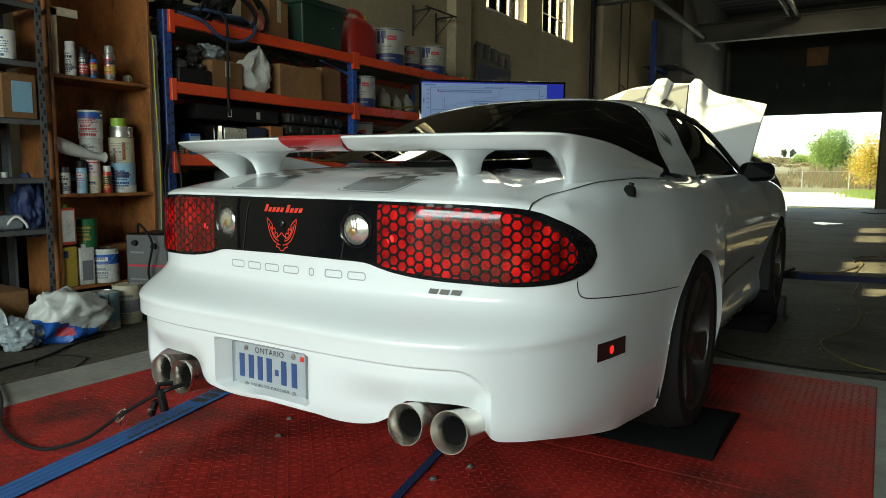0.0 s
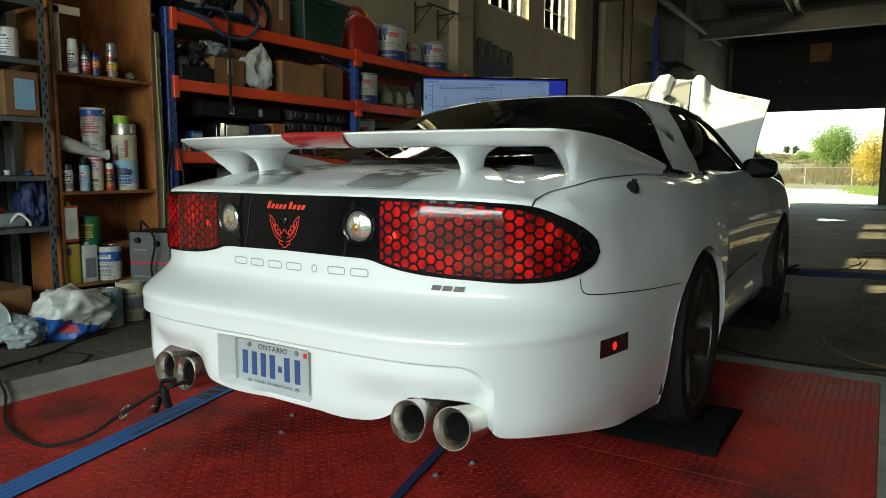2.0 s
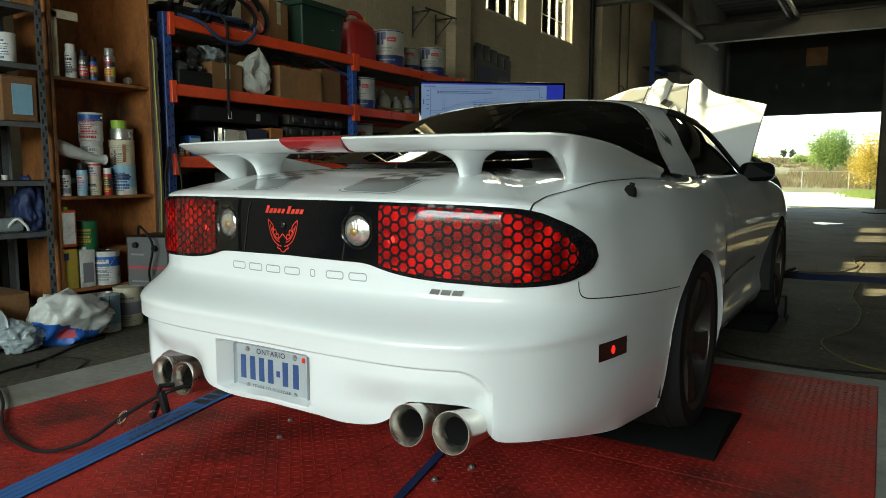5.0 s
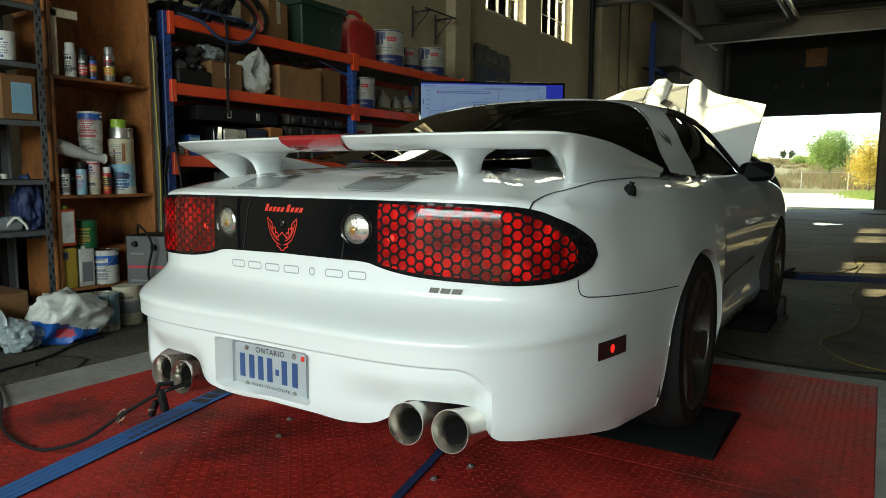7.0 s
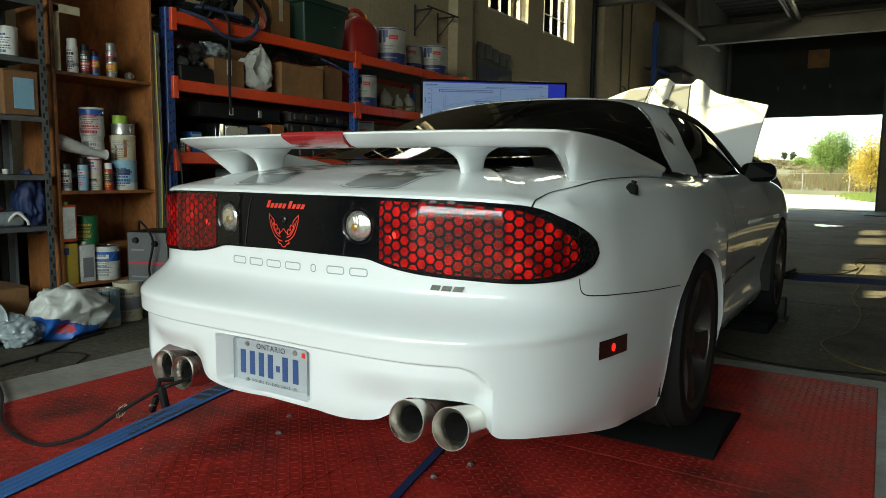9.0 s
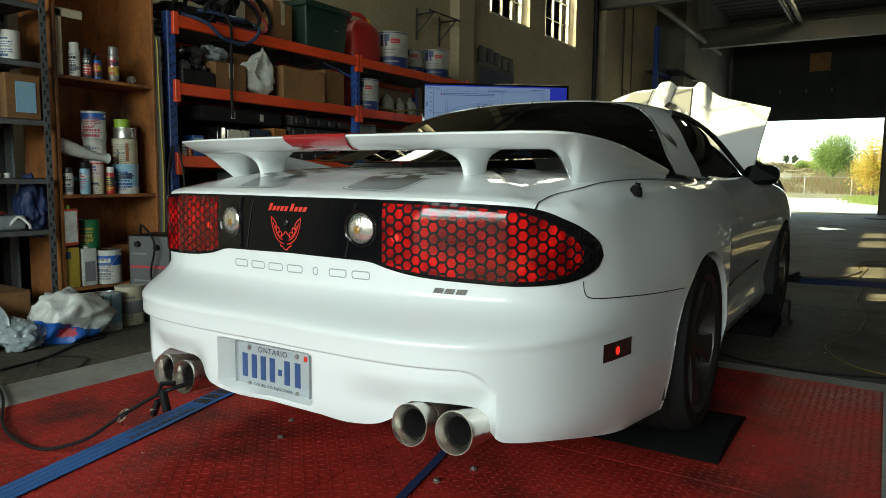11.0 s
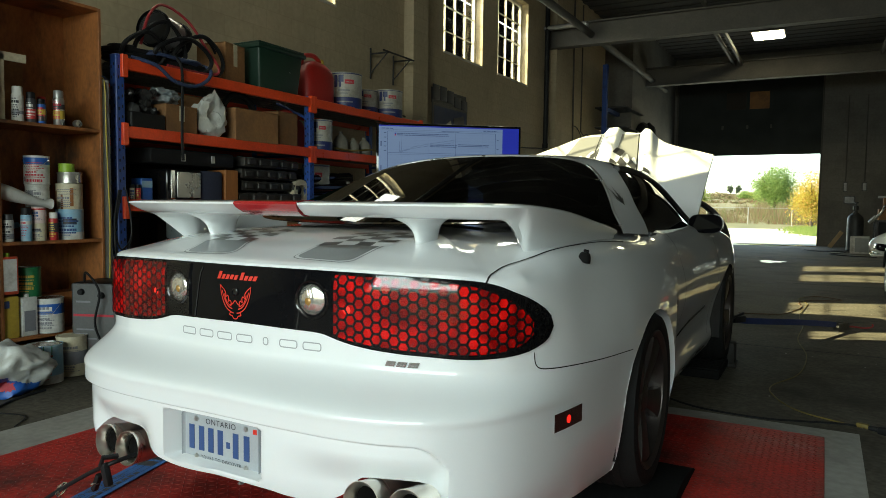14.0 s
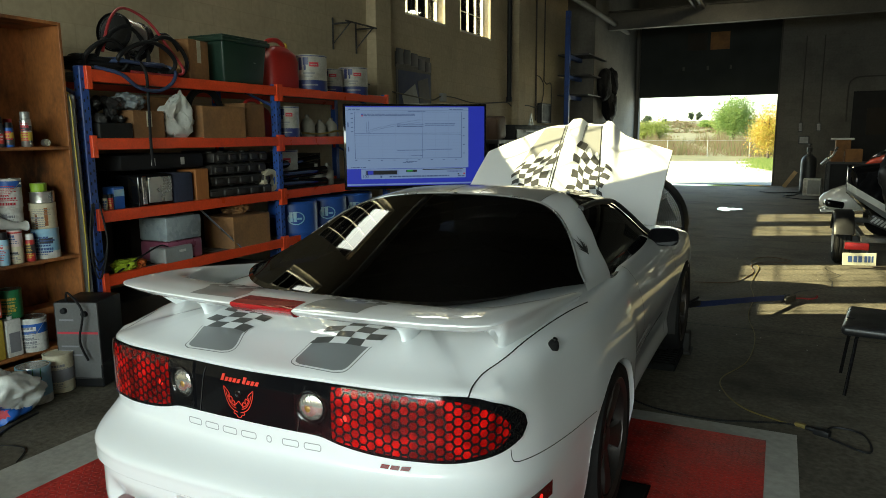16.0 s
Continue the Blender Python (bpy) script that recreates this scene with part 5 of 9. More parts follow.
def screen_foot(f):
    return curve1([(0, 3.66), (.5, 3.5), (.8, 3.3), (1, 3.2)], abs(f))


def strip_grid(fn, nu, nv):
    bm = bmesh.new()
    g = [[bm.verts.new(fn(a / nu, b / nv)) for b in range(nv + 1)] for a in range(nu + 1)]
    for a in range(nu):
        for b in range(nv):
            bm.faces.new((g[a][b], g[a + 1][b], g[a + 1][b + 1], g[a][b + 1]))
    return bm


cab = strip_grid(lambda u, v: cabin(2 * u - 1, lerp(glass_top(2 * u - 1), hoop_front(2 * u - 1), v)), 120, 24)
bmesh.ops.recalc_face_normals(cab, faces=cab.faces[:])
cab_tree = BVHTree.FromBMesh(cab)
roof = part("roof", cab, M["paint"], car, "white roof hoop and sail panels", 80)


for f0, f1 in ((-.27, -.055), (.055, .27)):
    part("stripe", strip_grid(lambda u, v: cabin(lerp(f0, f1, u), lerp(glass_top(lerp(f0, f1, u)) + .012, hoop_front(lerp(f0, f1, u)) - .01, v), .0018), 10, 12), M["silver_flat"], roof, "silver stripe over the roof", 80)
    for f in (f0 - .006, f1 + .006):
        part("pin_stripe", strip_grid(lambda u, v: cabin(f + lerp(-.003, .003, u), lerp(glass_top(f) + .012, hoop_front(f) - .01, v), .002), 2, 12), M["stripe_black"], roof, "", 80)


def glass_terms(x, y):
    q = (y - 1.2) / .65
    return [(x / .8) ** (2 * a) * q ** b for a in range(3) for b in range(4)]


_gp = [cabin((2 * a / 40 - 1) * .90, lerp(glass_foot((2 * a / 40 - 1) * .90), glass_top((2 * a / 40 - 1) * .90), b / 20)) for a in range(41) for b in range(21)]
_gc = np.linalg.lstsq(np.array([glass_terms(p.x, p.y) for p in _gp]), np.array([p.z for p in _gp]), rcond=None)[0]


def rear_glass(u, v, lift=.0):
    """The rear window as one fair surface close to the cabin's skin."""
    f = (2 * u - 1) * .90
    p = cabin(f, lerp(glass_foot(f), glass_top(f), v), lift)
    p.z = float(np.dot(glass_terms(p.x, p.y), _gc)) + lift
    return p


rear_pane = part("rear_window", strip_grid(rear_glass, 96, 40), M["tint"], car, "large dark tinted rear window", 80)
# the glass is bent evenly: fair its shading to a plain double curve
if sum(q.normal.z for q in rear_pane.data.polygons) < 0:
    rear_pane.data.flip_normals()
rear_pane.data.normals_split_custom_set_from_vertices([Vector((.30 * v.co.x, -.425 + .065 * (v.co.y - .62), 1)).normalized() for v in rear_pane.data.vertices])
border = bmesh.new()
for f0 in (lambda a, b: rear_glass(b, 1 - .022 * a, .0018), lambda a, b: rear_glass(b, .035 * a, .0018)):
    g = [[border.verts.new(f0(a / 2, b / 80)) for b in range(81)] for a in range(3)]
    for a in range(2):
        for b in range(80):
            border.faces.new((g[a][b], g[a + 1][b], g[a + 1][b + 1], g[a][b + 1]))
part("window_border", border, M["black_gloss"], car, "black border printed round the window", 80)
rm = bmesh.new()
tube(rm, [rear_glass(k / 100, 1, .001) for k in range(101)], .0065, 6)
part("window_rim", rm, M["chrome_dull"], car, "thin bright window moulding")
for sgn in (1, -1):
    part("side_window", strip_grid(lambda u, v: cabin(sgn * lerp(.985, .53, v), lerp(hoop_front(lerp(.985, .53, v)) + .012, lerp(3.12, 2.50, v ** .8), u), -.002), 30, 14), M["tint"], car, "dark side window", 80)
    part("roof_glass", strip_grid(lambda u, v: cabin(sgn * lerp(.06, .5, v), lerp(hoop_front(lerp(.06, .5, v)) + .012, 2.74, u), .001), 16, 12), M["tint"], car, "dark lift-out roof glass", 80)
    rl = bmesh.new()
    tube(rl, [cabin(sgn * .515, lerp(hoop_front(.515), 2.52, k / 12), .001) for k in range(13)] + [cabin(sgn * lerp(.525, .97, k / 10), lerp(2.53, 3.16, (k / 10) ** 1.1), .002) for k in range(11)], .017, 8)
    # black strip added over the glass, hides the bright hood seen through it
    pg = strip_grid(lambda u, v: cabin(sgn * lerp(.53, .965, u), lerp(2.53, 3.16, u ** 1.1) + .02 - .17 * v, .004), 20, 3)
    part("pillar_cover", pg, M["black_gloss"], car, "black strip added beside the windscreen pillar to darken the glass", 80)
    part("window_pillar", rl, M["black_trim"], car, "black roof rail and windscreen pillar")
    sl = bmesh.new()
    tube(sl, [cabin(sgn * .993, lerp(1.63, 3.14, k / 20), .002) for k in range(21)], .009, 6)
    part("window_seal", sl, M["black_trim"], car, "black window seal")
    em = bmesh.new()
    o_ = cabin(sgn * .69, 1.475)
    up_ = (cabin(sgn * .62, 1.475) - o_).normalized()
    def feather(a0, b0, a1, b1, w):
        d, n = Vector((a1 - a0, b1 - b0)), Vector((b0 - b1, a1 - a0)).normalized() * w
        q = [(a0 + n.x * .6, b0 + n.y * .6), (a0 + d.x * .6 + n.x, b0 + d.y * .6 + n.y), (a1, b1), (a0 + d.x * .6 - n.x, b0 + d.y * .6 - n.y), (a0 - n.x * .6, b0 - n.y * .6)]
        em.faces.new([em.verts.new(onto(o_ + up_ * a + Vector((0, b, 0)), .0025, cab_tree)) for a, b in q])
    for s_ in (1, -1):
        for k in range(4):
            feather(-.022 - .006 * k, s_ * .005, .052 - .019 * k, s_ * (.026 + .008 * k), .0048)
    feather(-.03, 0, .004, 0, .005)
    feather(-.028, 0, -.054, .0, .010)
    part("sail_emblem", em, M["stripe_black"], car, "small dark winged emblem", 0)
part("roof_bar", strip_grid(lambda u, v: cabin(lerp(-.058, .058, u), lerp(2.06, 2.8, v), .0005), 6, 12), M["black_gloss"], car, "black centre bar of the roof", 80)
part("screen_header", strip_grid(lambda u, v: cabin(lerp(-.5, .5, u), lerp(2.75, 2.87, v), .0005), 30, 4), M["black_gloss"], car, "black windscreen header", 80)
part("windscreen", strip_grid(lambda u, v: cabin((2 * u - 1) * lerp(.52, .97, v), lerp(2.87, screen_foot((2 * u - 1) * lerp(.52, .97, v)), v), 0), 40, 14), M["tint"], car, "dark windscreen", 80)

# cabin inside
part("cabin_floor", bx(-.68, .68, .9, 3.5, .45, .6, .05), M["cabin"], car, "dark cabin floor")
part("dashboard", bx(-.66, .66, 3.05, 3.5, .7, .98, .06), M["cabin"], car, "dark dashboard")
for x in (-.36, .36):
    st = bmesh.new()
    box(st, x - .24, x + .24, 2.0, 2.5, .58, .74, .06, 3)
    box(st, x - .23, x + .23, 1.86, 2.04, .65, 1.12, .07, 3)
    box(st, x - .13, x + .13, 1.86, 1.96, 1.12, 1.26, .04, 3)
    part("seat", st, M["cabin"], car, "dark bucket seat")

# raised hood: hinged at the screen, twin ridges and a chequered stripe
HX, HW = -.08, .785
hood_h, hood_y, hood_z = radians(35.8), 3.50, 1.03


def hood_len(x):
    return curve1([(-.785, .865), (-.55, 1.035), (-.31, 1.185), (-.15, 1.215), (0, 1.235), (.12, 1.215), (.24, 1.195), (.33, 1.12), (.40, 1.055), (.6, .965), (.785, .885)], x)


def hood_pt(x, l, lift=0.0):
    """x across, l from 0 at the hinge to 1 at the nose; two ridges spread apart towards the hinge."""
    q = l * hood_len(x)
    rise_ = ease(.25, .95, l)
    a, b = x - (-.025 - .07 * (q - .85)), x - (.31 - .17 * (q - .8))
    ridge = .050 * (1 - ease(.03, .095, abs(a)))
    ridge = max(ridge, .046 * (ease(-.075, -.02, b) if b < 0 else 1 - ease(.01, .085, b)))
    h = ridge * rise_ + .010 * (1 - ease(.3, .5, abs(x))) - .02 * (x / .785) ** 2 + .02 * math.sin(l * math.pi) + lift
    c, s = math.cos(hood_h), math.sin(hood_h)
    return Vector((HX + x, hood_y + q * c - h * s, hood_z + q * s + h * c))


hb = bmesh.new()
NA, NB = 120, 30
top = [[hb.verts.new(hood_pt(-HW + 2 * HW * a / NA, b / NB)) for b in range(NB + 1)] for a in range(NA + 1)]
bot = [[hb.verts.new(hood_pt(-HW + 2 * HW * a / NA, b / NB, -.022)) for b in range(NB + 1)] for a in range(NA + 1)]
for a in range(NA):
    for b in range(NB):
        hb.faces.new((top[a][b], top[a + 1][b], top[a + 1][b + 1], top[a][b + 1]))
        hb.faces.new((bot[a][b], bot[a][b + 1], bot[a + 1][b + 1], bot[a + 1][b]))
for a in range(NA):
    for b in (0, NB):
        hb.faces.new((top[a][b], top[a + 1][b], bot[a + 1][b], bot[a][b]))
for b in range(NB):
    for a in (0, NA):
        hb.faces.new((top[a][b], top[a][b + 1], bot[a][b + 1], bot[a][b]))
hood = part("hood", hb, M["paint"], car, "raised white hood with two ridges and a chequered flag decal", 45)


def hood_q(x, q, lift):
    return hood_pt(x, min(q / hood_len(x), 1), lift)


# silver fields either side of the first ridge, their lower ends torn into tongues
def field(x0, x1, q0, q1):
    def at(u, v):
        tongue = .10 * abs(math.sin(u * 3 * math.pi)) - .03
        qb = q0(u) + tongue
        q = lerp(qb, q1, v)
        return hood_q(lerp(x0(q), x1(q), u), q, .0025)
    return strip_grid(at, 30, 16)


# the left field is part decal, part shadow on the hood drawn as silver
part("silver_field", field(lambda q: -.40 + .14 * (q - .7), lambda q: -.115 - .07 * (q - .8), lambda u: .66 + .22 * u, 1.165), M["silver_flat"], hood, "flat silver field of the flag decal", 60)
part("silver_field", field(lambda q: .055 - .07 * (q - .8), lambda q: .235 - .17 * (q - .8), lambda u: .86 - .16 * u, 1.185), M["silver_flat"], hood, "flat silver field of the flag decal", 60)
# the flag: chequers that ride on waves up both sides of the ridge
for x0, x1, lean in ((-.43, -.115, 1), (.045, .36, -1)):
    for r in range(7):
        for c in range(5):
            if (r + c) % 2 == 0:
                def flag(a, b):
                    u, v = (c + a) / 5, (r + b) / 7
                    hi = .56 + .36 * (u if lean > 0 else 1 - u) + .04 * math.sin(u * 7)
                    return hood_q(lerp(x0, x1, u) + .02 * math.sin(v * 6 + u * 3), lerp(.26, hi, v) + .02 * math.sin(u * 9 + 1), .0045)
                part("chequer", strip_grid(flag, 3, 3), M["check_dark"], hood, "", 0)
for x, w in ((-.105, .005), (-.128, .0035), (.232, .0045)):
    k = .17 if x > 0 else .07
    pl = bmesh.new()
    g = [[pl.verts.new(hood_q(x + e - k * (q - .8), q, .004)) for e in (-w, w)] for q in (lerp(.2, 1.19, i / 30) for i in range(31))]
    for i in range(30):
        pl.faces.new((g[i][0], g[i][1], g[i + 1][1], g[i + 1][0]))
    part("pin_stripe", pl, M["stripe_black"], hood, "thin black pinstripe", 0)
for sgn in (1, -1):
    pr = bmesh.new()
    tube(pr, [(sgn * .62, 3.75, .93), (sgn * .60, 4.1, 1.38)], .012, 8)
    part("hood_strut", pr, M["black_trim"], hood)

# door mirrors
for sgn in (1, -1):
    mi = bmesh.new()
    prof = []
    for a in range(17):
        t = a / 16
        y = lerp(2.84, 3.06, t)
        r = math.sin(math.pi * (t * .5 + .5)) if t > 0 else 1
        prof.append((y, math.sqrt(max(0, 1 - t ** 2.2))))
    rings = []
    for y, r in prof:
        rings.append([mi.verts.new((sgn * ((.862) + .092 * r * math.copysign(abs(math.cos(q)) ** .5, math.cos(q)) + .02 * (y - 2.84)), y, 1.03 + .056 * r * math.copysign(abs(math.sin(q)) ** .7, math.sin(q)))) for q in (2 * math.pi * k / 24 for k in range(24))])
    for a, b in zip(rings[:-1], rings[1:]):
        for k in range(24):
            mi.faces.new((a[k], a[(k + 1) % 24], b[(k + 1) % 24], b[k]))
    tube(mi, [(sgn * .775, 2.99, .985), (sgn * .83, 2.94, 1.01)], .028, 10)
    mir = part("door_mirror", mi, M["paint"], car, "white door mirror with dark glass")
    mg = bmesh.new()
    mg.faces.new([mg.verts.new((sgn * (.862 + .089 * math.copysign(abs(math.cos(q)) ** .5, math.cos(q))), 2.834 + .018 * math.cos(q), 1.03 + .053 * math.copysign(abs(math.sin(q)) ** .7, math.sin(q)))) for q in (2 * math.pi * k / 24 for k in range(24))])
    part("mirror_glass", mg, M["mirror_glass"], mir, "dark mirror glass", 0)
# aerial stub on the right rear quarter
for_ant = onto((.843, .601, .964), 0)
an = bmesh.new()
seat_a = Matrix.Translation(for_ant) @ pose(0, 0, 0, 0, 14, 0)
lathe(an, [(.021, -.006), (.020, .004), (.0165, .016), (.0125, .023), (0, .024)], 18, seat_a)
ab_ = part("aerial_base", an, M["mat_black"], car, "black rubber aerial base")
an = bmesh.new()
lathe(an, [(.0075, .02), (.0075, .026), (.0088, .027), (.0088, .031), (.006, .033), (0, .033)], 14, seat_a)
part("aerial_tip", an, M["black_gloss"], ab_)

# wheels
def wheel(x, y, sgn):
    w = bmesh.new()
    rot = Matrix.Translation((x, y, .405)) @ pose(0, 0, 0, 0, 90 * sgn, 0)
    lathe(w, [(.258, -.13), (.275, -.137), (.310, -.132), (.322, -.112), (.330, -.08), (.332, 0), (.330, .08), (.322, .112), (.310, .132), (.275, .137), (.258, .13)], 56, rot)
    for k in range(4):
        zz = -.066 + k * .044
        lathe(w, [(.3335, zz - .014), (.336, zz - .012), (.336, zz + .012), (.3335, zz + .014)], 56, rot)
    ty = part("tyre", w, M["rubber"], car, "black low-profile tyre")
    r = bmesh.new()
    lathe(r, [(.262, -.12), (.246, -.10), (.240, .06), (.248, .10), (.262, .128), (.254, .133), (.234, .12), (.228, .08)], 48, rot)
    lathe(r, [(0, .104), (.03, .104), (.05, .100), (.062, .085), (.062, .02)], 24, rot)
    for k in range(5):
        a0 = k * 2 * math.pi / 5
        pts = []
        for rad, hw, zz in ((.04, .030, .096), (.10, .036, .104), (.17, .048, .112), (.242, .066, .116)):
            pts.append([(rad * math.cos(a0) - s * hw * math.sin(a0), rad * math.sin(a0) + s * hw * math.cos(a0), zz - d) for s, d in ((-1, .006), (-.5, 0), (.5, 0), (1, .006), (1, .035), (-1, .035))])
        vv = [[r.verts.new(rot @ Vector(p)) for p in ring] for ring in pts]
        for a, b in zip(vv[:-1], vv[1:]):
            for q in range(6):
                r.faces.new((a[q], a[(q + 1) % 6], b[(q + 1) % 6], b[q]))
    part("rim", r, M["alloy"], ty, "five-spoke alloy rim")
    d = bmesh.new()
    lathe(d, [(.06, .0), (.165, .0), (.165, -.02), (.06, -.02)], 40, rot)
    part("brake_disc", d, M["galv"], ty)
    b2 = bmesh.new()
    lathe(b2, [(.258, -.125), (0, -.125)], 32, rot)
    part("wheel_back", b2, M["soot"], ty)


for sgn in (1, -1):
    wheel(sgn * .805, 1.185, sgn)
    wheel(sgn * .78, 3.68, sgn)
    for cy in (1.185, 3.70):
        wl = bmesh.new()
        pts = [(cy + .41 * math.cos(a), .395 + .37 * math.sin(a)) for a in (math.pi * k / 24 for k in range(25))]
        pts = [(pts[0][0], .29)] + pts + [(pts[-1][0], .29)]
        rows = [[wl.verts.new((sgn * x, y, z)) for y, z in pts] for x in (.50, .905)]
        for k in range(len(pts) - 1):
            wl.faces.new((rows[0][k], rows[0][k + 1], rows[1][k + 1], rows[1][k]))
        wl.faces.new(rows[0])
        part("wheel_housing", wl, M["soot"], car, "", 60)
    # pale edge of the front of the rear wheel opening
    lipb = bmesh.new()
    ys = [(1.185 + .385 * math.cos(a), .395 + .345 * math.sin(a)) for a in (math.pi * k / 40 for k in range(41))]
    ys = [(ys[0][0], .25)] + ys + [(ys[-1][0], .36)]
    rr = []
    for y, z in ys:
        p = onto((sgn * .93, y, z), 0)
        rr.append((lipb.verts.new(p), lipb.verts.new((p.x - sgn * .10, p.y, p.z))))
    for a, b in zip(rr[:-1], rr[1:]):
        lipb.faces.new((a[0], b[0], b[1], a[1]))
    part("arch_lip", lipb, M["paint"], car, "", 60)
# daylight from the doorways and windows
area_light("back_door_light", (.7, -6.15, 2.68), (.7, 0, 1.2), 5.6, 1.6, 98, (0.97, 1.0, 0.97))
area_light("far_door_light", (-.86, 22.9, 1.45), (-.86, 10, 1.2), 4.1, 2.7, 12, (0.97, 1.0, 0.96))
for a, b in WINS:
    area_light("window_light", (WX - .34, (a + b) / 2, (SILL + HEAD) / 2), (0, (a + b) / 2, 1.5), 1.2, 1.4, 9, (1.0, 0.97, 0.9))

# ---- shelving along the west wall ----
RXF, RXB = -2.935, -3.72
POSTS = [1.80, 3.89, 5.97]
BEAMS = [.62, 1.095, 1.62, 2.10]
rack = thing("pallet_rack", "blue and orange steel storage rack, fully loaded, against the wall", "rack")
for y in POSTS:
    for x in (RXF - .035, RXB):
        up = bmesh.new()
        box(up, x - .035, x + .035, y - .035, y + .035, 0, 2.16, .006, 1)
        post = part("upright", up, M["rack_blue"], rack, "", 0)
        if x > -3.2:
            sl = bmesh.new()
            for k in range(28):
                for d in (-.014, .014):
                    zz = .10 + k * .073 + (.018 if d > 0 else 0)
                    for fx, fy, ux, uy in ((x + .0355, y + d, 0, 1), (x + d, y - .0355, 1, 0)):
                        ring = []
                        for q in range(6):
                            a = q * math.pi / 3
                            r = .008 if math.sin(a) > -.3 else .012
                            ring.append(sl.verts.new((fx + ux * r * .8 * math.cos(a), fy + uy * r * .8 * math.cos(a), zz + r * 1.3 * math.sin(a))))
                        sl.faces.new(ring)
            tagged(part("slotting", sl, M["gap"], post, "", 0), "dark keyhole slots in the steel upright", "", "", "stuff")
    for k in range(6):
        br = bmesh.new()
        z = .15 + k * .36
        tube(br, [(RXF - .06, y, z), (RXB + .03, y, z + (.3 if k % 2 else -.0))], .014, 6)
        part("brace", br, M["rack_blue"], rack)
for y0, y1 in zip(POSTS[:-1], POSTS[1:]):
    for z in BEAMS:
        for x in (RXF, RXB):
            bmh = bmesh.new()
            box(bmh, x - .02, x + .022, y0 + .02, y1 - .02, z - .045, z + .04, .005, 1)
            for yy in (y0 + .0, y1 - .045):
                box(bmh, x - .01, x + .028, yy, yy + .045, z - .1, z + .06, .003, 1)
            part("beam", bmh, M["rack_red"], rack, "", 0)
        dk = bmesh.new()
        prof = [(RXB + .03, 0)]
        for k in range(7):
            xa = lerp(RXB + .03, RXF - .03, k / 7)
            prof += [(xa + .010, 0), (xa + .018, .018), (xa + .085, .018), (xa + .093, 0)]
        va = [(dk.verts.new((x, y0 + .03, z + .010 + h)), dk.verts.new((x, y1 - .03, z + .010 + h)), dk.verts.new((x, y0 + .03, z + .007 + h)), dk.verts.new((x, y1 - .03, z + .007 + h))) for x, h in prof]
        for a, b in zip(va[:-1], va[1:]):
            dk.faces.new((a[0], a[1], b[1], b[0]))
            dk.faces.new((a[2], b[2], b[3], a[3]))
            dk.faces.new((a[0], b[0], b[2], a[2]))
            dk.faces.new((a[1], a[3], b[3], b[1]))
        part("deck", dk, M["deck_dirty"], rack, "grimy ribbed steel shelf deck", 0)

# ---- small goods ----
def bars(parent, at, u, v, rows, material, depth=.0012):
    """Plain print bars: rows of (x0, x1, z) on a flat face, u across and v up."""
    for x0, x1, z, h in rows:
        bm = bmesh.new()
        a, U, V = Vector(at), Vector(u), Vector(v)
        n = U.cross(V).normalized() * depth
        q = [a + U * x + V * y for x, y in ((x0, z), (x1, z), (x1, z + h), (x0, z + h))]
        top = [bm.verts.new(p + n) for p in q]
        low = [bm.verts.new(p - n * .2) for p in q]
        bm.faces.new(top)
        for k in range(4):
            bm.faces.new((low[k], low[(k + 1) % 4], top[(k + 1) % 4], top[k]))
        part("print", bm, material, parent, "", 0)


def arc_band(r, z0, z1, a0, a1, n=14):
    bm = bmesh.new()
    rows = [(bm.verts.new((r * math.cos(t), r * math.sin(t), z0)), bm.verts.new((r * math.cos(t), r * math.sin(t), z1))) for t in (lerp(a0, a1, k / n) for k in range(n + 1))]
    for a, b in zip(rows[:-1], rows[1:]):
        bm.faces.new((a[0], b[0], b[1], a[1]))
    return bm


PRINTED = [0]


def print_rows(t, r, z0, z1, face, dark):
    """Rows of small print round a can, too small to read, as one thin mesh."""
    PRINTED[0] += 1
    rnd = random.Random(900 + PRINTED[0])
    vs, fs = [], []
    z = z1
    while z > z0 + .006:
        h = rnd.choice((.004, .005, .006, .011, .016))
        z -= h + rnd.uniform(.004, .012)
        if z < z0:
            break
        a = radians(face) - rnd.uniform(.55, .8)
        end = radians(face) + rnd.uniform(.1, .8)
        while a < end:
            w = rnd.uniform(.004, .016) / r
            for k in range(2):
                q = [(a + w * k / 2, z), (a + w * (k + 1) / 2, z), (a + w * (k + 1) / 2, z + h), (a + w * k / 2, z + h)]
                n = len(vs)
                vs.extend((r * math.cos(p), r * math.sin(p), y) for p, y in q)
                fs.append((n, n + 1, n + 2, n + 3))
            a += w + .0025 / r
    me = bpy.data.meshes.new("label_print")
    me.from_pydata(vs, [], fs)
    me.materials.append(M[rnd.choice(("can_cream", "can_white", "ink_red", "can_yellow")) if dark else rnd.choice(("ink", "ink", "ink_grey", "ink_red", "plate_blue"))])
    ob = new("label_print", me)
    ob.parent = t


DARK_CANS = {"can_dark", "can_red", "can_navy", "can_blue", "can_green", "can_orange"}


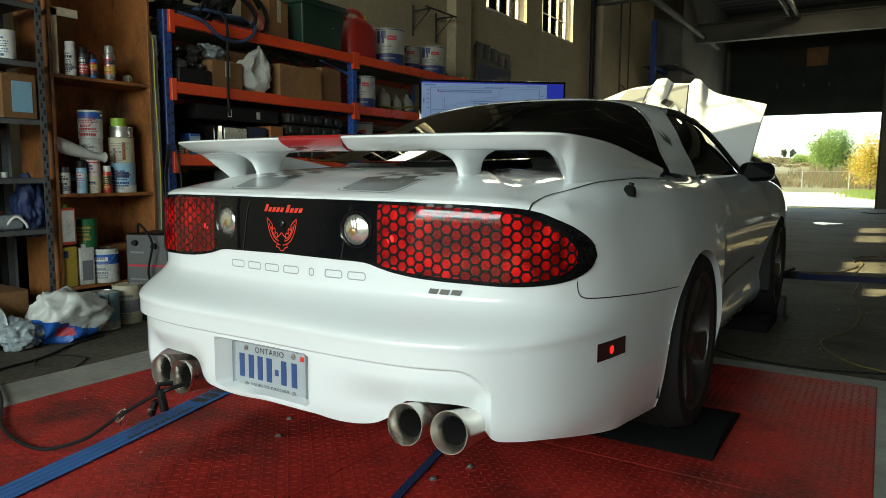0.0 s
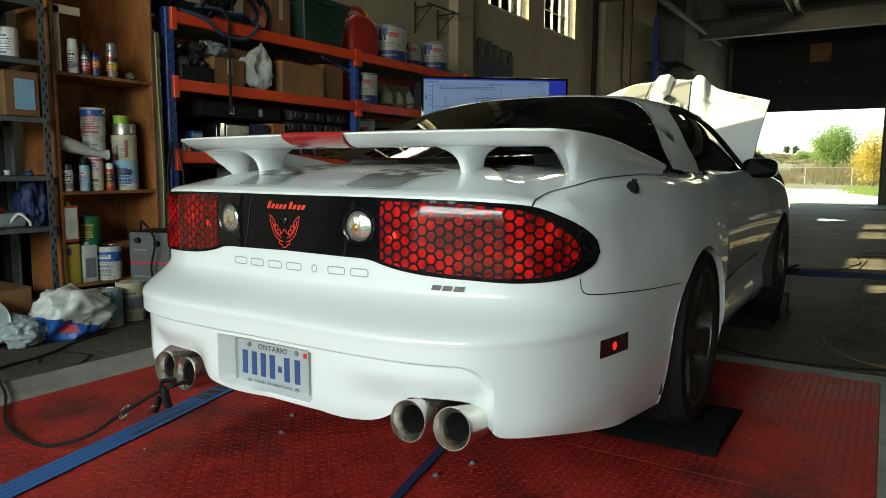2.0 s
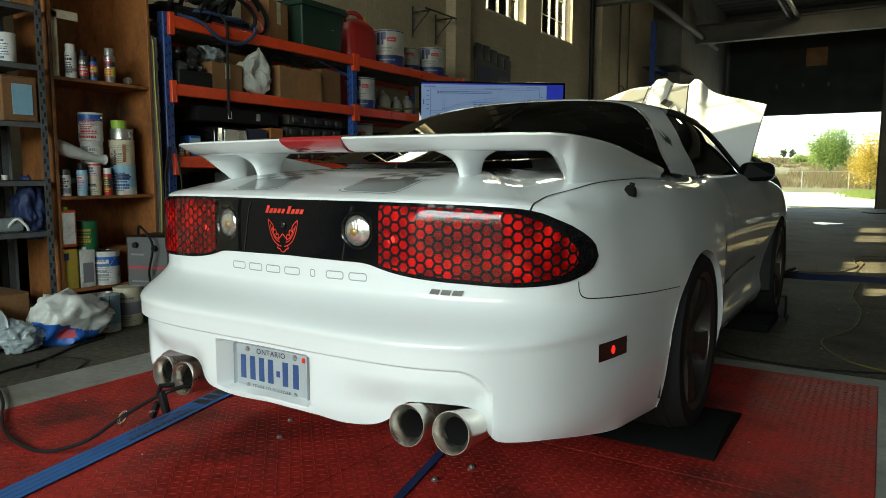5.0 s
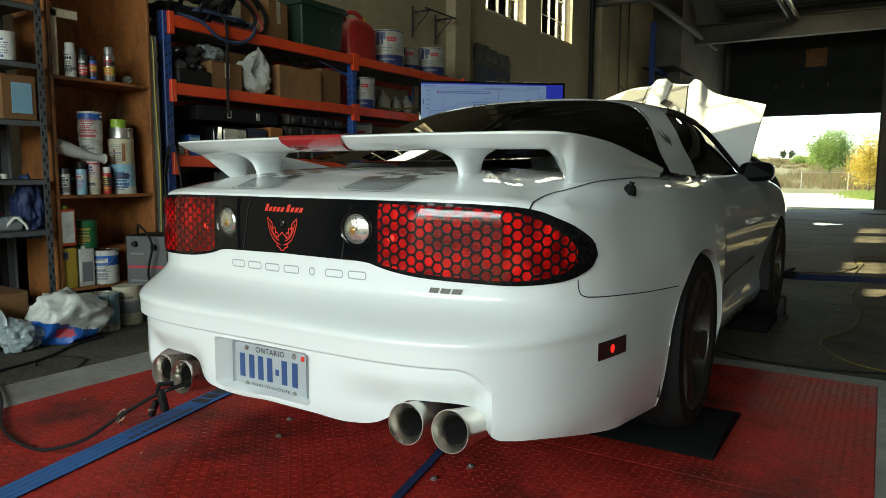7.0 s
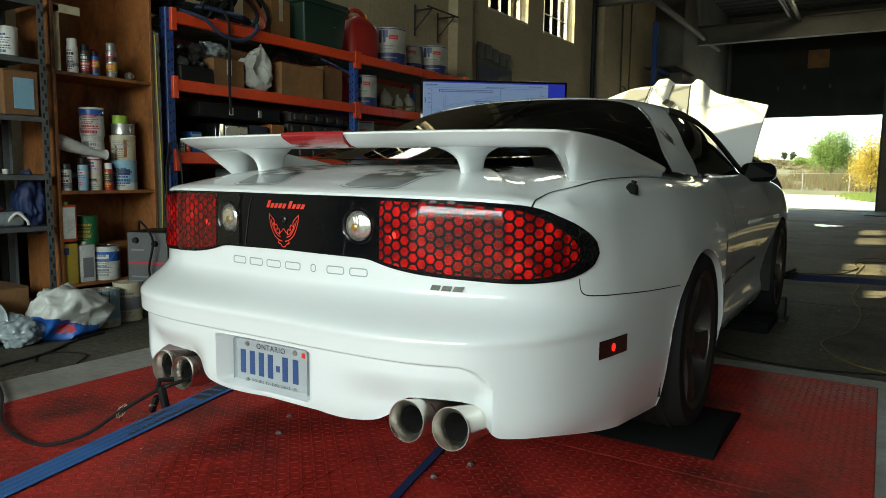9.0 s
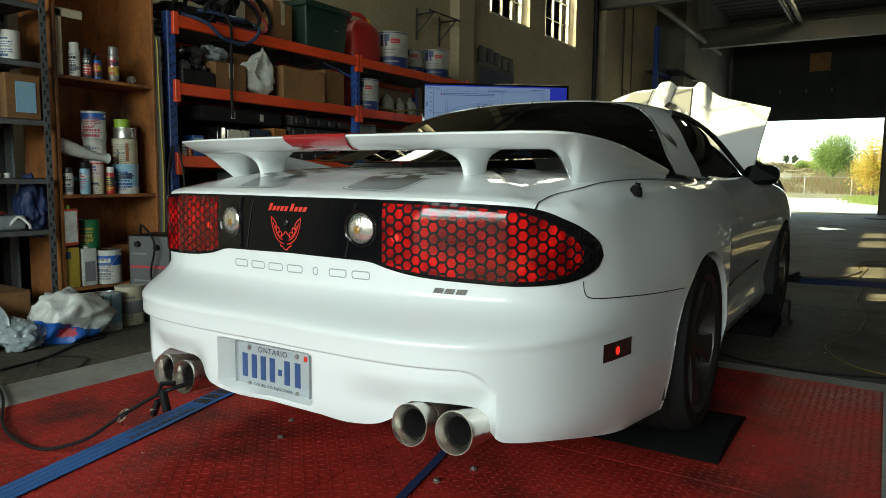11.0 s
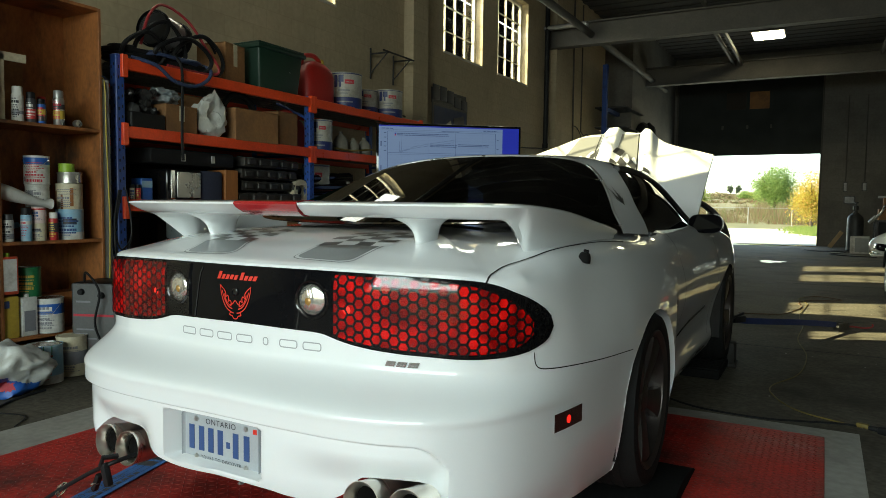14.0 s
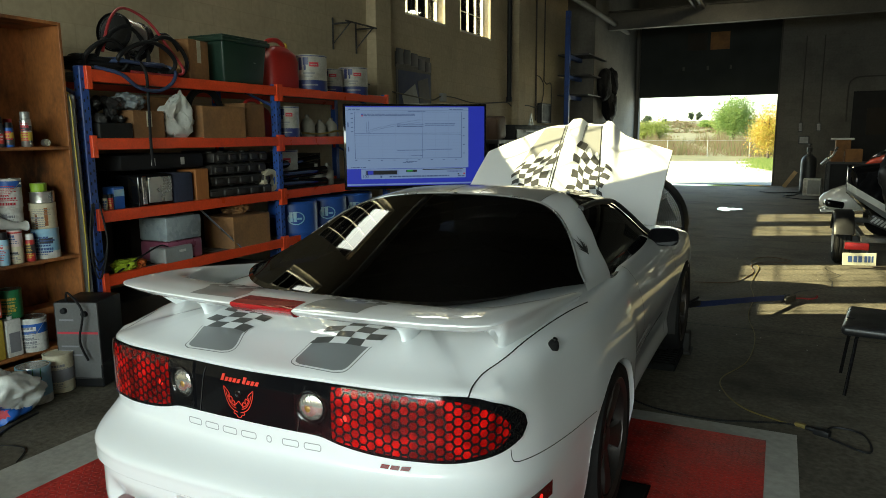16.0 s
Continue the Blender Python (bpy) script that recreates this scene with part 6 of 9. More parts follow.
def tin(name, label, at, r, h, body, bands=(), lid="tin", bail=False, marks=(), face=-50, drips=None):
    """A metal paint tin or pail. bands: (z0, z1, material) of wrapped label; marks: (a0, a1, z0, z1, material) patches round face degrees."""
    t = thing(name, label, "paint can" if "tin" in name else "pail", at)
    b = bmesh.new()
    lathe(b, [(0, 0), (r * .97, 0), (r * 1.01, .004), (r, .010), (r, h - .012), (r * 1.02, h - .006), (r * 1.02, h), (r * .95, h + .001)], 28)
    part("can_body", b, M[body], t)
    l = bmesh.new()
    lathe(l, [(r * .95, h), (r * .94, h - .006), (r * .82, h - .006), (r * .80, h - .001), (0, h - .001)], 28)
    part("lid", l, M[lid], t)
    for z0, z1, m in bands:
        bb = bmesh.new()
        lathe(bb, [(r * 1.0, z0), (r * 1.006 + .0006, z0), (r * 1.006 + .0006, z1), (r * 1.0, z1)], 28)
        part("label_band", bb, M[m], t)
    f0 = radians(face)
    for a0, a1, z0, z1, m in marks:
        part("label_mark", arc_band(r * 1.008 + .0012, z0, z1, f0 + radians(a0), f0 + radians(a1), 6), M[m], t, "", 60)
    if name != "pail" and body != "tin" and h > .09:
        print_rows(t, r * 1.012 + .0016, h * .08, h * .80, face + 4, body in DARK_CANS)
    if drips:
        for k, (a, z0) in enumerate(drips):
            d = bmesh.new()
            tube(d, [(math.cos(f0 + radians(a)) * r * 1.01, math.sin(f0 + radians(a)) * r * 1.01, h - q * (h - z0)) for q in (0, .5, 1)], [.003, .0028, .004], 6)
            part("paint_drip", d, M["can_green"], t, "dark green paint drip")
    if bail:
        w = bmesh.new()
        tube(w, [(r * 1.02 * math.cos(f0 + q), r * 1.02 * math.sin(f0 + q), h - .03 - .45 * h * math.sin((q + 1.4) / 2.8 * math.pi) ** 2) for q in (-1.4 + 2.8 * k / 14 for k in range(15))], .0018, 5)
        part("bail", w, M["tin"], t, "thin wire handle")
        for q in (-1.4, 1.4):
            e = bmesh.new()
            lathe(e, [(.009, 0), (.008, .006), (0, .007)], 10, Matrix.Translation((r * math.cos(f0 + q), r * math.sin(f0 + q), h - .03)) @ pose(0, 0, 0, 0, 90, math.degrees(f0 + q)))
            part("ear", e, M["tin"], t)
    return t


def spray(label, at, r, h, body, cap, bands=(), face=-50):
    t = thing("spray_can", label, "spray can", at, group="spray cans")
    b = bmesh.new()
    lathe(b, [(0, 0), (r * .92, 0), (r, .004), (r, h * .74), (r * .93, h * .785), (r * .6, h * .80)], 20)
    part("can_body", b, M[body], t)
    c = bmesh.new()
    lathe(c, [(r * .86, h * .785), (r * .86, h * .97), (r * .8, h), (0, h)], 18)
    part("cap", c, M[cap], t)
    for z0, z1, m in bands:
        bb = bmesh.new()
        lathe(bb, [(r, z0 * h), (r * 1.012 + .0005, z0 * h), (r * 1.012 + .0005, z1 * h), (r, z1 * h)], 20)
        part("label_band", bb, M[m], t)
    print_rows(t, r * 1.02 + .0012, h * .08, h * .70, face, body in DARK_CANS)
    return t


def carton(label, at, w, d, h, rz=0, tape=True, open_top=False, group="cartons", mat="card"):
    """A cardboard box, w along y, d along x, base middle at the given place."""
    t = thing("cardboard_box", label, "box", at, rz, group)
    b = bmesh.new()
    box(b, -d / 2, d / 2, -w / 2, w / 2, 0, h, .006, 2)
    part("box_body", b, M[mat], t, "", 0)
    if tape:
        part("tape", bx(-d / 2 - .001, d / 2 + .0015, -.025, .025, h * .45, h + .0015), M["can_cream"], t, "worn packing tape", 0)
    for s in (-1, 1):
        f = bmesh.new()
        z = .0 if not open_top else .06
        box(f, -d / 2, d / 2, s * .002 if not open_top else s * w / 2, s * (w / 2 - .001) if not open_top else s * (w / 2 + .05), h + .001, h + .005)
        if s < 0:
            bmesh.ops.recalc_face_normals(f, faces=f.faces[:])
        part("flap", f, M[mat], t, "", 0)
    return t


# ---- slotted-angle shelf unit ----
ss = thing("metal_shelf", "grey slotted-angle steel shelf unit with parts and jars", "shelf unit", (0, 0, 0))
SX0, SX1, SY0, SY1 = -3.35, -2.86, -.15, .87
for x in (SX0, SX1):
    for y in (SY0, SY1):
        b = bmesh.new()
        sy = -1 if y > 0 else 1
        sx = 1 if x < -3 else -1
        box(b, x, x + sx * .003 if sx > 0 else x + .003, min(y, y + sy * .04), max(y, y + sy * .04), 0, 2.5)
        box(b, min(x, x + sx * .04), max(x, x + sx * .04), y - .0015, y + .0015, 0, 2.5)
        part("angle_post", b, M["slot_steel"], ss, "", 0)
slot = bmesh.new()
box(slot, -.001, .001, -.005, .005, -.014, .014)
slot_me = link_mesh("slot", slot, M["gap"], ss, "", 0)
slot_me.matrix_basis = pose(SX1 + .0042, SY1 - .02, .2)
for k in range(1, 56):
    share("slot", slot_me.data, ss, pose(SX1 + .0042, SY1 - .02 + (.008 if k % 2 else -.008), .2 + k * .04))
for z in (.16, .655, .965, 1.315, 1.655, 1.995, 2.3):
    b = bmesh.new()
    box(b, SX0, SX1, SY0, SY1, z - .004, z)
    box(b, SX1 - .003, SX1, SY0, SY1, z - .034, z)
    box(b, SX0, SX0 + .003, SY0, SY1, z - .034, z)
    part("shelf", b, M["slot_steel"], ss, "", 0)
for y in (.64, .42):
    b = bmesh.new()
    box(b, -3.3, -3.296, y - .06, y + .06, .16, .655)
    part("back_angle", b, M["slot_steel"], ss, "", 0)

# dark sheet added behind the steel shelf, in place of the shade at its back
cs = bmesh.new()
prof = [(SX0 - .035 + .012 * (k % 2), SY0 - .1 + k * .035) for k in range(33)]
cols_ = [[cs.verts.new((x + d, y, z)) for z in (0, 2.38)] for d in (0, -.006) for x, y in prof]
for o in (0, 33):
    for k in range(32):
        q = (cols_[o + k][0], cols_[o + k + 1][0], cols_[o + k + 1][1], cols_[o + k][1])
        cs.faces.new(q if o == 0 else q[::-1])
solid("shelf_shade_sheet", cs, M["sheet_dark"], "dark corrugated sheet added to shade the back of the steel shelf", "metal sheet", smooth=0)


# things on it
def jar(at, r, h, label):
    t = thing("jar", label, "jar", at)
    b = bmesh.new()
    lathe(b, [(0, 0), (r, 0), (r, h * .8), (r * .8, h * .88)], 20)
    part("jar_body", b, M["plastic_clear"], t)
    l = bmesh.new()
    lathe(l, [(r * .84, h * .86), (r * .84, h), (0, h)], 18)
    part("lid", l, M["white_plastic"], t)


M["plastic_clear"] = surf("cloudy_plastic", (0.27, 0.31, 0.33), 0.3, 0, 30, 8, 0.2, 0.2, coat=0.4)
M["plastic_pink"] = surf("pink_fluid_plastic", (0.24, 0.072, 0.12), 0.35, 0, 30, 8, 0.1, 0.05)
M["cloth_blue"] = surf("blue_cloth", (0.03, 0.036, 0.066), 0.9, 0, 60, 6, 0.25, 0.3)
M["cast"] = surf("cast_aluminium", (0.06, 0.058, 0.055), 0.5, 0.6, 50, 6, 0.25, 0.3, dirt=(0.07, 0.06, 0.05), dirt_amt=0.6)
M["lime"] = surf("lime_cloth", (0.32, 0.42, 0.02), 0.8, 0, 40, 6, 0.2, 0.3)
M["orange_cloth"] = surf("orange_cloth", (0.5, 0.12, 0.02), 0.8, 0, 40, 6, 0.2, 0.3)


def lump(bm, c, r, seed, amp=.35, sub=3, squash=(1, 1, 1), m=None):
    """A crumpled ball."""
    r0 = bmesh.ops.create_icosphere(bm, subdivisions=sub, radius=1.0)
    off = Vector((seed * 7.3, seed * 3.1, seed * 1.7))
    for v in r0["verts"]:
        d = v.co.normalized()
        k = 1 + amp * (noise.noise(d * 1.6 + off) + .6 * noise.noise(d * 4.1 + off) + .3 * abs(noise.noise(d * 9 + off)))
        v.co = Vector((c[0] + d.x * r * k * squash[0], c[1] + d.y * r * k * squash[1], c[2] + d.z * r * k * squash[2]))
    return r0["verts"]


def crumpled(name, label, cat, at, r, mat, seed, squash=(1, 1, 1), sub=5, amp=.35, smooth=80):
    b = bmesh.new()
    lump(b, (0, 0, 0), r, seed, amp, sub, squash)
    lo = min(v.co.z for v in b.verts)
    for v in b.verts:
        v.co.z = max(v.co.z, lo * .82)
    lo *= .82
    bmesh.ops.translate(b, verts=b.verts[:], vec=(0, 0, -lo))
    return solid(name, b, mat, label, cat, at=at, smooth=smooth)


crumpled("plastic_bag", "clear plastic bag of pale blue bottles on a steel shelf", "bag", (-3.02, .47, 1.655), .15, M["plastic_clear"], 3, (.9, 1.0, 1.05))
tin("film_tin", "short white roll of film on the steel shelf", (-2.95, .70, 1.655), .055, .17, "white_plastic", lid="white_plastic")
jar((-2.97, .50, 1.315), .055, .24, "tall pale plastic bottle on the steel shelf")
carton("brown carton with a blue and white label on the steel shelf", (-3.0, .74, 1.315), .2, .2, .26, 0, False)
part("label", bx(-.0035, .0, -.045, .07, .04, .22), M["can_lightblue"], bpy.data.objects["cardboard_box"], "pale blue product label", 0).matrix_basis = pose(.105, 0, 0)
crumpled("rag", "dull yellow rag on the steel shelf", "rag", (-2.98, .5, .965), .05, M["can_cream"], 8, (1.2, 1.6, .5))
for k, y in enumerate((.35, .43, .60, .66)):
    tin("small_tin", "tiny metal pot on the steel shelf", (-2.97, y, .965), .018, .03, ("tin", "can_lime", "can_cream", "can_white")[k])
b = bmesh.new()
box(b, -.13, .13, -.17, .17, 0, .09, .02, 3)
solid("parts_bin", b, M["plastic_clear"], "clear plastic bin of small parts on the steel shelf", "bin", at=(-3.02, .55, .655))
for k, (y, rz) in enumerate(((.42, 30), (.66, -35))):
    b = bmesh.new()
    tube(b, smooth_line([(0, -.06, 0), (0, 0, .07), (0, .05, .03), (0, .06, .0)], 5), .008, 6)
    solid("hose_piece", b, M["white_plastic"], "short white hose piece in a parts bin", "hose", at=(-2.87, y, .665), rz=rz)
b = bmesh.new()
lump(b, (0, 0, 0), .05, 12, .3, 3, (1, 2.2, .5))
solid("red_rag", b, M["red_plastic"], "folded red rag in a parts bin", "rag", at=(-2.92, .5, .76))
crumpled("blue_bag", "dark blue plastic bag hanging at the shelf post", "bag", (-3.0, .80, .60), .15, M["blue_dark"], 5, (.7, .55, 1.3))
carton("small cream box with a yellow top on the steel shelf", (-2.98, .66, 1.995), .14, .12, .05, 0, False, mat="can_cream")

# ---- brown plywood bookcase ----
bc = thing("bookcase", "brown plywood bookcase crowded with paint cans", "bookcase", (0, 0, 0))
KX0, KX1, KY0, KY1 = -3.28, -2.89, .925, 1.625
for y in (KY0, KY1 - .02):
    part("side_panel", bx(KX0, KX1, y, y + .02, 0, 2.42, .002, 1), M["wood"], bc, "", 0)
part("back_panel", bx(KX0 - .012, KX0, KY0, KY1, 0, 2.42), M["wood"], bc, "", 0)
for z in (.24, .84, 1.585, 2.40):
    part("shelf", bx(KX0, KX1, KY0 + .02, KY1 - .02, z, z + .022, .002, 1), M["wood"], bc, "", 0)
part("kick_board", bx(KX1 - .03, KX1 - .01, KY0 + .02, KY1 - .02, 0, .2), M["wood"], bc, "", 0)
Z1, Z2, Z3 = 1.607, .862, .262
# upper shelf
b = bmesh.new()
box(b, -.012, .0, 0, .30, 0, .42)
solid("brown_board", b, M["card"], "brown card leaning inside the bookcase", "board", at=(-3.2, .97, Z1), smooth=0)
for y0, y1, z0, z1 in ((.955, .995, 0, .40), (.955, 1.13, .36, .41)):
    solid("white_strip", bx(0, .012, y0, y1, z0, z1), M["can_cream"], "cream strip of wood inside the bookcase", "wood strip", at=(-2.93, 0, Z1), smooth=0)
spray("white and grey spray can with a white cap", (-2.945, 1.085, Z1), .034, .215, "can_white", "white_plastic", ((.2, .3, "ink_grey"),))
spray("dark red spray can with a black cap", (-2.94, 1.165, Z1), .030, .19, "can_dark", "black_plastic", ((.12, .45, "can_red"), (.45, .66, "can_dark")))
spray("colourful spray can with a black cap", (-2.93, 1.225, Z1), .026, .155, "can_blue", "black_plastic", ((.1, .35, "can_dark"), (.36, .6, "can_yellow")))
spray("dark spray can with a red cap", (-3.0, 1.27, Z1), .028, .18, "can_dark", "red_plastic", ((.2, .5, "ink_grey"),))
spray("silver and yellow spray can with a grey cap", (-2.93, 1.34, Z1), .034, .225, "tin", "motor_grey", ((.18, .42, "can_yellow"), (.46, .6, "can_dark")))
b = bmesh.new()
lathe(b, [(0, -.02), (.022, -.02), (.026, 0), (.022, .02), (0, .02)], 14, pose(0, 0, .026, 0, 90, 0))
solid("metal_puck", b, M["tin"], "small round metal puck on the shelf", "puck", at=(-2.92, 1.46, Z1))
# middle shelf, stacked
spray("white spray can without a cap", (-2.93, 1.0, Z2), .032, .17, "can_white", "can_dark", ((.1, .3, "ink_grey"),))
spray("pale blue spray can with a black cap", (-2.935, 1.115, Z2), .032, .21, "can_lightblue", "black_plastic", ((.5, .6, "can_white"),))
tin("cream_tin", "small cream tin with dark print, in a stack", (-2.95, 1.205, Z2), .042, .11, "can_cream", ((.02, .09, "can_cream"),), marks=((-40, 30, .06, .075, "ink"),))
tin("pink_tin", "small pale pink tin stacked on another", (-2.95, 1.205, Z2 + .111), .042, .105, "can_pink", ((.085, .095, "can_red"),))
spray("dark red spray can with a white cap", (-2.935, 1.29, Z2), .029, .18, "can_red", "white_plastic", ((.3, .62, "can_dark"),))
tin("blue_tin", "pale blue and white square-shouldered tin with a dark smear", (-2.985, 1.435, Z2), .085, .20, "can_lightblue", ((.0, .05, "can_white"),), marks=((-10, 45, .10, .14, "ink"), (-50, -25, .14, .18, "can_blue")))
tin("dripped_tin", "cream tin streaked with brown drips, stacked on a blue tin", (-2.985, 1.435, Z2 + .201), .082, .17, "can_cream", (), "can_cream", marks=((-60, -45, .0, .12, "wood"), (-20, -10, .0, .1, "wood"), (20, 34, .02, .14, "wood")))
tin("tape_roll", "silver roll of tape on a stacked tin", (-2.985, 1.44, Z2 + .372), .075, .075, "tin")
tin("lime_tin", "small lime green tub with a pale lid", (-2.985, 1.42, Z2 + .448), .05, .055, "can_lime", lid="can_cream")
tin("white_tin", "small white tin under a larger one", (-3.02, 1.24, Z2 + .217), .07, .14, "can_white", ((.02, .10, "can_white"),), marks=((-30, 0, .06, .10, "ink_grey"),))
tin("white_pail_tin", "white paint tin with a blue band and a wire handle", (-3.02, 1.24, Z2 + .358), .075, .185, "can_white", ((.13, .172, "can_blue"),), bail=True, marks=((-50, -35, .02, .05, "ink_grey"),))
b = bmesh.new()
tube(b, smooth_line([(-.02, -.16, .12), (0, -.05, .075), (.02, .1, .03), (.02, .18, .02)], 6), [.035 + .012 * math.sin(k * .35) for k in range(19)], 14)
solid("plastic_sleeve", b, M["bag"], "clear white plastic sleeve lying over the cans", "sleeve", at=(-2.96, 1.10, Z2 + .215))
for k, (y, z) in enumerate(((.99, .18), (1.03, .2), (1.08, .22))):
    b = bmesh.new()
    tube(b, [(0, -.05, .0), (0, .05, .02)], .018, 8)
    solid("small_tube", b, M[("can_yellow", "can_white", "can_lightblue")[k]], "small capped tube in the bookcase", "tube", at=(-3.05, y, Z2 + .02 + .03 * k))
# lower shelf
t = thing("solvent_tin", "orange-red and white rectangular solvent tin", "tin", (-2.93, .985, Z3 + .275))
part("can_body", bx(-.035, .035, -.055, .055, 0, .235, .008, 2), M["can_orange"], t)
part("label", bx(.035, .0365, -.042, .042, .02, .22), M["can_white"], t, "white label", 0)
part("label", bx(-.03, .03, -.0565, -.055, .02, .22), M["can_white"], t, "", 0)
c = bmesh.new()
lathe(c, [(.018, 0), (.018, .022), (0, .022)], 14, pose(0, 0, .235))
part("cap", c, M["can_lime"], t)
tin("green_tin", "green paint tin with a dull metal lid", (-3.0, 1.16, Z3 + .24), .07, .19, "can_green", (), marks=((10, 40, .02, .17, "can_green"),))
t = thing("yellow_tin", "stained yellow rectangular tin", "tin", (-2.95, .995, Z3))
part("can_body", bx(-.04, .04, -.055, .05, 0, .26, .006, 2), M["can_yellow"], t)
part("label", bx(.04, .0415, -.05, -.01, .19, .235), M["plate_blue"], t, "", 0)
t = thing("white_tin_can", "white rectangular tin with a white cap", "tin", (-2.95, 1.11, Z3))
part("can_body", bx(-.04, .04, -.05, .05, 0, .245, .006, 2), M["can_white"], t)
c = bmesh.new()
lathe(c, [(.016, 0), (.016, .02), (0, .02)], 14, pose(0, 0, .245))
part("cap", c, M["white_plastic"], t)
part("label", bx(.04, .0415, -.035, .035, .03, .16), M["ink_grey"], t, "", 0)
solid("lower_crate", bx(-3.2, -3.05, .95, 1.6, Z3, Z3 + .235), M["wood"], "brown board shelf riser in the bookcase", "riser", smooth=0)
tin("pro_tin", "white paint tin with a broad blue band and wire handle", (-2.955, 1.26, Z3), .088, .225, "can_white", ((.125, .19, "can_blue"),), bail=True, marks=((-35, 30, .145, .172, "can_white"), (-40, 20, .09, .10, "ink_grey"), (-40, 0, .06, .07, "ink_grey")))
# on the floor before it
tin("dripped_pail_tin", "pale blue paint tin with dark green drips on the floor", (-2.72, 1.085, 0), .1, .235, "can_lightblue", ((0, .05, "can_white"),), marks=((-45, -20, .15, .19, "can_blue"), (-20, 30, .13, .15, "can_white")), drips=((-10, .08), (15, .05), (40, .12)))
tin("old_tin", "dull cream paint tin with a dirty lid on the floor", (-2.76, 1.285, 0), .09, .255, "can_cream", ((.08, .16, "ink_grey"),), lid="can_cream")
t = thing("battery_charger", "grey and black welding charger with a red line and cable", "charger", (-2.70, 1.47, .04), -68)
part("case", bx(-.2, .1, -.15, .15, .12, .55, .015, 2), M["black_plastic"], t)
part("front_panel", bx(.095, .103, -.148, .148, .02, .545, .01, 2), M["charger_grey"], t, "grey sloping control panel", 0)
part("panel_line", bx(.103, .105, -.14, .14, .33, .345), M["ink_red"], t, "", 0)
bars(t, (.104, 0, 0), (0, 1, 0), (0, 0, 1), [(-.12, -.02, .42, .012), (-.12, .0, .24, .01), (-.12, -.04, .21, .01), (-.12, .02, .18, .01)], M["ink_grey"])
for y, z in ((-.08, .49), (.06, .47)):
    k = bmesh.new()
    lathe(k, [(.022, 0), (.018, .02), (0, .02)], 14, Matrix.Translation((.104, y, z)) @ pose(0, 0, 0, 0, 90, 0))
    part("knob", k, M["black_plastic"], t)
w = bmesh.new()
tube(w, smooth_line([(.1, -.06, .56), (.14, -.02, .62), (.16, .08, .5), (.15, .04, .3), (.14, .08, .16)], 8), .008, 6)
part("cable", w, M["hose"], t, "looped black cable")
part("base", bx(-.205, .102, -.152, .152, -.04, .122, .008, 1), M["black_plastic"], t, "black vented lower case", 0)
t = thing("plastic_sack", "slack white plastic sack with a blue printed side on the floor", "sack", (-2.62, .82, 0))
sk = bmesh.new()
bmesh.ops.create_icosphere(sk, subdivisions=5, radius=1.0)
for v in sk.verts:
    d = v.co.normalized()
    # broad creased panels: ridged noise over a flattened, tipped body
    k = 1 - .42 * abs(noise.noise(d * 1.5 + Vector((3.1, 8.2, 1.4)))) - .13 * abs(noise.noise(d * 3.0 + Vector((7.7, 2.2, 5.1)))) + .02 * noise.noise(d * 6)
    x, y, z = .20 * d.x * k, .265 * d.y * k, .175 * d.z * k
    z = .13 + z * (1.15 - 1.5 * (y + .05)) + .05 * (.2 - abs(y)) * (d.z > 0)
    v.co = Vector((x + .04 * d.z, y, max(z, .002)))
pr_ = {"blue_print": [], "orange_print": []}
for f in sk.faces:
    c = f.calc_center_median()
    q = noise.noise(c * 16) * .02
    if c.x > .02 and c.z < .125 - .30 * (c.y + .12) + q and c.y < .10:
        pr_["orange_print" if -.14 < c.y < -.05 and .045 < c.z < .095 + q else "blue_print"].append([p.co + p.normal * .0012 for p in f.verts])
part("sack_body", sk, M["bag"], t, "", 75)
for name, faces in pr_.items():
    b = bmesh.new()
    for f in faces:
        b.faces.new([b.verts.new(p) for p in f])
    bmesh.ops.remove_doubles(b, verts=b.verts[:], dist=.0002)
    part(name, b, M["can_blue" if name == "blue_print" else "ink_red"], t, "blue printed panel of the sack" if name == "blue_print" else "red patch in the print", 75)
crumpled("clear_bag", "crumpled clear plastic bag on the floor beside a sack", "bag", (-2.62, .52, 0), .11, M["plastic_clear"], 31, (1, 1, .8))
carton("brown carton under the steel shelf", (-3.0, .42, 0), .5, .42, .3, 0, False)
t = thing("grinder_disc", "round grey drum lid with a yellow centre leaning on a box", "lid", (-2.70, .34, .0))
b = bmesh.new()
lathe(b, [(0, .012), (.12, .012), (.145, .018), (.15, .0), (.145, -.012), (0, -.012)], 32, Matrix.Translation((0, 0, .15)) @ pose(0, 0, 0, 0, 78, -25))
part("lid_rim", b, M["plastic_clear"], t)
b = bmesh.new()
lathe(b, [(0, .016), (.07, .016), (.075, .012)], 24, Matrix.Translation((0, 0, .15)) @ pose(0, 0, 0, 0, 78, -25))
part("lid_centre", b, M["can_yellow"], t, "yellow centre disc")
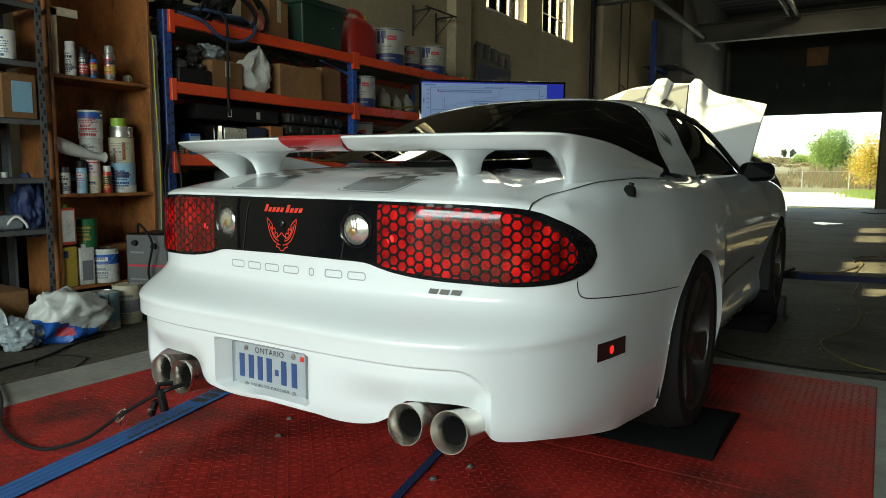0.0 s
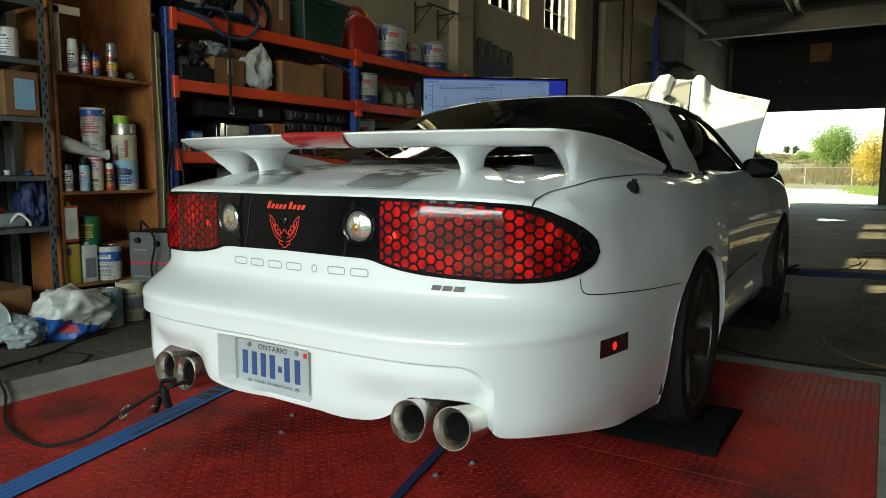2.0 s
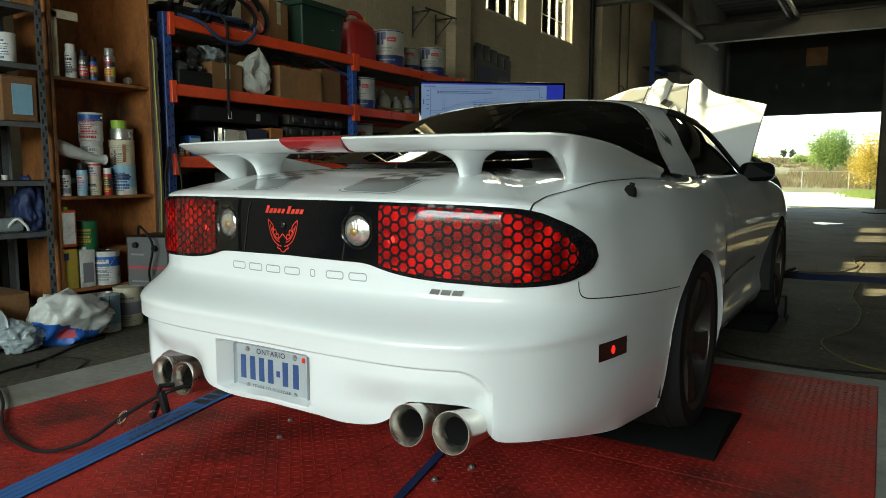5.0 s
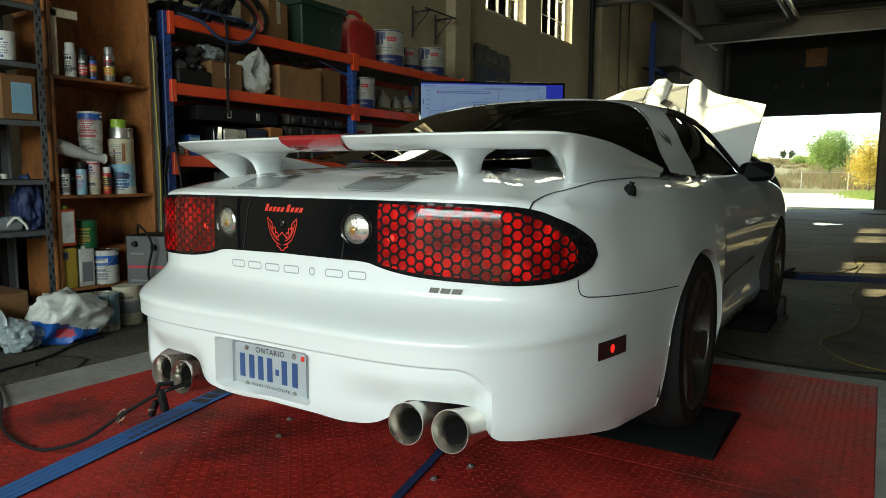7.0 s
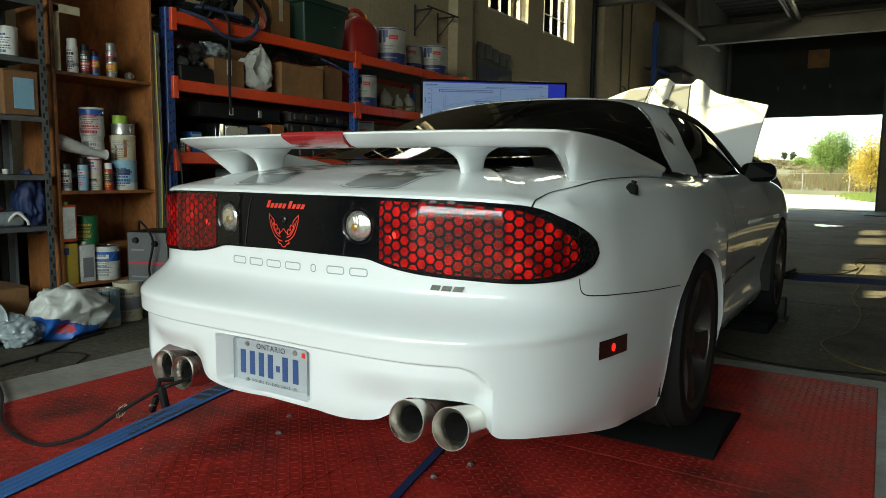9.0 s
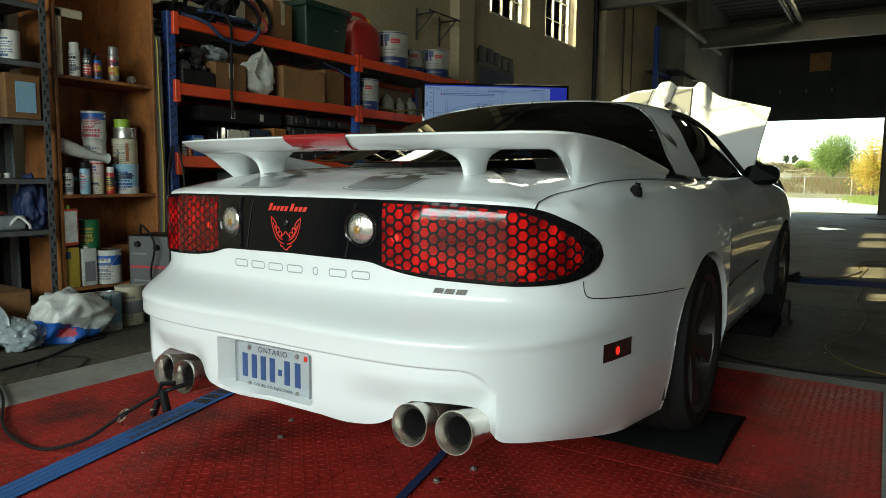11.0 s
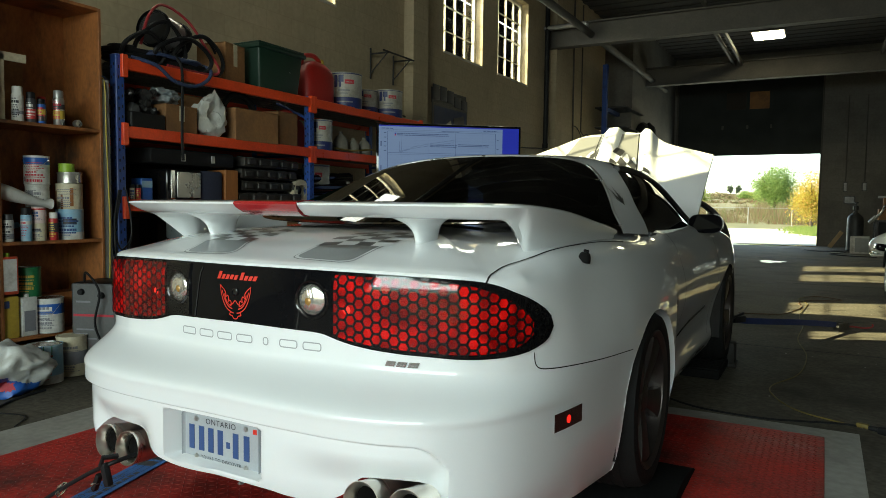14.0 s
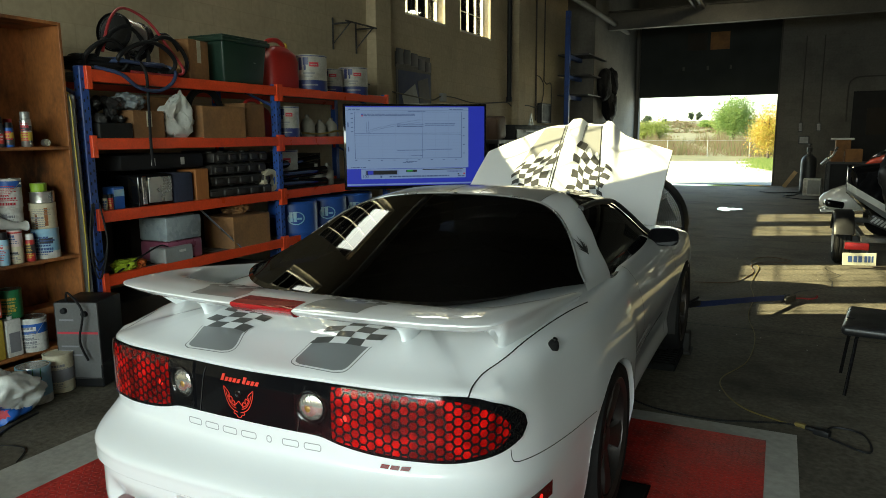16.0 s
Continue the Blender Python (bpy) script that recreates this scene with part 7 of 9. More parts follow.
# grey pipe with a yellow cord between bookcase and rack
b = bmesh.new()
box(b, -.004, .028, -.034, .034, 0, 1.955, .003, 1, Matrix.Translation((-2.93, 1.672, 0)) @ Matrix.Rotation(radians(.6), 4, "X"))
solid("steel_channel", b, M["panel_grey"], "upright grey steel channel leaning beside the rack", "channel")
b = bmesh.new()
tube(b, smooth_line([(-2.93, 1.655, 1.97), (-2.892, 1.648, 1.9), (-2.892, 1.651, 1.6), (-2.892, 1.658, 1.35), (-2.892, 1.668, 1.0), (-2.892, 1.664, .71), (-2.892, 1.655, .4), (-2.88, 1.67, .02)], 8), .0055, 6)
solid("hanging_rope", b, M["rope_yellow"], "thin yellow rope hanging beside the rack", "rope")
bundle = thing("cable_bundle", "bundle of black cables hanging on the rack post", "cable")
for k in range(3):
    b = bmesh.new()
    tube(b, smooth_line([(-2.89, 1.74 + .01 * k, 1.2), (-2.86, 1.68, .95 - .05 * k), (-2.87, 1.74, .78 - .06 * k), (-2.88, 1.83, .9), (-2.89, 1.80, 1.2)], 8), .006, 6)
    part("cable", b, M["hose"], bundle)

# dark steel sheets standing on edge against the wall behind the steel shelf
for k in range(4):
    b = bmesh.new()
    box(b, -.006, .006, -.24 - .03 * k, .24, 0, .72 - .05 * k, .002, 1, Matrix.Rotation(radians(-5), 4, "Y"))
    solid("steel_sheet", b, M["cast_dark"], "dark steel sheet leaning on the wall behind the shelf", "sheet", "steel sheets", at=(-3.70 + .05 * k, .84 + .02 * k, .001), smooth=0)

# ---- goods on the rack ----
T1, T2, T3, T4 = 2.131, 1.651, 1.126, .651
GX = -3.14


def rings(name, label, at, mat, turns, r, w, seed, cat="hose"):
    """A loose coil of hose or cable lying on a shelf."""
    rnd = random.Random(seed)
    b = bmesh.new()
    pts = []
    for k in range(turns * 12):
        a = k * math.pi / 6
        rr = r * (1 + .14 * rnd.uniform(-1, 1))
        pts.append((rr * .62 * math.cos(a), rr * 1.2 * math.sin(a), w + (k / (turns * 12)) * turns * w * .9 + .01 * rnd.random()))
    tube(b, smooth_line(pts, 3), w, 7)
    return solid(name, b, M[mat], label, cat, at=at)


rings("hose_coil", "black rubber hose coiled on the top shelf", (GX, 2.12, T1), "hose", 5, .24, .019, 1)
rings("hose_coil", "black rubber hose coiled on the top shelf", (GX + .03, 2.48, T1), "hose", 4, .22, .017, 2)
rings("cable_coil", "dark blue hose coiled on the top shelf", (GX + .06, 2.3, T1 + .06), "hose_blue", 2, .25, .014, 3)
for k, (y0, y1, h, x) in enumerate(((1.98, 2.42, .30, -2.98), (2.30, 2.78, .26, -2.95), (2.10, 2.62, .20, -2.91), (2.44, 2.86, .30, -3.08), (1.86, 2.2, .18, -2.95))):
    b = bmesh.new()
    tube(b, smooth_line([(x - .10, lerp(y0, y1, .1), T1 + .03), (x - .02, y0, T1 + .06 + h * .3), (x, lerp(y0, y1, .25), T1 + .05 + h * .8), (x + .01, lerp(y0, y1, .55), T1 + .05 + h), (x, lerp(y0, y1, .85), T1 + .05 + h * .75), (x - .01, y1, T1 + .06 + h * .25), (x - .05, lerp(y0, y1, .9), T1 + .03), (x - .1, lerp(y0, y1, .5), T1 + .03)], 8), .017, 8)
    solid("rubber_hose", b, M["hose"], "black rubber hose looped in the heap on the top shelf", "hose", "heaped hoses")
b = bmesh.new()
tube(b, smooth_line([(-2.95, 1.9, 2.16), (-2.87, 2.05, 2.12), (-2.86, 2.2, 2.03), (-2.87, 2.4, 2.02), (-2.88, 2.55, 2.10), (-2.95, 2.62, 2.2), (-3.1, 2.5, 2.25)], 8), .014, 8)
solid("blue_hose", b, M["hose_blue"], "blue hose drooping over the rack's front beam", "hose")
b = bmesh.new()
tube(b, smooth_line([(-3.0, 2.02, 2.28), (-2.98, 2.08, 2.5), (-3.02, 2.24, 2.62), (-3.0, 2.45, 2.55), (-2.94, 2.58, 2.36), (-2.9, 2.68, 2.2), (-2.93, 2.6, 2.15), (-2.93, 2.2, 2.15)], 8), .011, 8)
solid("red_hose", b, M["hose_red"], "red hose looped over the coils", "hose")
b = bmesh.new()
tube(b, smooth_line([(-2.95, 2.27, 2.25), (-2.895, 2.30, 2.15), (-2.89, 2.30, 1.9), (-2.885, 2.29, 1.6), (-2.885, 2.30, 1.44)], 8), .011, 8)
solid("black_cable", b, M["hose"], "black cable hanging down the front of the rack", "cable")
t = thing("drum_vacuum", "steel and black drum motor among the coiled hoses", "motor", (GX + .02, 2.33, T1 + .14), 12)
b = bmesh.new()
R = Matrix.Translation((0, 0, .16)) @ pose(0, 0, 0, 82, 0, 0)
lathe(b, [(.13, -.12), (.135, -.1), (.135, .1), (.13, .12)], 32, R)
part("drum", b, M["tin"], t, "bright steel drum")
for z0, z1 in ((-.17, -.10), (.10, .15)):
    b = bmesh.new()
    lathe(b, [(0, z0), (.12, z0), (.145, z0 + .012), (.145, z1 - .012), (.138, z1)], 32, R)
    part("end_cap", b, M["black_plastic"], t, "black end cap")
part("label_plate", arc_band(.1365, -.08, .08, -.9, .5, 10), M["motor_grey"], t, "", 60).matrix_basis = R
carton("old brown carton tipped on the top shelf", (GX, 2.93, T1), .26, .3, .33, 8)
tt = thing("green_tote", "dark green plastic tote with a white label", "tote", (GX + .02, 3.46, T1))
b = bmesh.new()
q0 = [(-.19, -.29), (.19, -.29), (.19, .29), (-.19, .29)]
lo = [b.verts.new((x * .86, y * .88, 0)) for x, y in q0]
hi = [b.verts.new((x, y, .37)) for x, y in q0]
b.faces.new(lo[::-1])
b.faces.new(hi)
for k in range(4):
    b.faces.new((lo[k], lo[(k + 1) % 4], hi[(k + 1) % 4], hi[k]))
bmesh.ops.bevel(b, geom=b.edges[:], offset=.02, segments=3, profile=.5, affect="EDGES")
part("tub", b, M["green"], tt)
part("rim", bx(-.215, .215, -.315, .315, .355, .395, .012, 2), M["green"], tt)
part("lid", bx(-.20, .20, -.30, .30, .395, .415, .008, 2), M["green"], tt)
part("label", bx(.172, .178, .11, .14, .2, .3), M["can_white"], tt, "white paper label", 0)


def fuel_can(label, at, s=1.0, rz=0):
    t = thing("fuel_can", label, "fuel can", at, rz, "fuel cans")
    b = bmesh.new()
    sec = [(0, .20, .115), (.02, .215, .125), (.26, .215, .125), (.33, .19, .11), (.38, .12, .07), (.40, .05, .04)]
    ringsv = []
    for z, hy, hx in sec:
        ringsv.append([b.verts.new((s * hx * math.copysign(abs(math.cos(a)) ** .45, math.cos(a)), s * hy * math.copysign(abs(math.sin(a)) ** .45, math.sin(a)), s * z)) for a in (2 * math.pi * k / 24 for k in range(24))])
    b.faces.new(ringsv[0][::-1])
    b.faces.new(ringsv[-1])
    for x, y in zip(ringsv[:-1], ringsv[1:]):
        for k in range(24):
            b.faces.new((x[k], x[(k + 1) % 24], y[(k + 1) % 24], y[k]))
    part("tank", b, M["red_plastic"], t)
    b = bmesh.new()
    tube(b, smooth_line([(0, -.16 * s, .30 * s), (0, -.15 * s, .42 * s), (0, 0, .455 * s), (0, .1 * s, .41 * s), (0, .14 * s, .33 * s)], 6), .022 * s, 10)
    part("handle", b, M["red_plastic"], t)
    b = bmesh.new()
    lathe(b, [(.03 * s, .36 * s), (.03 * s, .42 * s), (.02 * s, .44 * s), (0, .44 * s)], 14, pose(0, .12 * s, 0))
    part("cap", b, M["can_yellow"], t, "yellow cap")
    return t


fuel_can("red plastic fuel can on the top shelf", (GX + .02, 4.13, T1), 1.05)


def race_pail(label, at, r, h):
    return tin("pail", label, at, r, h, "can_old", ((0, h * .3, "can_navy"), (h * .95, h * .99, "can_navy")), "can_navy", marks=((-46, -34, h * .58, h * .92, "can_navy"), (-30, -12, h * .72, h * .92, "can_navy"), (-27, -20, h * .58, h * .72, "can_navy"), (-8, 24, h * .67, h * .79, "ink_red"), (-4, 18, h * .71, h * .735, "can_old"), (-30, 10, h * .47, h * .51, "ink_grey"), (-26, 2, h * .39, h * .42, "ink_grey"), (-36, 20, h * .15, h * .19, "ink_grey")), face=-48)


race_pail("white and navy fuel pail with a red mark on the shelf", (GX + .06, 4.62, T1), .175, .37)
race_pail("white and navy fuel pail on the top shelf", (GX - .02, 5.08, T1), .15, .27)
race_pail("white and navy fuel pail on the top shelf", (GX + .08, 5.42, T1), .165, .31)
# second shelf
t = thing("parts_crate", "black open crate full of dark small parts", "crate", (GX + .02, 2.02, T2))
part("crate_body", bx(-.2, .2, -.15, .15, 0, .12, .01, 1), M["black_plastic"], t)
for k in range(26):
    rnd = random.Random(k)
    b = bmesh.new()
    lump(b, (rnd.uniform(-.15, .15), rnd.uniform(-.11, .11), .14 + rnd.random() * .16), rnd.uniform(.025, .05), k, .4, 2)
    part("metal_piece", b, M["cast_dark"], t, "", 20)
carton("cardboard carton with torn tape on the second shelf", (GX + .08, 2.33, T2), .3, .26, .21, 0)
carton("brown carton standing behind others", (GX - .1, 2.55, T2), .34, .3, .33, 0, False)
crumpled("plastic_film", "crumpled clear film on a carton", "film", (GX + .05, 2.28, T2 + .22), .085, M["plastic_clear"], 41, (1.2, 1.5, .8))
b = bmesh.new()
lump(b, (0, 0, 0), .155, 52, .32, 4, (.55, 1.0, 1.12))
for v in b.verts:
    if v.co.z > .05:
        v.co.y *= 1 - (v.co.z - .05) * 2.6
    d = (Vector((v.co.y, v.co.z)) - Vector((-.03, .02))).length
    if v.co.x > 0:
        v.co.x -= .085 * math.exp(-(d / .055) ** 2)
solid("white_bag", b, M["bag"], "crumpled white plastic bag over the shelf edge", "bag", at=(-2.99, 2.67, T2 + .175), smooth=28)
carton("plain brown carton on the second shelf", (GX + .06, 3.13, T2), .52, .34, .27, 0, False)
carton("tall brown carton on the second shelf", (GX + .04, 3.56, T2), .28, .3, .31, 2, False)
b = bmesh.new()
tube(b, [(0, .2 * math.cos(a), .2 * math.sin(a)) for a in (2 * math.pi * k / 24 for k in range(24))], .03, 8, closed=True)
solid("tyre_ring", b, M["hose"], "black rubber ring standing behind cartons", "ring", at=(GX - .02, 3.15, T2 + .23))
fuel_can("red plastic fuel can behind the rack post", (GX - .02, 3.80, T2), .8)
t = race_pail("white fuel pail with navy and red marks on the second shelf", (GX + .1, 4.14, T2), .125, .31)
b = bmesh.new()
lathe(b, [(0, 0), (.06, 0), (.03, .09), (.012, .16), (0, .17)], 16)
solid("black_funnel", b, M["black_plastic"], "small black funnel on the second shelf", "funnel", at=(-3.0, 4.25, T2))
for k, (y, s) in enumerate(((4.55, 1), (4.78, .8), (4.98, .9))):
    b = bmesh.new()
    lathe(b, [(0, 0), (.075 * s, 0), (.08 * s, .02), (.08 * s, .14 * s), (.05 * s, .19 * s), (.022, .21 * s), (.022, .24 * s), (0, .24 * s)], 18)
    solid("jug", b, M["jug_grey"], "dusty grey plastic jug on the rack", "jug", "jugs", at=(GX + .05, y, T2))
b = bmesh.new()
tube(b, smooth_line([(-3.0, 4.3, 1.70), (-2.95, 4.6, 1.69), (-2.92, 4.9, 1.72), (-2.94, 5.2, 1.68)], 6), .01, 6)
solid("yellow_tube", b, M["cord_yellow"], "yellow tube lying on the second shelf", "tube")
# third shelf
t = thing("blue_box", "small blue boxed part on the third shelf", "box", (GX + .08, 2.06, T3))
part("box_body", bx(-.06, .06, -.05, .05, 0, .17, .006, 1), M["can_blue"], t, "", 0)
part("label", bx(.06, .0615, -.045, .045, .1, .15), M["can_lightblue"], t, "", 0)
for k, y in enumerate((1.93, 1.98)):
    spray("small dull can on the third shelf", (-3.0, y, T3), .02, .12, ("can_cream", "can_red")[k], "black_plastic")
t = thing("toaster_oven", "black appliance with a bright steel front", "appliance", (GX + .06, 2.37, T3))
part("case", bx(-.15, .13, -.17, .17, 0, .25, .02, 3), M["black_gloss"], t)
part("front", bx(.13, .136, -.08, .15, .03, .23, .004, 1), M["chrome_dull"], t, "brushed steel front panel", 0)
part("trim", bx(.131, .14, -.14, -.1, .02, .24, .004, 1), M["chrome"], t)
b = bmesh.new()
box(b, -.1, .12, -.11, .11, 0, .25, .02, 3)
solid("cloth_case", b, M["cloth_blue"], "dark blue cloth case on the third shelf", "case", at=(GX + .06, 2.66, T3))
solid("wood_block", bx(-.1, .12, -.075, .075, 0, .27, .006, 1), M["wood_orange"], "orange-brown wooden block on the third shelf", "block", at=(GX + .06, 2.87, T3))
t = thing("long_case", "long black tool case with bright latches", "case", (GX, 2.5, T3 + .285))
part("case_body", bx(-.16, .16, -.42, .42, 0, .12, .02, 2), M["black_plastic"], t)
for y in (-.12, .18):
    part("latch", bx(.16, .168, y - .02, y + .02, .03, .09, .003, 1), M["chrome_dull"], t)
for k in range(4):
    b = bmesh.new()
    rnd = random.Random(70 + k)
    L = .36 + .06 * rnd.random()
    box(b, -.12, .12, -L, L, 0, .085, .012, 2)
    for q in range(5):
        y = -L * .8 + q * L * .4
        box(b, .12, .145, y - .05, y + .05, .015, .07, .008, 1)
        lathe(b, [(.03, 0), (.03, .012), (.018, .014), (0, .014)], 12, Matrix.Translation((0, y, .085)))
    solid("cylinder_head", b, M["cast"], "dull cast aluminium engine head stacked on the shelf", "engine part", "engine heads", at=(GX + .04 - .02 * (k % 2), 3.36 + .05 * (k % 2), T3 + k * .104), rz=2 * k - 3)
b = bmesh.new()
lathe(b, [(.06, -.03), (.11, -.03), (.115, 0), (.11, .03), (.06, .03)], 24, pose(0, 0, .115, 0, 90, 0))
solid("belt_pulley", b, M["can_cream"], "dull yellowish pulley on the third shelf", "pulley", at=(-3.0, 3.78, T3))
for k in range(3):
    b = bmesh.new()
    tube(b, [(0, -.42, 0), (0, .42, .03 * k)], .045, 12)
    solid("black_tube", b, M["black_gloss"], "glossy black exhaust tube on the rack", "tube", at=(GX + .1 - .1 * (k // 2), 4.34, T3 + .05 + .092 * k))
race_pail("white fuel pail behind black tubes", (GX - .08, 4.3, T3), .14, .40)
for k, y in enumerate((4.72, 4.92)):
    b = bmesh.new()
    lathe(b, [(0, 0), (.07, 0), (.075, .02), (.075, .15), (.04, .2), (.02, .21), (.02, .24), (0, .24)], 18)
    solid("jug", b, M["jug_grey"], "dusty grey plastic jug on the rack", "jug", "jugs", at=(GX + .02, y, T3))
# lowest shelf
t = thing("plastic_tub", "clear plastic tub half full of pink fluid", "tub", (GX + .04, 2.62, T4))
part("tub_body", bx(-.16, .16, -.19, .19, .17, .37, .02, 2), M["plastic_clear"], t)
part("fluid", bx(-.159, .159, -.189, .189, 0, .168, .02, 2), M["plastic_pink"], t, "pink fluid")
t = thing("grey_bin", "small grey plastic bin with a white tag", "bin", (-3.0, 2.52, T4))
part("bin_body", bx(-.09, .09, -.15, .15, 0, .13, .01, 1), M["panel_grey"], t)
part("tag", bx(.09, .0915, .0, .07, .08, .1), M["can_white"], t, "", 0)
carton("brown carton on the lowest shelf", (GX + .04, 3.42, T4), .5, .36, .29, 0, False)
crumpled("brown_paper", "crumpled brown paper on a carton", "paper", (GX + .04, 3.4, T4 + .296), .09, M["card"], 61, (1.2, 1.5, .7))
b = bmesh.new()
tube(b, [(-2.98, 2.83, 1.06), (-2.92, 3.25, .66)], .008, 6)
solid("metal_rod", b, M["tin"], "thin bright rod leaning on the rack", "rod")
crumpled("lime_rag", "bright lime and orange rag on the lowest shelf", "rag", (-3.0, 2.06, T4), .07, M["lime"], 71, (1, 1.5, .7))
crumpled("orange_rag", "bright orange rag on the lowest shelf", "rag", (-2.99, 2.18, T4), .045, M["orange_cloth"], 72, (1, 1.2, .8))
b = bmesh.new()
tube(b, smooth_line([(-2.95, 1.95, .66), (-2.93, 2.3, .80), (-2.95, 2.45, .78), (-2.93, 2.7, .66)], 6), .007, 6)
solid("black_cable", b, M["hose"], "black cable lying on the lowest shelf", "cable")
for k, (x, y) in enumerate(((GX + .02, 4.28), (GX + .0, 4.86), (GX, 5.42))):
    t = thing("blue_drum", "blue plastic fuel drum with a pale oval mark", "drum", (x, y, .0), group="blue drums")
    b = bmesh.new()
    lathe(b, [(0, 0), (.24, 0), (.255, .02), (.255, .3), (.262, .31), (.262, .34), (.255, .35), (.255, .66), (.262, .67), (.262, .70), (.255, .71), (.255, .98), (.24, 1.0), (.23, .985), (0, .985)], 36)
    part("drum_body", b, M["blue_plastic"], t)
    ov = bmesh.new()
    loop_o, loop_i = [], []
    for q in range(24):
        a = 2 * math.pi * q / 24
        for ring_, gr in ((loop_o, 1), (loop_i, .86)):
            ph = radians(-45) + gr * .34 * math.cos(a)
            ring_.append(ov.verts.new((.2645 * math.cos(ph), .2645 * math.sin(ph), .835 + gr * .068 * math.sin(a))))
    for q in range(24):
        ov.faces.new((loop_o[q], loop_o[(q + 1) % 24], loop_i[(q + 1) % 24], loop_i[q]))
    part("oval_mark", ov, M["can_lightblue"], t, "pale printed oval ring", 60)
    for a0, a1, z0, z1 in ((-60, -53, .80, .90), (-51, -44, .80, .90), (-43, -32, .82, .84)):
        part("print_bar", arc_band(.2655, z0, z1, radians(a0), radians(a1), 4), M["can_lightblue"], t, "", 60)
# unseen dark cartons added behind the goods to deepen the lower shelves' shade
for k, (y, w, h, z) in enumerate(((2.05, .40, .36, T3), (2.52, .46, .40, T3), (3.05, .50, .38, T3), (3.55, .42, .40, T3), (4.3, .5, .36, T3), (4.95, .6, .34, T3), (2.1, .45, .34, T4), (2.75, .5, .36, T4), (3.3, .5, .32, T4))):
    carton("dark carton added to deepen the back of a rack shelf", (-3.56, y, z), w, .24, h, 0, False, mat="cabin_card")
# dark cartons added beneath the rack, standing in for the shade there
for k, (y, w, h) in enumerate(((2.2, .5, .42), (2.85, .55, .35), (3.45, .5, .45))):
    carton("dark carton added to darken the space under the rack", (GX - .05, y, 0), w, .5, h, 0, False, mat="cabin_card")

# ---- big screen on a stand ----
tv = thing("monitor", "large screen showing pale graph windows on blue", "monitor", (-2.19, 5.338, 0), math.degrees(math.atan2(1.015, 1.26)))
W, H, Z0 = 1.62, .935, 1.075
part("casing", bx(-W / 2, W / 2, .0, .05, Z0, Z0 + H, .008, 2), M["black_gloss"], tv)
SW, SH = W - .05, H - .06
sx0, sz0 = -SW / 2, Z0 + .035
part("screen", bx(sx0, sx0 + SW, -.003, .0, sz0, sz0 + SH), M["screen_blue"], tv, "blue desktop background", 0)
def pane(x0, x1, z0, z1, d, m, name="window_pane"):
    return part(name, bx(sx0 + x0 * SW, sx0 + x1 * SW, -.003 - d, -.002, sz0 + z0 * SH, sz0 + z1 * SH), M[m], tv, "", 0)
pane(.0, .88, .22, .985, .001, "screen_white")
pane(.10, .86, .09, .215, .001, "screen_white")
# upper window: title row, two plots with axes, curves and small print; lower window: bars and a message
for x0, x1, z0, z1 in ((.0, .88, .945, .947), (.06, .83, .66, .664), (.06, .83, .345, .349), (.06, .83, .925, .928), (.06, .063, .345, .925), (.827, .83, .345, .925), (.06, .83, .640, .642), (.54, .542, .345, .925)):
    pane(x0, x1, z0, z1, .0016, "screen_ink", "screen_line")
for k in range(8):
    pane(.06 + .096 * k, .0612 + .096 * k, .345, .925, .0014, "screen_faint", "screen_line")
for k in range(6):
    pane(.06, .83, .70 + .04 * k, .7012 + .04 * k, .0014, "screen_faint", "screen_line")
    pane(.06, .83, .38 + .04 * k, .3812 + .04 * k, .0014, "screen_faint", "screen_line")
rnd = random.Random(5)
def small_print(x0, x1, z, h, m="screen_ink"):
    """A row of words too small to read: short bars with gaps."""
    x = x0
    while x < x1:
        w = min(rnd.uniform(.008, .030), x1 - x)
        pane(x, x + w, z, z + h, .0017, m, "print_bar")
        x += w + .004
for x0, x1, z, h in ((.02, .10, .955, .010), (.44, .57, .932, .009), (.74, .84, .955, .009), (.125, .49, .895, .010), (.125, .49, .876, .010), (.36, .55, .762, .009), (.36, .55, .742, .009), (.56, .78, .775, .009), (.56, .78, .757, .009), (.36, .56, .445, .008), (.57, .76, .452, .008), (.42, .50, .300, .009), (.46, .54, .374, .007), (.03, .14, .235, .009), (.40, .47, .29, .008)):
    small_print(x0, x1, z, h)
for k in range(9):
    pane(.06 + .09 * k, .075 + .09 * k, .322, .330, .0017, "screen_ink", "print_bar")
for k in range(5):
    pane(.035, .052, .68 + .055 * k, .689 + .055 * k, .0017, "screen_ink", "print_bar")
    pane(.838, .852, .40 + .11 * k, .409 + .11 * k, .0017, "screen_ink", "print_bar")
for z0, z1 in ((.74, .80), (.44, .50)):
    pane(.012, .020, z0, z1, .0017, "screen_ink", "print_bar")
pane(.110, .120, .872, .888, .0017, "screen_red", "legend_mark")
pane(.110, .120, .890, .906, .0017, "screen_blue", "legend_mark")
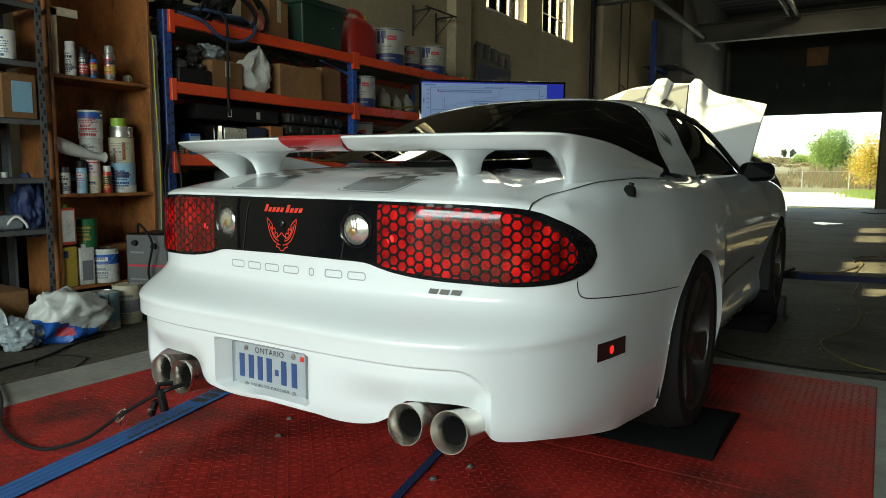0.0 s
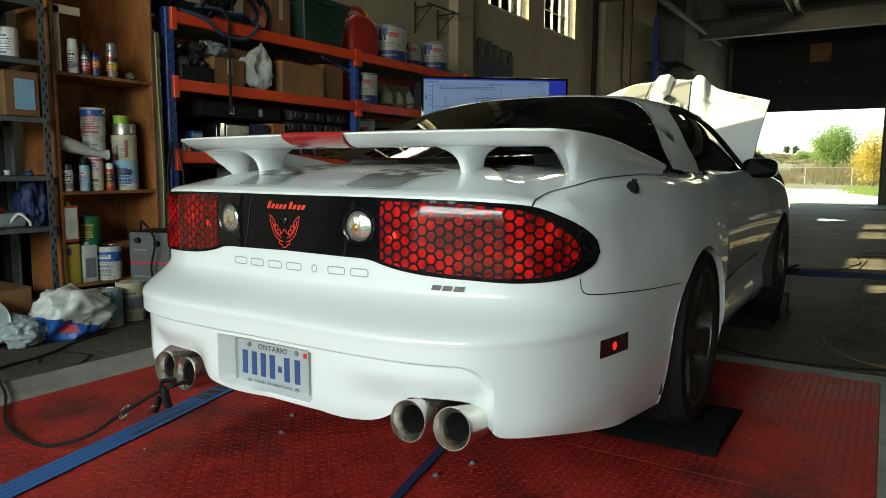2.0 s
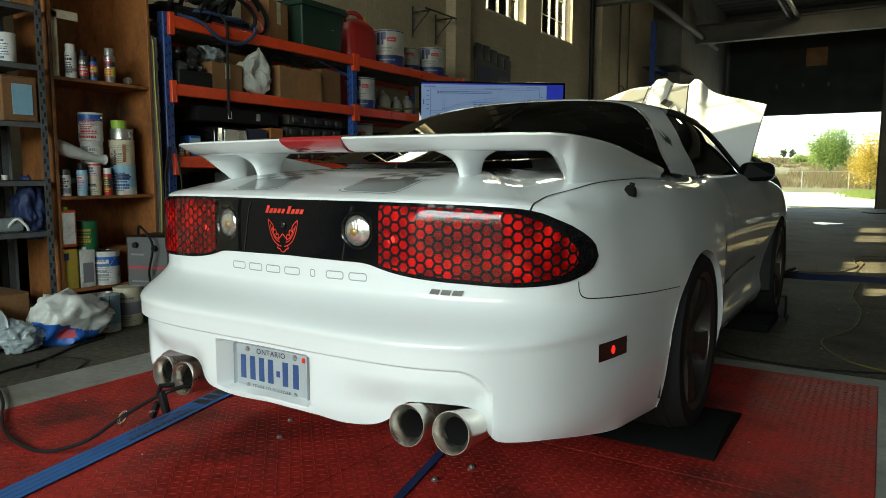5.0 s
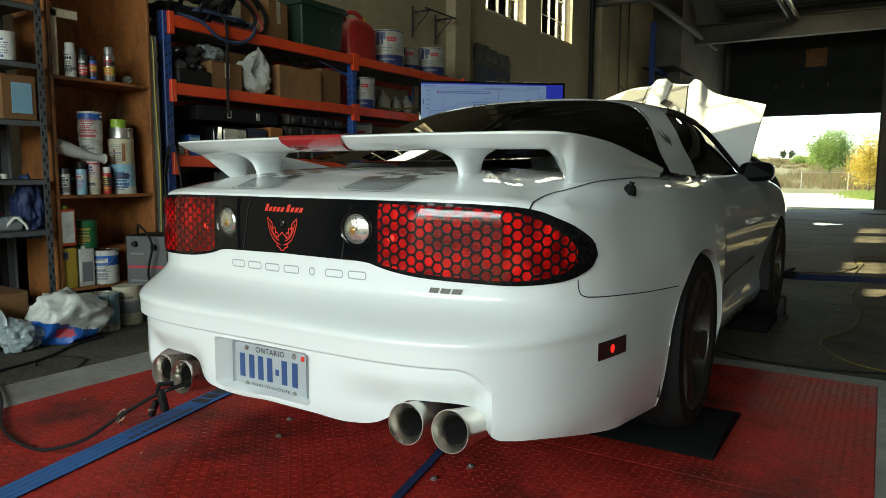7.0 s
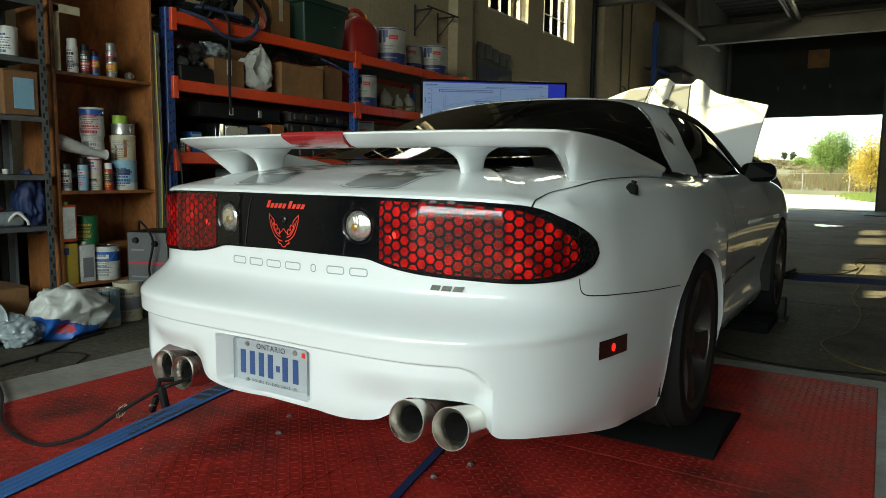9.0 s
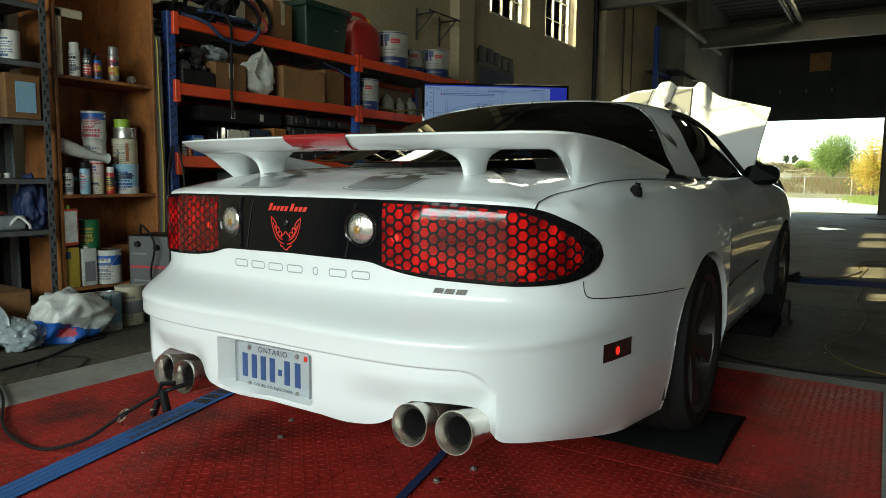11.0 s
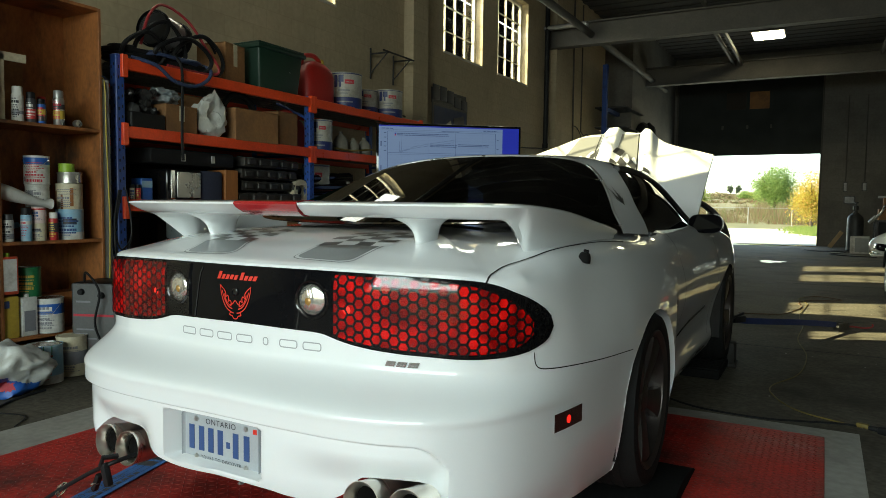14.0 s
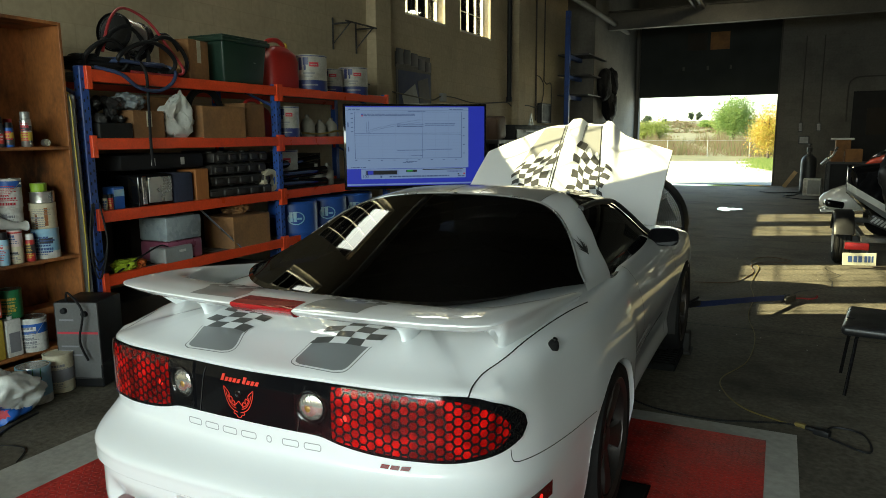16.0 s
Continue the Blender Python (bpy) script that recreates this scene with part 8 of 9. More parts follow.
# two curves: a spike at the start, then a slow climb
for base, gain in ((.675, .0062), (.690, .0072)):
    for k in range(16):
        x = .145 + .024 * k
        z = base + gain * k + .03 * (1 - math.exp(-k / 3.0))
        pane(x, x + .0245, z, z + .003, .0015, "screen_ink", "screen_line")
pane(.143, .1445, .675, .80, .0015, "screen_ink", "screen_line")
pane(.158, .1595, .69, .81, .0015, "screen_ink", "screen_line")
pane(.125, .365, .135, .205, .0016, "screen_faint", "screen_box")
pane(.135, .355, .145, .195, .0019, "screen_dark", "screen_box")
pane(.145, .185, .147, .193, .0021, "screen_blue", "screen_box")
pane(.42, .50, .172, .200, .0019, "screen_dark", "screen_box")
pane(.425, .468, .178, .194, .0021, "screen_green", "screen_box")
pane(.54, .84, .196, .206, .0019, "screen_dark", "screen_box")
pane(.72, .83, .160, .186, .0017, "screen_faint", "screen_box")
small_print(.74, .80, .168, .009)
pane(.800, .812, .128, .146, .0019, "screen_dark", "screen_dot")
pane(.842, .854, .132, .150, .0019, "screen_red", "screen_dot")
small_print(.30, .74, .108, .018)
small_print(.80, .85, .105, .012)
pane(.235, .248, .105, .13, .0017, "screen_ink", "print_bar")
pane(.0, .9, .012, .030, .001, "screen_white", "task_bar")
tb = text_mesh("100", .05)
bmesh.ops.transform(tb, matrix=pose(sx0 + .13 * SW, -.0055, sz0 + .12 * SH, 90, 0, 0), verts=tb.verts[:])
part("lettering", tb, M["screen_ink"], tv, "", 0)
part("stand_post", bx(-.06, .06, .055, .12, 0.04, Z0 + .4, .01), M["black_plastic"], tv)
part("stand_foot", bx(-.5, .5, -.15, .3, 0, .04, .012), M["black_plastic"], tv)

# ---- drum fan before the car's nose ----
fan = thing("drum_fan", "large black drum fan with a wire guard", "fan", (.11, 6.0, 0))
b = bmesh.new()
R = Matrix.Translation((0, 0, .72)) @ pose(0, 0, 0, 90, 0, 0)
lathe(b, [(.505, -.18), (.53, -.185), (.535, -.17), (.525, 0), (.535, .17), (.53, .185), (.505, .18), (.50, 0)], 56, R)
part("drum", b, M["black_plastic"], fan)
for q in range(24):
    b = bmesh.new()
    rr = .05 + q * .0205
    tube(b, [R @ Vector((rr * math.cos(a), rr * math.sin(a), .175)) for a in (2 * math.pi * k / 40 for k in range(40))], .0022, 4, closed=True)
    part("guard_ring", b, M["galv"], fan)
for q in range(8):
    b = bmesh.new()
    a = q * math.pi / 4
    tube(b, [R @ Vector((.05 * math.cos(a), .05 * math.sin(a), .178)), R @ Vector((.52 * math.cos(a), .52 * math.sin(a), .178))], .005, 5)
    part("guard_spoke", b, M["galv"], fan)
b = bmesh.new()
for q in range(4):
    a0 = q * math.pi / 2 + .4
    vs = []
    for rr in (.07, .25, .44):
        for s in (-.32, .32):
            vs.append(b.verts.new(R @ Vector((rr * math.cos(a0 + s), rr * math.sin(a0 + s), .03 + .07 * (1 if s > 0 else -1)))))
    b.faces.new((vs[0], vs[1], vs[3], vs[2]))
    b.faces.new((vs[2], vs[3], vs[5], vs[4]))
part("blades", b, M["galv"], fan, "grey fan blades", 0)
b = bmesh.new()
lathe(b, [(0, -.12), (.09, -.12), (.09, .1), (0, .1)], 20, R)
part("motor", b, M["black_plastic"], fan)
for x in (-.4, .4):
    b = bmesh.new()
    tube(b, smooth_line([(x, -.3, .03), (x, -.2, .06), (x * 1.25, 0, .7)], 6), .02, 8)
    tube(b, smooth_line([(x, .3, .03), (x, .2, .06), (x * 1.25, 0, .7)], 6), .02, 8)
    part("leg", b, M["black_plastic"], fan)
    b = bmesh.new()
    tube(b, [(x, -.32, .03), (x, .32, .03)], .022, 8)
    part("foot", b, M["black_plastic"], fan)

# ---- straps, hoses and cords on the floor ----
def webbing(bm, pts, width, thick=.003, n=10, side=None):
    """A flat woven strap along pts, lying flat."""
    ps = smooth_line(pts, n)
    rows = []
    for i, p in enumerate(ps):
        d = ps[min(i + 1, len(ps) - 1)] - ps[max(i - 1, 0)]
        s = Vector((-d.y, d.x, 0)).normalized() * width / 2 if side is None else Vector(side) * width / 2
        up = Vector((0, 0, thick)) if side is None else d.cross(s).normalized() * thick
        rows.append([bm.verts.new(q) for q in (p - s, p + s, p + s + up, p - s + up)])
    for a, b in zip(rows[:-1], rows[1:]):
        for k in range(4):
            bm.faces.new((a[k], a[(k + 1) % 4], b[(k + 1) % 4], b[k]))
    bm.faces.new(rows[0][::-1])
    bm.faces.new(rows[-1])
    return bm


st = thing("ratchet_strap", "flat blue webbing strap lying across the red plate", "strap", group="tie-down straps")
STRAP = [(-.60, -1.2, .012), (-.69, -.75, .013), (-.77, -.415, .014), (-.87, .022, .014), (-.976, .445, .014), (-1.008, .593, .015), (-1.08, .95, .016)]
part("webbing", webbing(bmesh.new(), STRAP, .105), M["strap_blue"], st, "worn blue webbing")
sd = math.atan2(.423, -.106)


def on_strap(y, side):
    return Matrix.Translation((-.8755 - .2506 * (y - .022), y, .0176)) @ Matrix.Rotation(sd, 4, "Z") @ Matrix.Translation((0, side, 0))


tm = text_mesh("1650 lbs/748 kgs", .042, 1.05)
bmesh.ops.transform(tm, matrix=Matrix.Translation((0, 0, .0012)) @ on_strap(.205, .017), verts=tm.verts[:])
part("lettering", tm, M["ink"], st, "", 0)
for k in range(11):
    bb = bmesh.new()
    box(bb, -.012, .012, -.034, -.018, 0, .0008, m=on_strap(.04 + .033 * k, 0))
    part("print_bar", bb, M["ink"], st, "", 0)
for k in range(4):
    bb = bmesh.new()
    box(bb, -.025, .025, -.036, .036, 0, .0008, m=on_strap(.47 + .066 * k, 0))
    part("print_bar", bb, M["ink"], st, "", 0)
for sd_ in (-.03, .0, .03):
    part("stitch_line", webbing(bmesh.new(), [(x + sd_, y, z + .0028) for x, y, z in STRAP], .002, .0006), M["strap_navy"], st)
s2 = thing("ratchet_strap", "dark blue strap running under the tail pipes", "strap", group="tie-down straps")
part("webbing", webbing(bmesh.new(), [(.36, -.12, .013), (.27, .19, .014), (.19, .56, .015), (.1, .9, .018)], .03), M["strap_navy"], s2)

# exhaust probe hose clipped into the left tail pipe
hs = thing("probe_hose", "black rubber exhaust probe hose clipped to the tail pipe", "hose")
hb2 = bmesh.new()
tube(hb2, smooth_line([(-2.0, .10, .02), (-1.72, .0, .02), (-1.448, -.131, .021), (-1.30, -.185, .021), (-1.158, -.211, .021), (-1.02, -.212, .024), (-.93, -.19, .04), (-.78, -.165, .10), (-.62, -.15, .20), (-.47, -.145, .285), (-.37, -.14, .335), (-.35, -.06, .345)], 10), .0066, 10)
part("hose", hb2, M["hose"], hs)
cb = bmesh.new()
for dz in (0, .012):
    tube(cb, [(-.603 + dz + .016 * math.cos(a), -.148 + .016 * math.sin(a) * .6, .208 + dz * .6 + .016 * math.sin(a)) for a in (2 * math.pi * k / 12 for k in range(12))], .0028, 6, closed=True)
tube(cb, [(-.60, -.15, .195), (-.594, -.155, .18)], .002, 6)
part("hose_clip", cb, M["chrome"], hs, "bright wire clip")
cl2 = bmesh.new()
box(cl2, -.011, .011, -.010, .010, -.045, .025, .004, 2, Matrix.Translation((-.375, -.15, .315)) @ Matrix.Rotation(radians(-18), 4, "Y"))
box(cl2, -.009, .007, -.009, .009, -.06, 0, .003, 2, Matrix.Translation((-.400, -.152, .30)) @ Matrix.Rotation(radians(28), 4, "Y"))
tube(cl2, [(-.39, -.155, .33), (-.372, -.16, .36), (-.36, -.12, .355)], .008, 8)
part("clamp", cl2, M["black_plastic"], hs, "black spring clamp")
tp = bmesh.new()
tube(tp, [(-.408, -.155, .275), (-.43, -.157, .265)], .006, 8)
part("clamp_tip", tp, M["tin"], hs)

for pts, r, m, lab in (
    ([(-2.18, .12, .008), (-2.24, .25, .008), (-2.27, .41, .008), (-2.33, .55, .008), (-2.44, .73, .008), (-2.5, .95, .008)], .007, "hose", "thin black cable trailing over the concrete"),
    ([(-1.98, .48, .006), (-2.1, .60, .006), (-2.26, .56, .006), (-2.3, .45, .006), (-2.18, .38, .006)], .0035, "hose", "small loop of thin black wire on the concrete"),
):
    cbm = bmesh.new()
    tube(cbm, smooth_line(pts, 8), r, 8)
    solid("floor_cable", cbm, M[m], lab, "cable", "floor cables")

# front tie-down, running out from the front wheel
s3 = thing("ratchet_strap", "navy tie-down strap with a steel ratchet and red hook", "strap", group="tie-down straps")
part("webbing", webbing(bmesh.new(), [(.84, 4.35, .26), (1.0, 4.65, .215), (1.35, 5.32, .14), (1.60, 5.80, .075)], .05, side=(0, 0, 1)), M["strap_navy"], s3)
rt = bmesh.new()
rm_ = Matrix.Translation((1.64, 5.88, .05)) @ Matrix.Rotation(radians(62), 4, "Z")
for s in (-1, 1):
    box(rt, -.09, .09, s * .03 - .002, s * .03 + .002, -.03, .035, .0, m=rm_)
for x, z, r in ((-.05, 0, .014), (.0, .01, .017), (.07, 0, .009)):
    tube(rt, [rm_ @ Vector((x, -.032, z)), rm_ @ Vector((x, .032, z))], r, 10)
for k in range(10):
    a = 2 * math.pi * k / 10
    box(rt, -.006, .006, .031, .036, .022, .034, 0, m=rm_ @ Matrix.Translation((0, 0, .01)) @ Matrix.Rotation(a, 4, "Y"))
part("ratchet", rt, M["cast_dark"], s3, "steel ratchet buckle")
hk2 = bmesh.new()
tube(hk2, smooth_line([(1.70, 5.95, .045), (1.76, 6.03, .035), (1.84, 6.10, .02), (1.90, 6.12, .035), (1.90, 6.09, .06)], 6), .008, 8)
part("hook", hk2, M["hose_red"], s3, "red coated hook")
wh = bmesh.new()
webbing(wh, [(.60, 4.02, .52), (.74, 4.12, .40), (.86, 4.33, .27)], .05, side=(0, .6, .8))
part("wheel_loop", wh, M["strap_navy"], s3)
rc2 = bmesh.new()
box(rc2, -.07, .07, -.028, .028, -.02, .03, .008, 2, Matrix.Translation((.90, 4.45, .245)) @ Matrix.Rotation(radians(60), 4, "Z"))
tube(rc2, [(.87, 4.36, .27), (.93, 4.52, .29)], .012, 8)
part("upper_buckle", rc2, M["black_plastic"], s3, "black buckle")

cords = thing("extension_cord", "brown and yellow extension cord snaking over the floor", "cord")
c1 = bmesh.new()
tube(c1, smooth_line([(1.28, 8.50, .007), (1.45, 8.66, .007), (1.69, 8.46, .007), (1.62, 8.30, .007), (1.36, 8.20, .007), (1.24, 7.9, .007), (1.28, 7.45, .007), (1.20, 7.0, .007), (1.10, 6.72, .007), (.9, 6.62, .007), (.70, 6.56, .007)], 8), .0055, 6)
part("cord", c1, M["cord_brown"], cords)
c2 = bmesh.new()
tube(c2, smooth_line([(1.28, 8.5, .006), (1.22, 8.2, .006), (1.33, 7.8, .006), (1.30, 7.2, .008), (1.28, 6.6, .007), (1.33, 6.0, .007), (1.31, 5.2, .007), (1.39, 4.5, .007), (1.36, 3.8, .007), (1.22, 3.35, .007), (1.25, 3.08, .007), (1.38, 2.83, .007), (1.55, 2.72, .007), (1.66, 2.68, .007)], 8), .0042, 6)
part("cord", c2, M["cord_yellow"], cords, "dull yellow cord")
pg = bmesh.new()
box(pg, -.03, .03, -.015, .015, 0, .026, .007, 2, Matrix.Translation((1.685, 2.675, .001)) @ Matrix.Rotation(radians(-20), 4, "Z"))
part("plug", pg, M["cord_yellow"], cords, "yellow cord plug")
pw = thing("power_cable", "black power cable with plugs lying by the red plate", "cable")
c3 = bmesh.new()
tube(c3, smooth_line([(.70, 2.72, .007), (.9, 2.60, .007), (1.2, 2.56, .009), (1.42, 2.62, .008), (1.6, 2.68, .008), (1.70, 2.66, .008)], 8), .006, 6)
tube(c3, smooth_line([(1.80, 2.62, .01), (1.86, 2.74, .007), (1.99, 2.70, .007), (2.02, 2.52, .007), (1.98, 2.45, .007), (1.82, 2.56, .01)], 8), .006, 6)
part("cable", c3, M["hose"], pw)
for x, y, a, s in ((1.735, 2.65, -20, .8), (1.79, 2.60, -25, 1.25)):
    pg = bmesh.new()
    box(pg, -.034 * s, .034 * s, -.02 * s, .02 * s, 0, .03 * s, .008, 2, Matrix.Translation((x, y, .001)) @ Matrix.Rotation(radians(a), 4, "Z"))
    part("plug", pg, M["black_plastic"], pw)

# chips, bolts and a puddle
rng = random.Random(31)
ch = bmesh.new()
for k in range(90):
    x, y = rng.uniform(-1.5, 3.2), rng.uniform(-.9, 9)
    if -.9 < x < .9 and y > 0:
        continue
    r = rng.uniform(.002, .006)
    bmesh.ops.create_icosphere(ch, subdivisions=1, radius=r, matrix=Matrix.Translation((x, y, (.010 if x < 1.5 and y < 2.35 else .0) + r * .4)) @ Matrix.Diagonal((1, rng.uniform(.5, 1.4), .5, 1)))
solid("floor_chips", ch, M["chips"], "small pale chips and grit scattered over the floor", "grit", kind="stuff")
for x, y in ((-.135, -.335), (-.06, -.21), (-.75, -.50), (-.02, -.52)):
    b = bmesh.new()
    lathe(b, [(0, 0), (.011, 0), (.011, .006), (.006, .007), (.006, .012), (0, .012)], 6)
    solid("bolt", b, M["galv"], "small steel bolt head on the red plate", "bolt", "deck bolts", at=(x, y, .011))
pd = bmesh.new()
pv = []
for k in range(40):
    a = 2 * math.pi * k / 40
    rr = 1 + .22 * math.sin(3 * a + 1) + .12 * math.sin(7 * a)
    pv.append(pd.verts.new((.50 + .24 * rr * math.cos(a), 15.0 + .36 * rr * math.sin(a), .003)))
pd.faces.new(pv)
solid("puddle", pd, M["water"], "small puddle of water on the concrete floor", "puddle", smooth=0)
pd = bmesh.new()
for (cx, cy, rx, ry, q) in ((-.9, 22.6, 1.9, .35, 1), (.7, 22.75, .5, .3, 2)):
    pd.faces.new([pd.verts.new((cx + rx * (1 + .15 * math.sin(4 * a + q)) * math.cos(a), cy + ry * (1 + .2 * math.sin(3 * a + q)) * math.sin(a), .003)) for a in (2 * math.pi * k / 36 for k in range(36))])
solid("puddle", pd, M["water"], "wet patch on the sill of the far door", "puddle", smooth=0)

# ribbed rubber blocks under the front wheels
for sx in (1, -1):
    rp = thing("wheel_ramp", "low ribbed black rubber ramp under a front wheel", "ramp", (sx * .72, 3.62, 0), group="wheel ramps")
    part("base", bx(-.19, .19, -.28, .34, 0, .058, .012, 2), M["mat_black"], rp)
    for k in range(11):
        part("rib", bx(-.185, .185, -.26 + k * .053, -.232 + k * .053, .056, .0695, .004, 1), M["mat_black"], rp)
    jk = bmesh.new()
    box(jk, .17, .23, .18, .30, 0, .17, .012, 2)
    box(jk, .155, .245, .16, .32, 0, .03, .006, 1)
    part("stop_block", jk, M["soot"], rp, "black upright stop")

# cracks in the concrete near the far door
for k, (x, y, n) in enumerate(((.1, 17.2, 16), (.9, 19.5, 12), (-.9, 20.2, 14), (1.9, 12.2, 14), (1.7, 6.4, 12))):
    rnd = random.Random(60 + k)
    pts, a = [Vector((x, y, .0012))], rnd.uniform(.6, 2.4)
    for _ in range(n):
        a += rnd.gauss(0, .45)
        pts.append(pts[-1] + Vector((math.cos(a) * .16, math.sin(a) * .16, 0)))
    cb = bmesh.new()
    for p, q in zip(pts[:-1], pts[1:]):
        d = (q - p).normalized().cross(Vector((0, 0, 1))) * rnd.uniform(.005, .011)
        cb.faces.new([cb.verts.new(v) for v in (p - d, q - d, q + d, p + d)])
    solid("floor_crack", cb, M["gap"], "thin dark crack in the concrete floor", "crack", "floor cracks", "structure", smooth=0)

# ---- chair by the right edge ----
chair = thing("chair", "black vinyl stacking chair on black tube legs", "chair", (0, 0, 0))
sb = bmesh.new()
box(sb, -.20, .24, -.30, .32, -.045, .02, .028, 4, Matrix.Translation((2.13, 3.52, .46)) @ Matrix.Rotation(radians(-8), 4, "Z"))
part("seat", sb, M["vinyl"], chair, "padded black vinyl seat")
for pts in ([(1.95, 3.34, .0), (1.985, 3.40, .26), (2.01, 3.44, .40), (2.08, 3.45, .425), (2.4, 3.40, .425)], [(1.96, 3.82, 0), (1.99, 3.78, .3), (2.02, 3.76, .42), (2.2, 3.75, .425)], [(2.42, 3.22, 0), (2.40, 3.28, .3), (2.38, 3.32, .425), (2.37, 3.5, .43)], [(2.46, 3.80, 0), (2.42, 3.76, .43), (2.44, 3.80, .60), (2.47, 3.86, .92)], [(2.42, 3.22, .425), (2.46, 3.20, .60), (2.50, 3.22, .92)]):
    lg = bmesh.new()
    tube(lg, smooth_line(pts, 6), .011, 10)
    part("leg", lg, M["black_gloss"], chair, "black steel tube leg")
bk = bmesh.new()
box(bk, -.02, .02, -.30, .30, -.13, .13, .018, 3, Matrix.Translation((2.47, 3.53, .80)) @ Matrix.Rotation(radians(8), 4, "Y"))
part("backrest", bk, M["vinyl"], chair, "padded black backrest")

# ---- trailer with machines ----
def tyre_mesh(r, w, m):
    b = bmesh.new()
    lathe(b, [(r * .60, -w / 2), (r * .85, -w * .52), (r * .96, -w * .45), (r, -w * .3), (r, w * .3), (r * .96, w * .45), (r * .85, w * .52), (r * .60, w / 2)], 44, m)
    for k in range(4):
        zz = (-.3 + .2 * k) * w
        lathe(b, [(r, zz - w * .06), (r * 1.02, zz - w * .05), (r * 1.02, zz + w * .05), (r, zz + w * .06)], 44, m)
    return b


tr = thing("trailer", "small dark steel trailer with dark mudguards and a tail lamp", "trailer", (.05, 0, 0))
for x in (2.21, 3.75):
    wm = Matrix.Translation((x, 8.66, .315)) @ pose(0, 0, 0, 0, 90, 0)
    ty = part("tyre", tyre_mesh(.31, .19, wm), M["rubber"], tr, "worn black trailer tyre")
    rb = bmesh.new()
    lathe(rb, [(.19, -.10), (.175, -.085), (.16, -.03), (.06, -.02), (.05, -.06), (0, -.065)], 28, wm)
    part("rim", rb, M["can_white"], ty, "pale steel rim")
    fd = bmesh.new()
    rows = []
    for k in range(15):
        a = radians(lerp(14, 166, k / 14))
        c, s = math.cos(a), math.sin(a)
        rr = .375
        rows.append([fd.verts.new((x + dx, 8.66 - rr * q * c, .315 + (rr * q) * s)) for dx, q in ((-.118, .86), (-.112, .95), (-.085, 1.0), (.085, 1.0), (.112, .95), (.118, .86), (.10, .93), (-.10, .93))])
    for a, b in zip(rows[:-1], rows[1:]):
        for k in range(8):
            fd.faces.new((a[k], a[(k + 1) % 8], b[(k + 1) % 8], b[k]))
    fd.faces.new(rows[0][::-1])
    fd.faces.new(rows[-1])
    part("mudguard", fd, M["black_trim"], tr, "dark rounded mudguard")
for a in ([(2.42, 8.25, .36), (2.42, 12.3, .40)], [(3.62, 8.25, .36), (3.62, 12.3, .40)], [(2.42, 8.28, .36), (3.62, 8.28, .36)], [(2.42, 10.3, .38), (3.62, 10.3, .38)], [(2.42, 12.3, .40), (3.62, 12.3, .40)], [(2.25, 8.66, .315), (3.7, 8.66, .315)]):
    p, q = Vector(a[0]), Vector(a[1])
    rl = bmesh.new()
    m = Matrix.Translation((p + q) / 2) @ (q - p).to_track_quat("X", "Z").to_matrix().to_4x4()
    box(rl, -(q - p).length / 2, (q - p).length / 2, -.03, .03, -.035, .035, .005, 1, m)
    part("rail", rl, M["cast_dark"], tr, "dark steel frame rail", 0)
lm = bmesh.new()
box(lm, 2.22, 2.48, 8.19, 8.25, .235, .32, .012, 2)
lmp = part("tail_lamp", lm, M["dull_red_lens"], tr, "wide red tail lamp")
part("lamp_base", bx(2.215, 2.485, 8.245, 8.27, .225, .33, .006, 1), M["black_plastic"], lmp)
lk = bmesh.new()
box(lk, 2.40, 2.46, 8.245, 8.29, .2, .37)
part("lamp_bracket", lk, M["cast_dark"], tr, "", 0)
pm = Matrix.Translation((2.385, 8.20, .128)) @ Matrix.Rotation(radians(-3), 4, "Y") @ Matrix.Rotation(radians(8), 4, "X")
pb_ = bmesh.new()
box(pb_, -.18, .18, -.003, .003, -.085, .075, .002, 1, pm)
npl = part("number_plate", pb_, M["plate_old"], tr, "bent pale number plate")
for k, (a, b) in enumerate(((-.12, -.075), (-.06, -.02), (-.01, .03), (.055, .085), (.095, .12), (.13, .15))):
    b2 = bmesh.new()
    box(b2, a, b, -.0045, -.003, -.045, .035, 0, m=pm)
    part("plate_bar", b2, M["plate_blue"], npl, "", 0)


def loft(sections):
    bm = bmesh.new()
    rs = [[bm.verts.new(p) for p in s] for s in sections]
    for a, b in zip(rs[:-1], rs[1:]):
        n = len(a)
        for k in range(n):
            bm.faces.new((a[k], a[(k + 1) % n], b[(k + 1) % n], b[k]))
    bm.faces.new(rs[0][::-1])
    bm.faces.new(rs[-1])
    return bm


def hull_ring(c, w, h, fwd, flat=1.0, n=28, e=.75):
    f = Vector(fwd).normalized()
    s = f.cross(Vector((0, 0, 1))).normalized()
    u = s.cross(f)
    return [Vector(c) + s * (w * math.copysign(abs(math.cos(t)) ** e, math.cos(t))) + u * (h * math.copysign(abs(math.sin(t)) ** e, math.sin(t)) * (1 if math.sin(t) > 0 else flat)) for t in (2 * math.pi * k / n for k in range(n))]


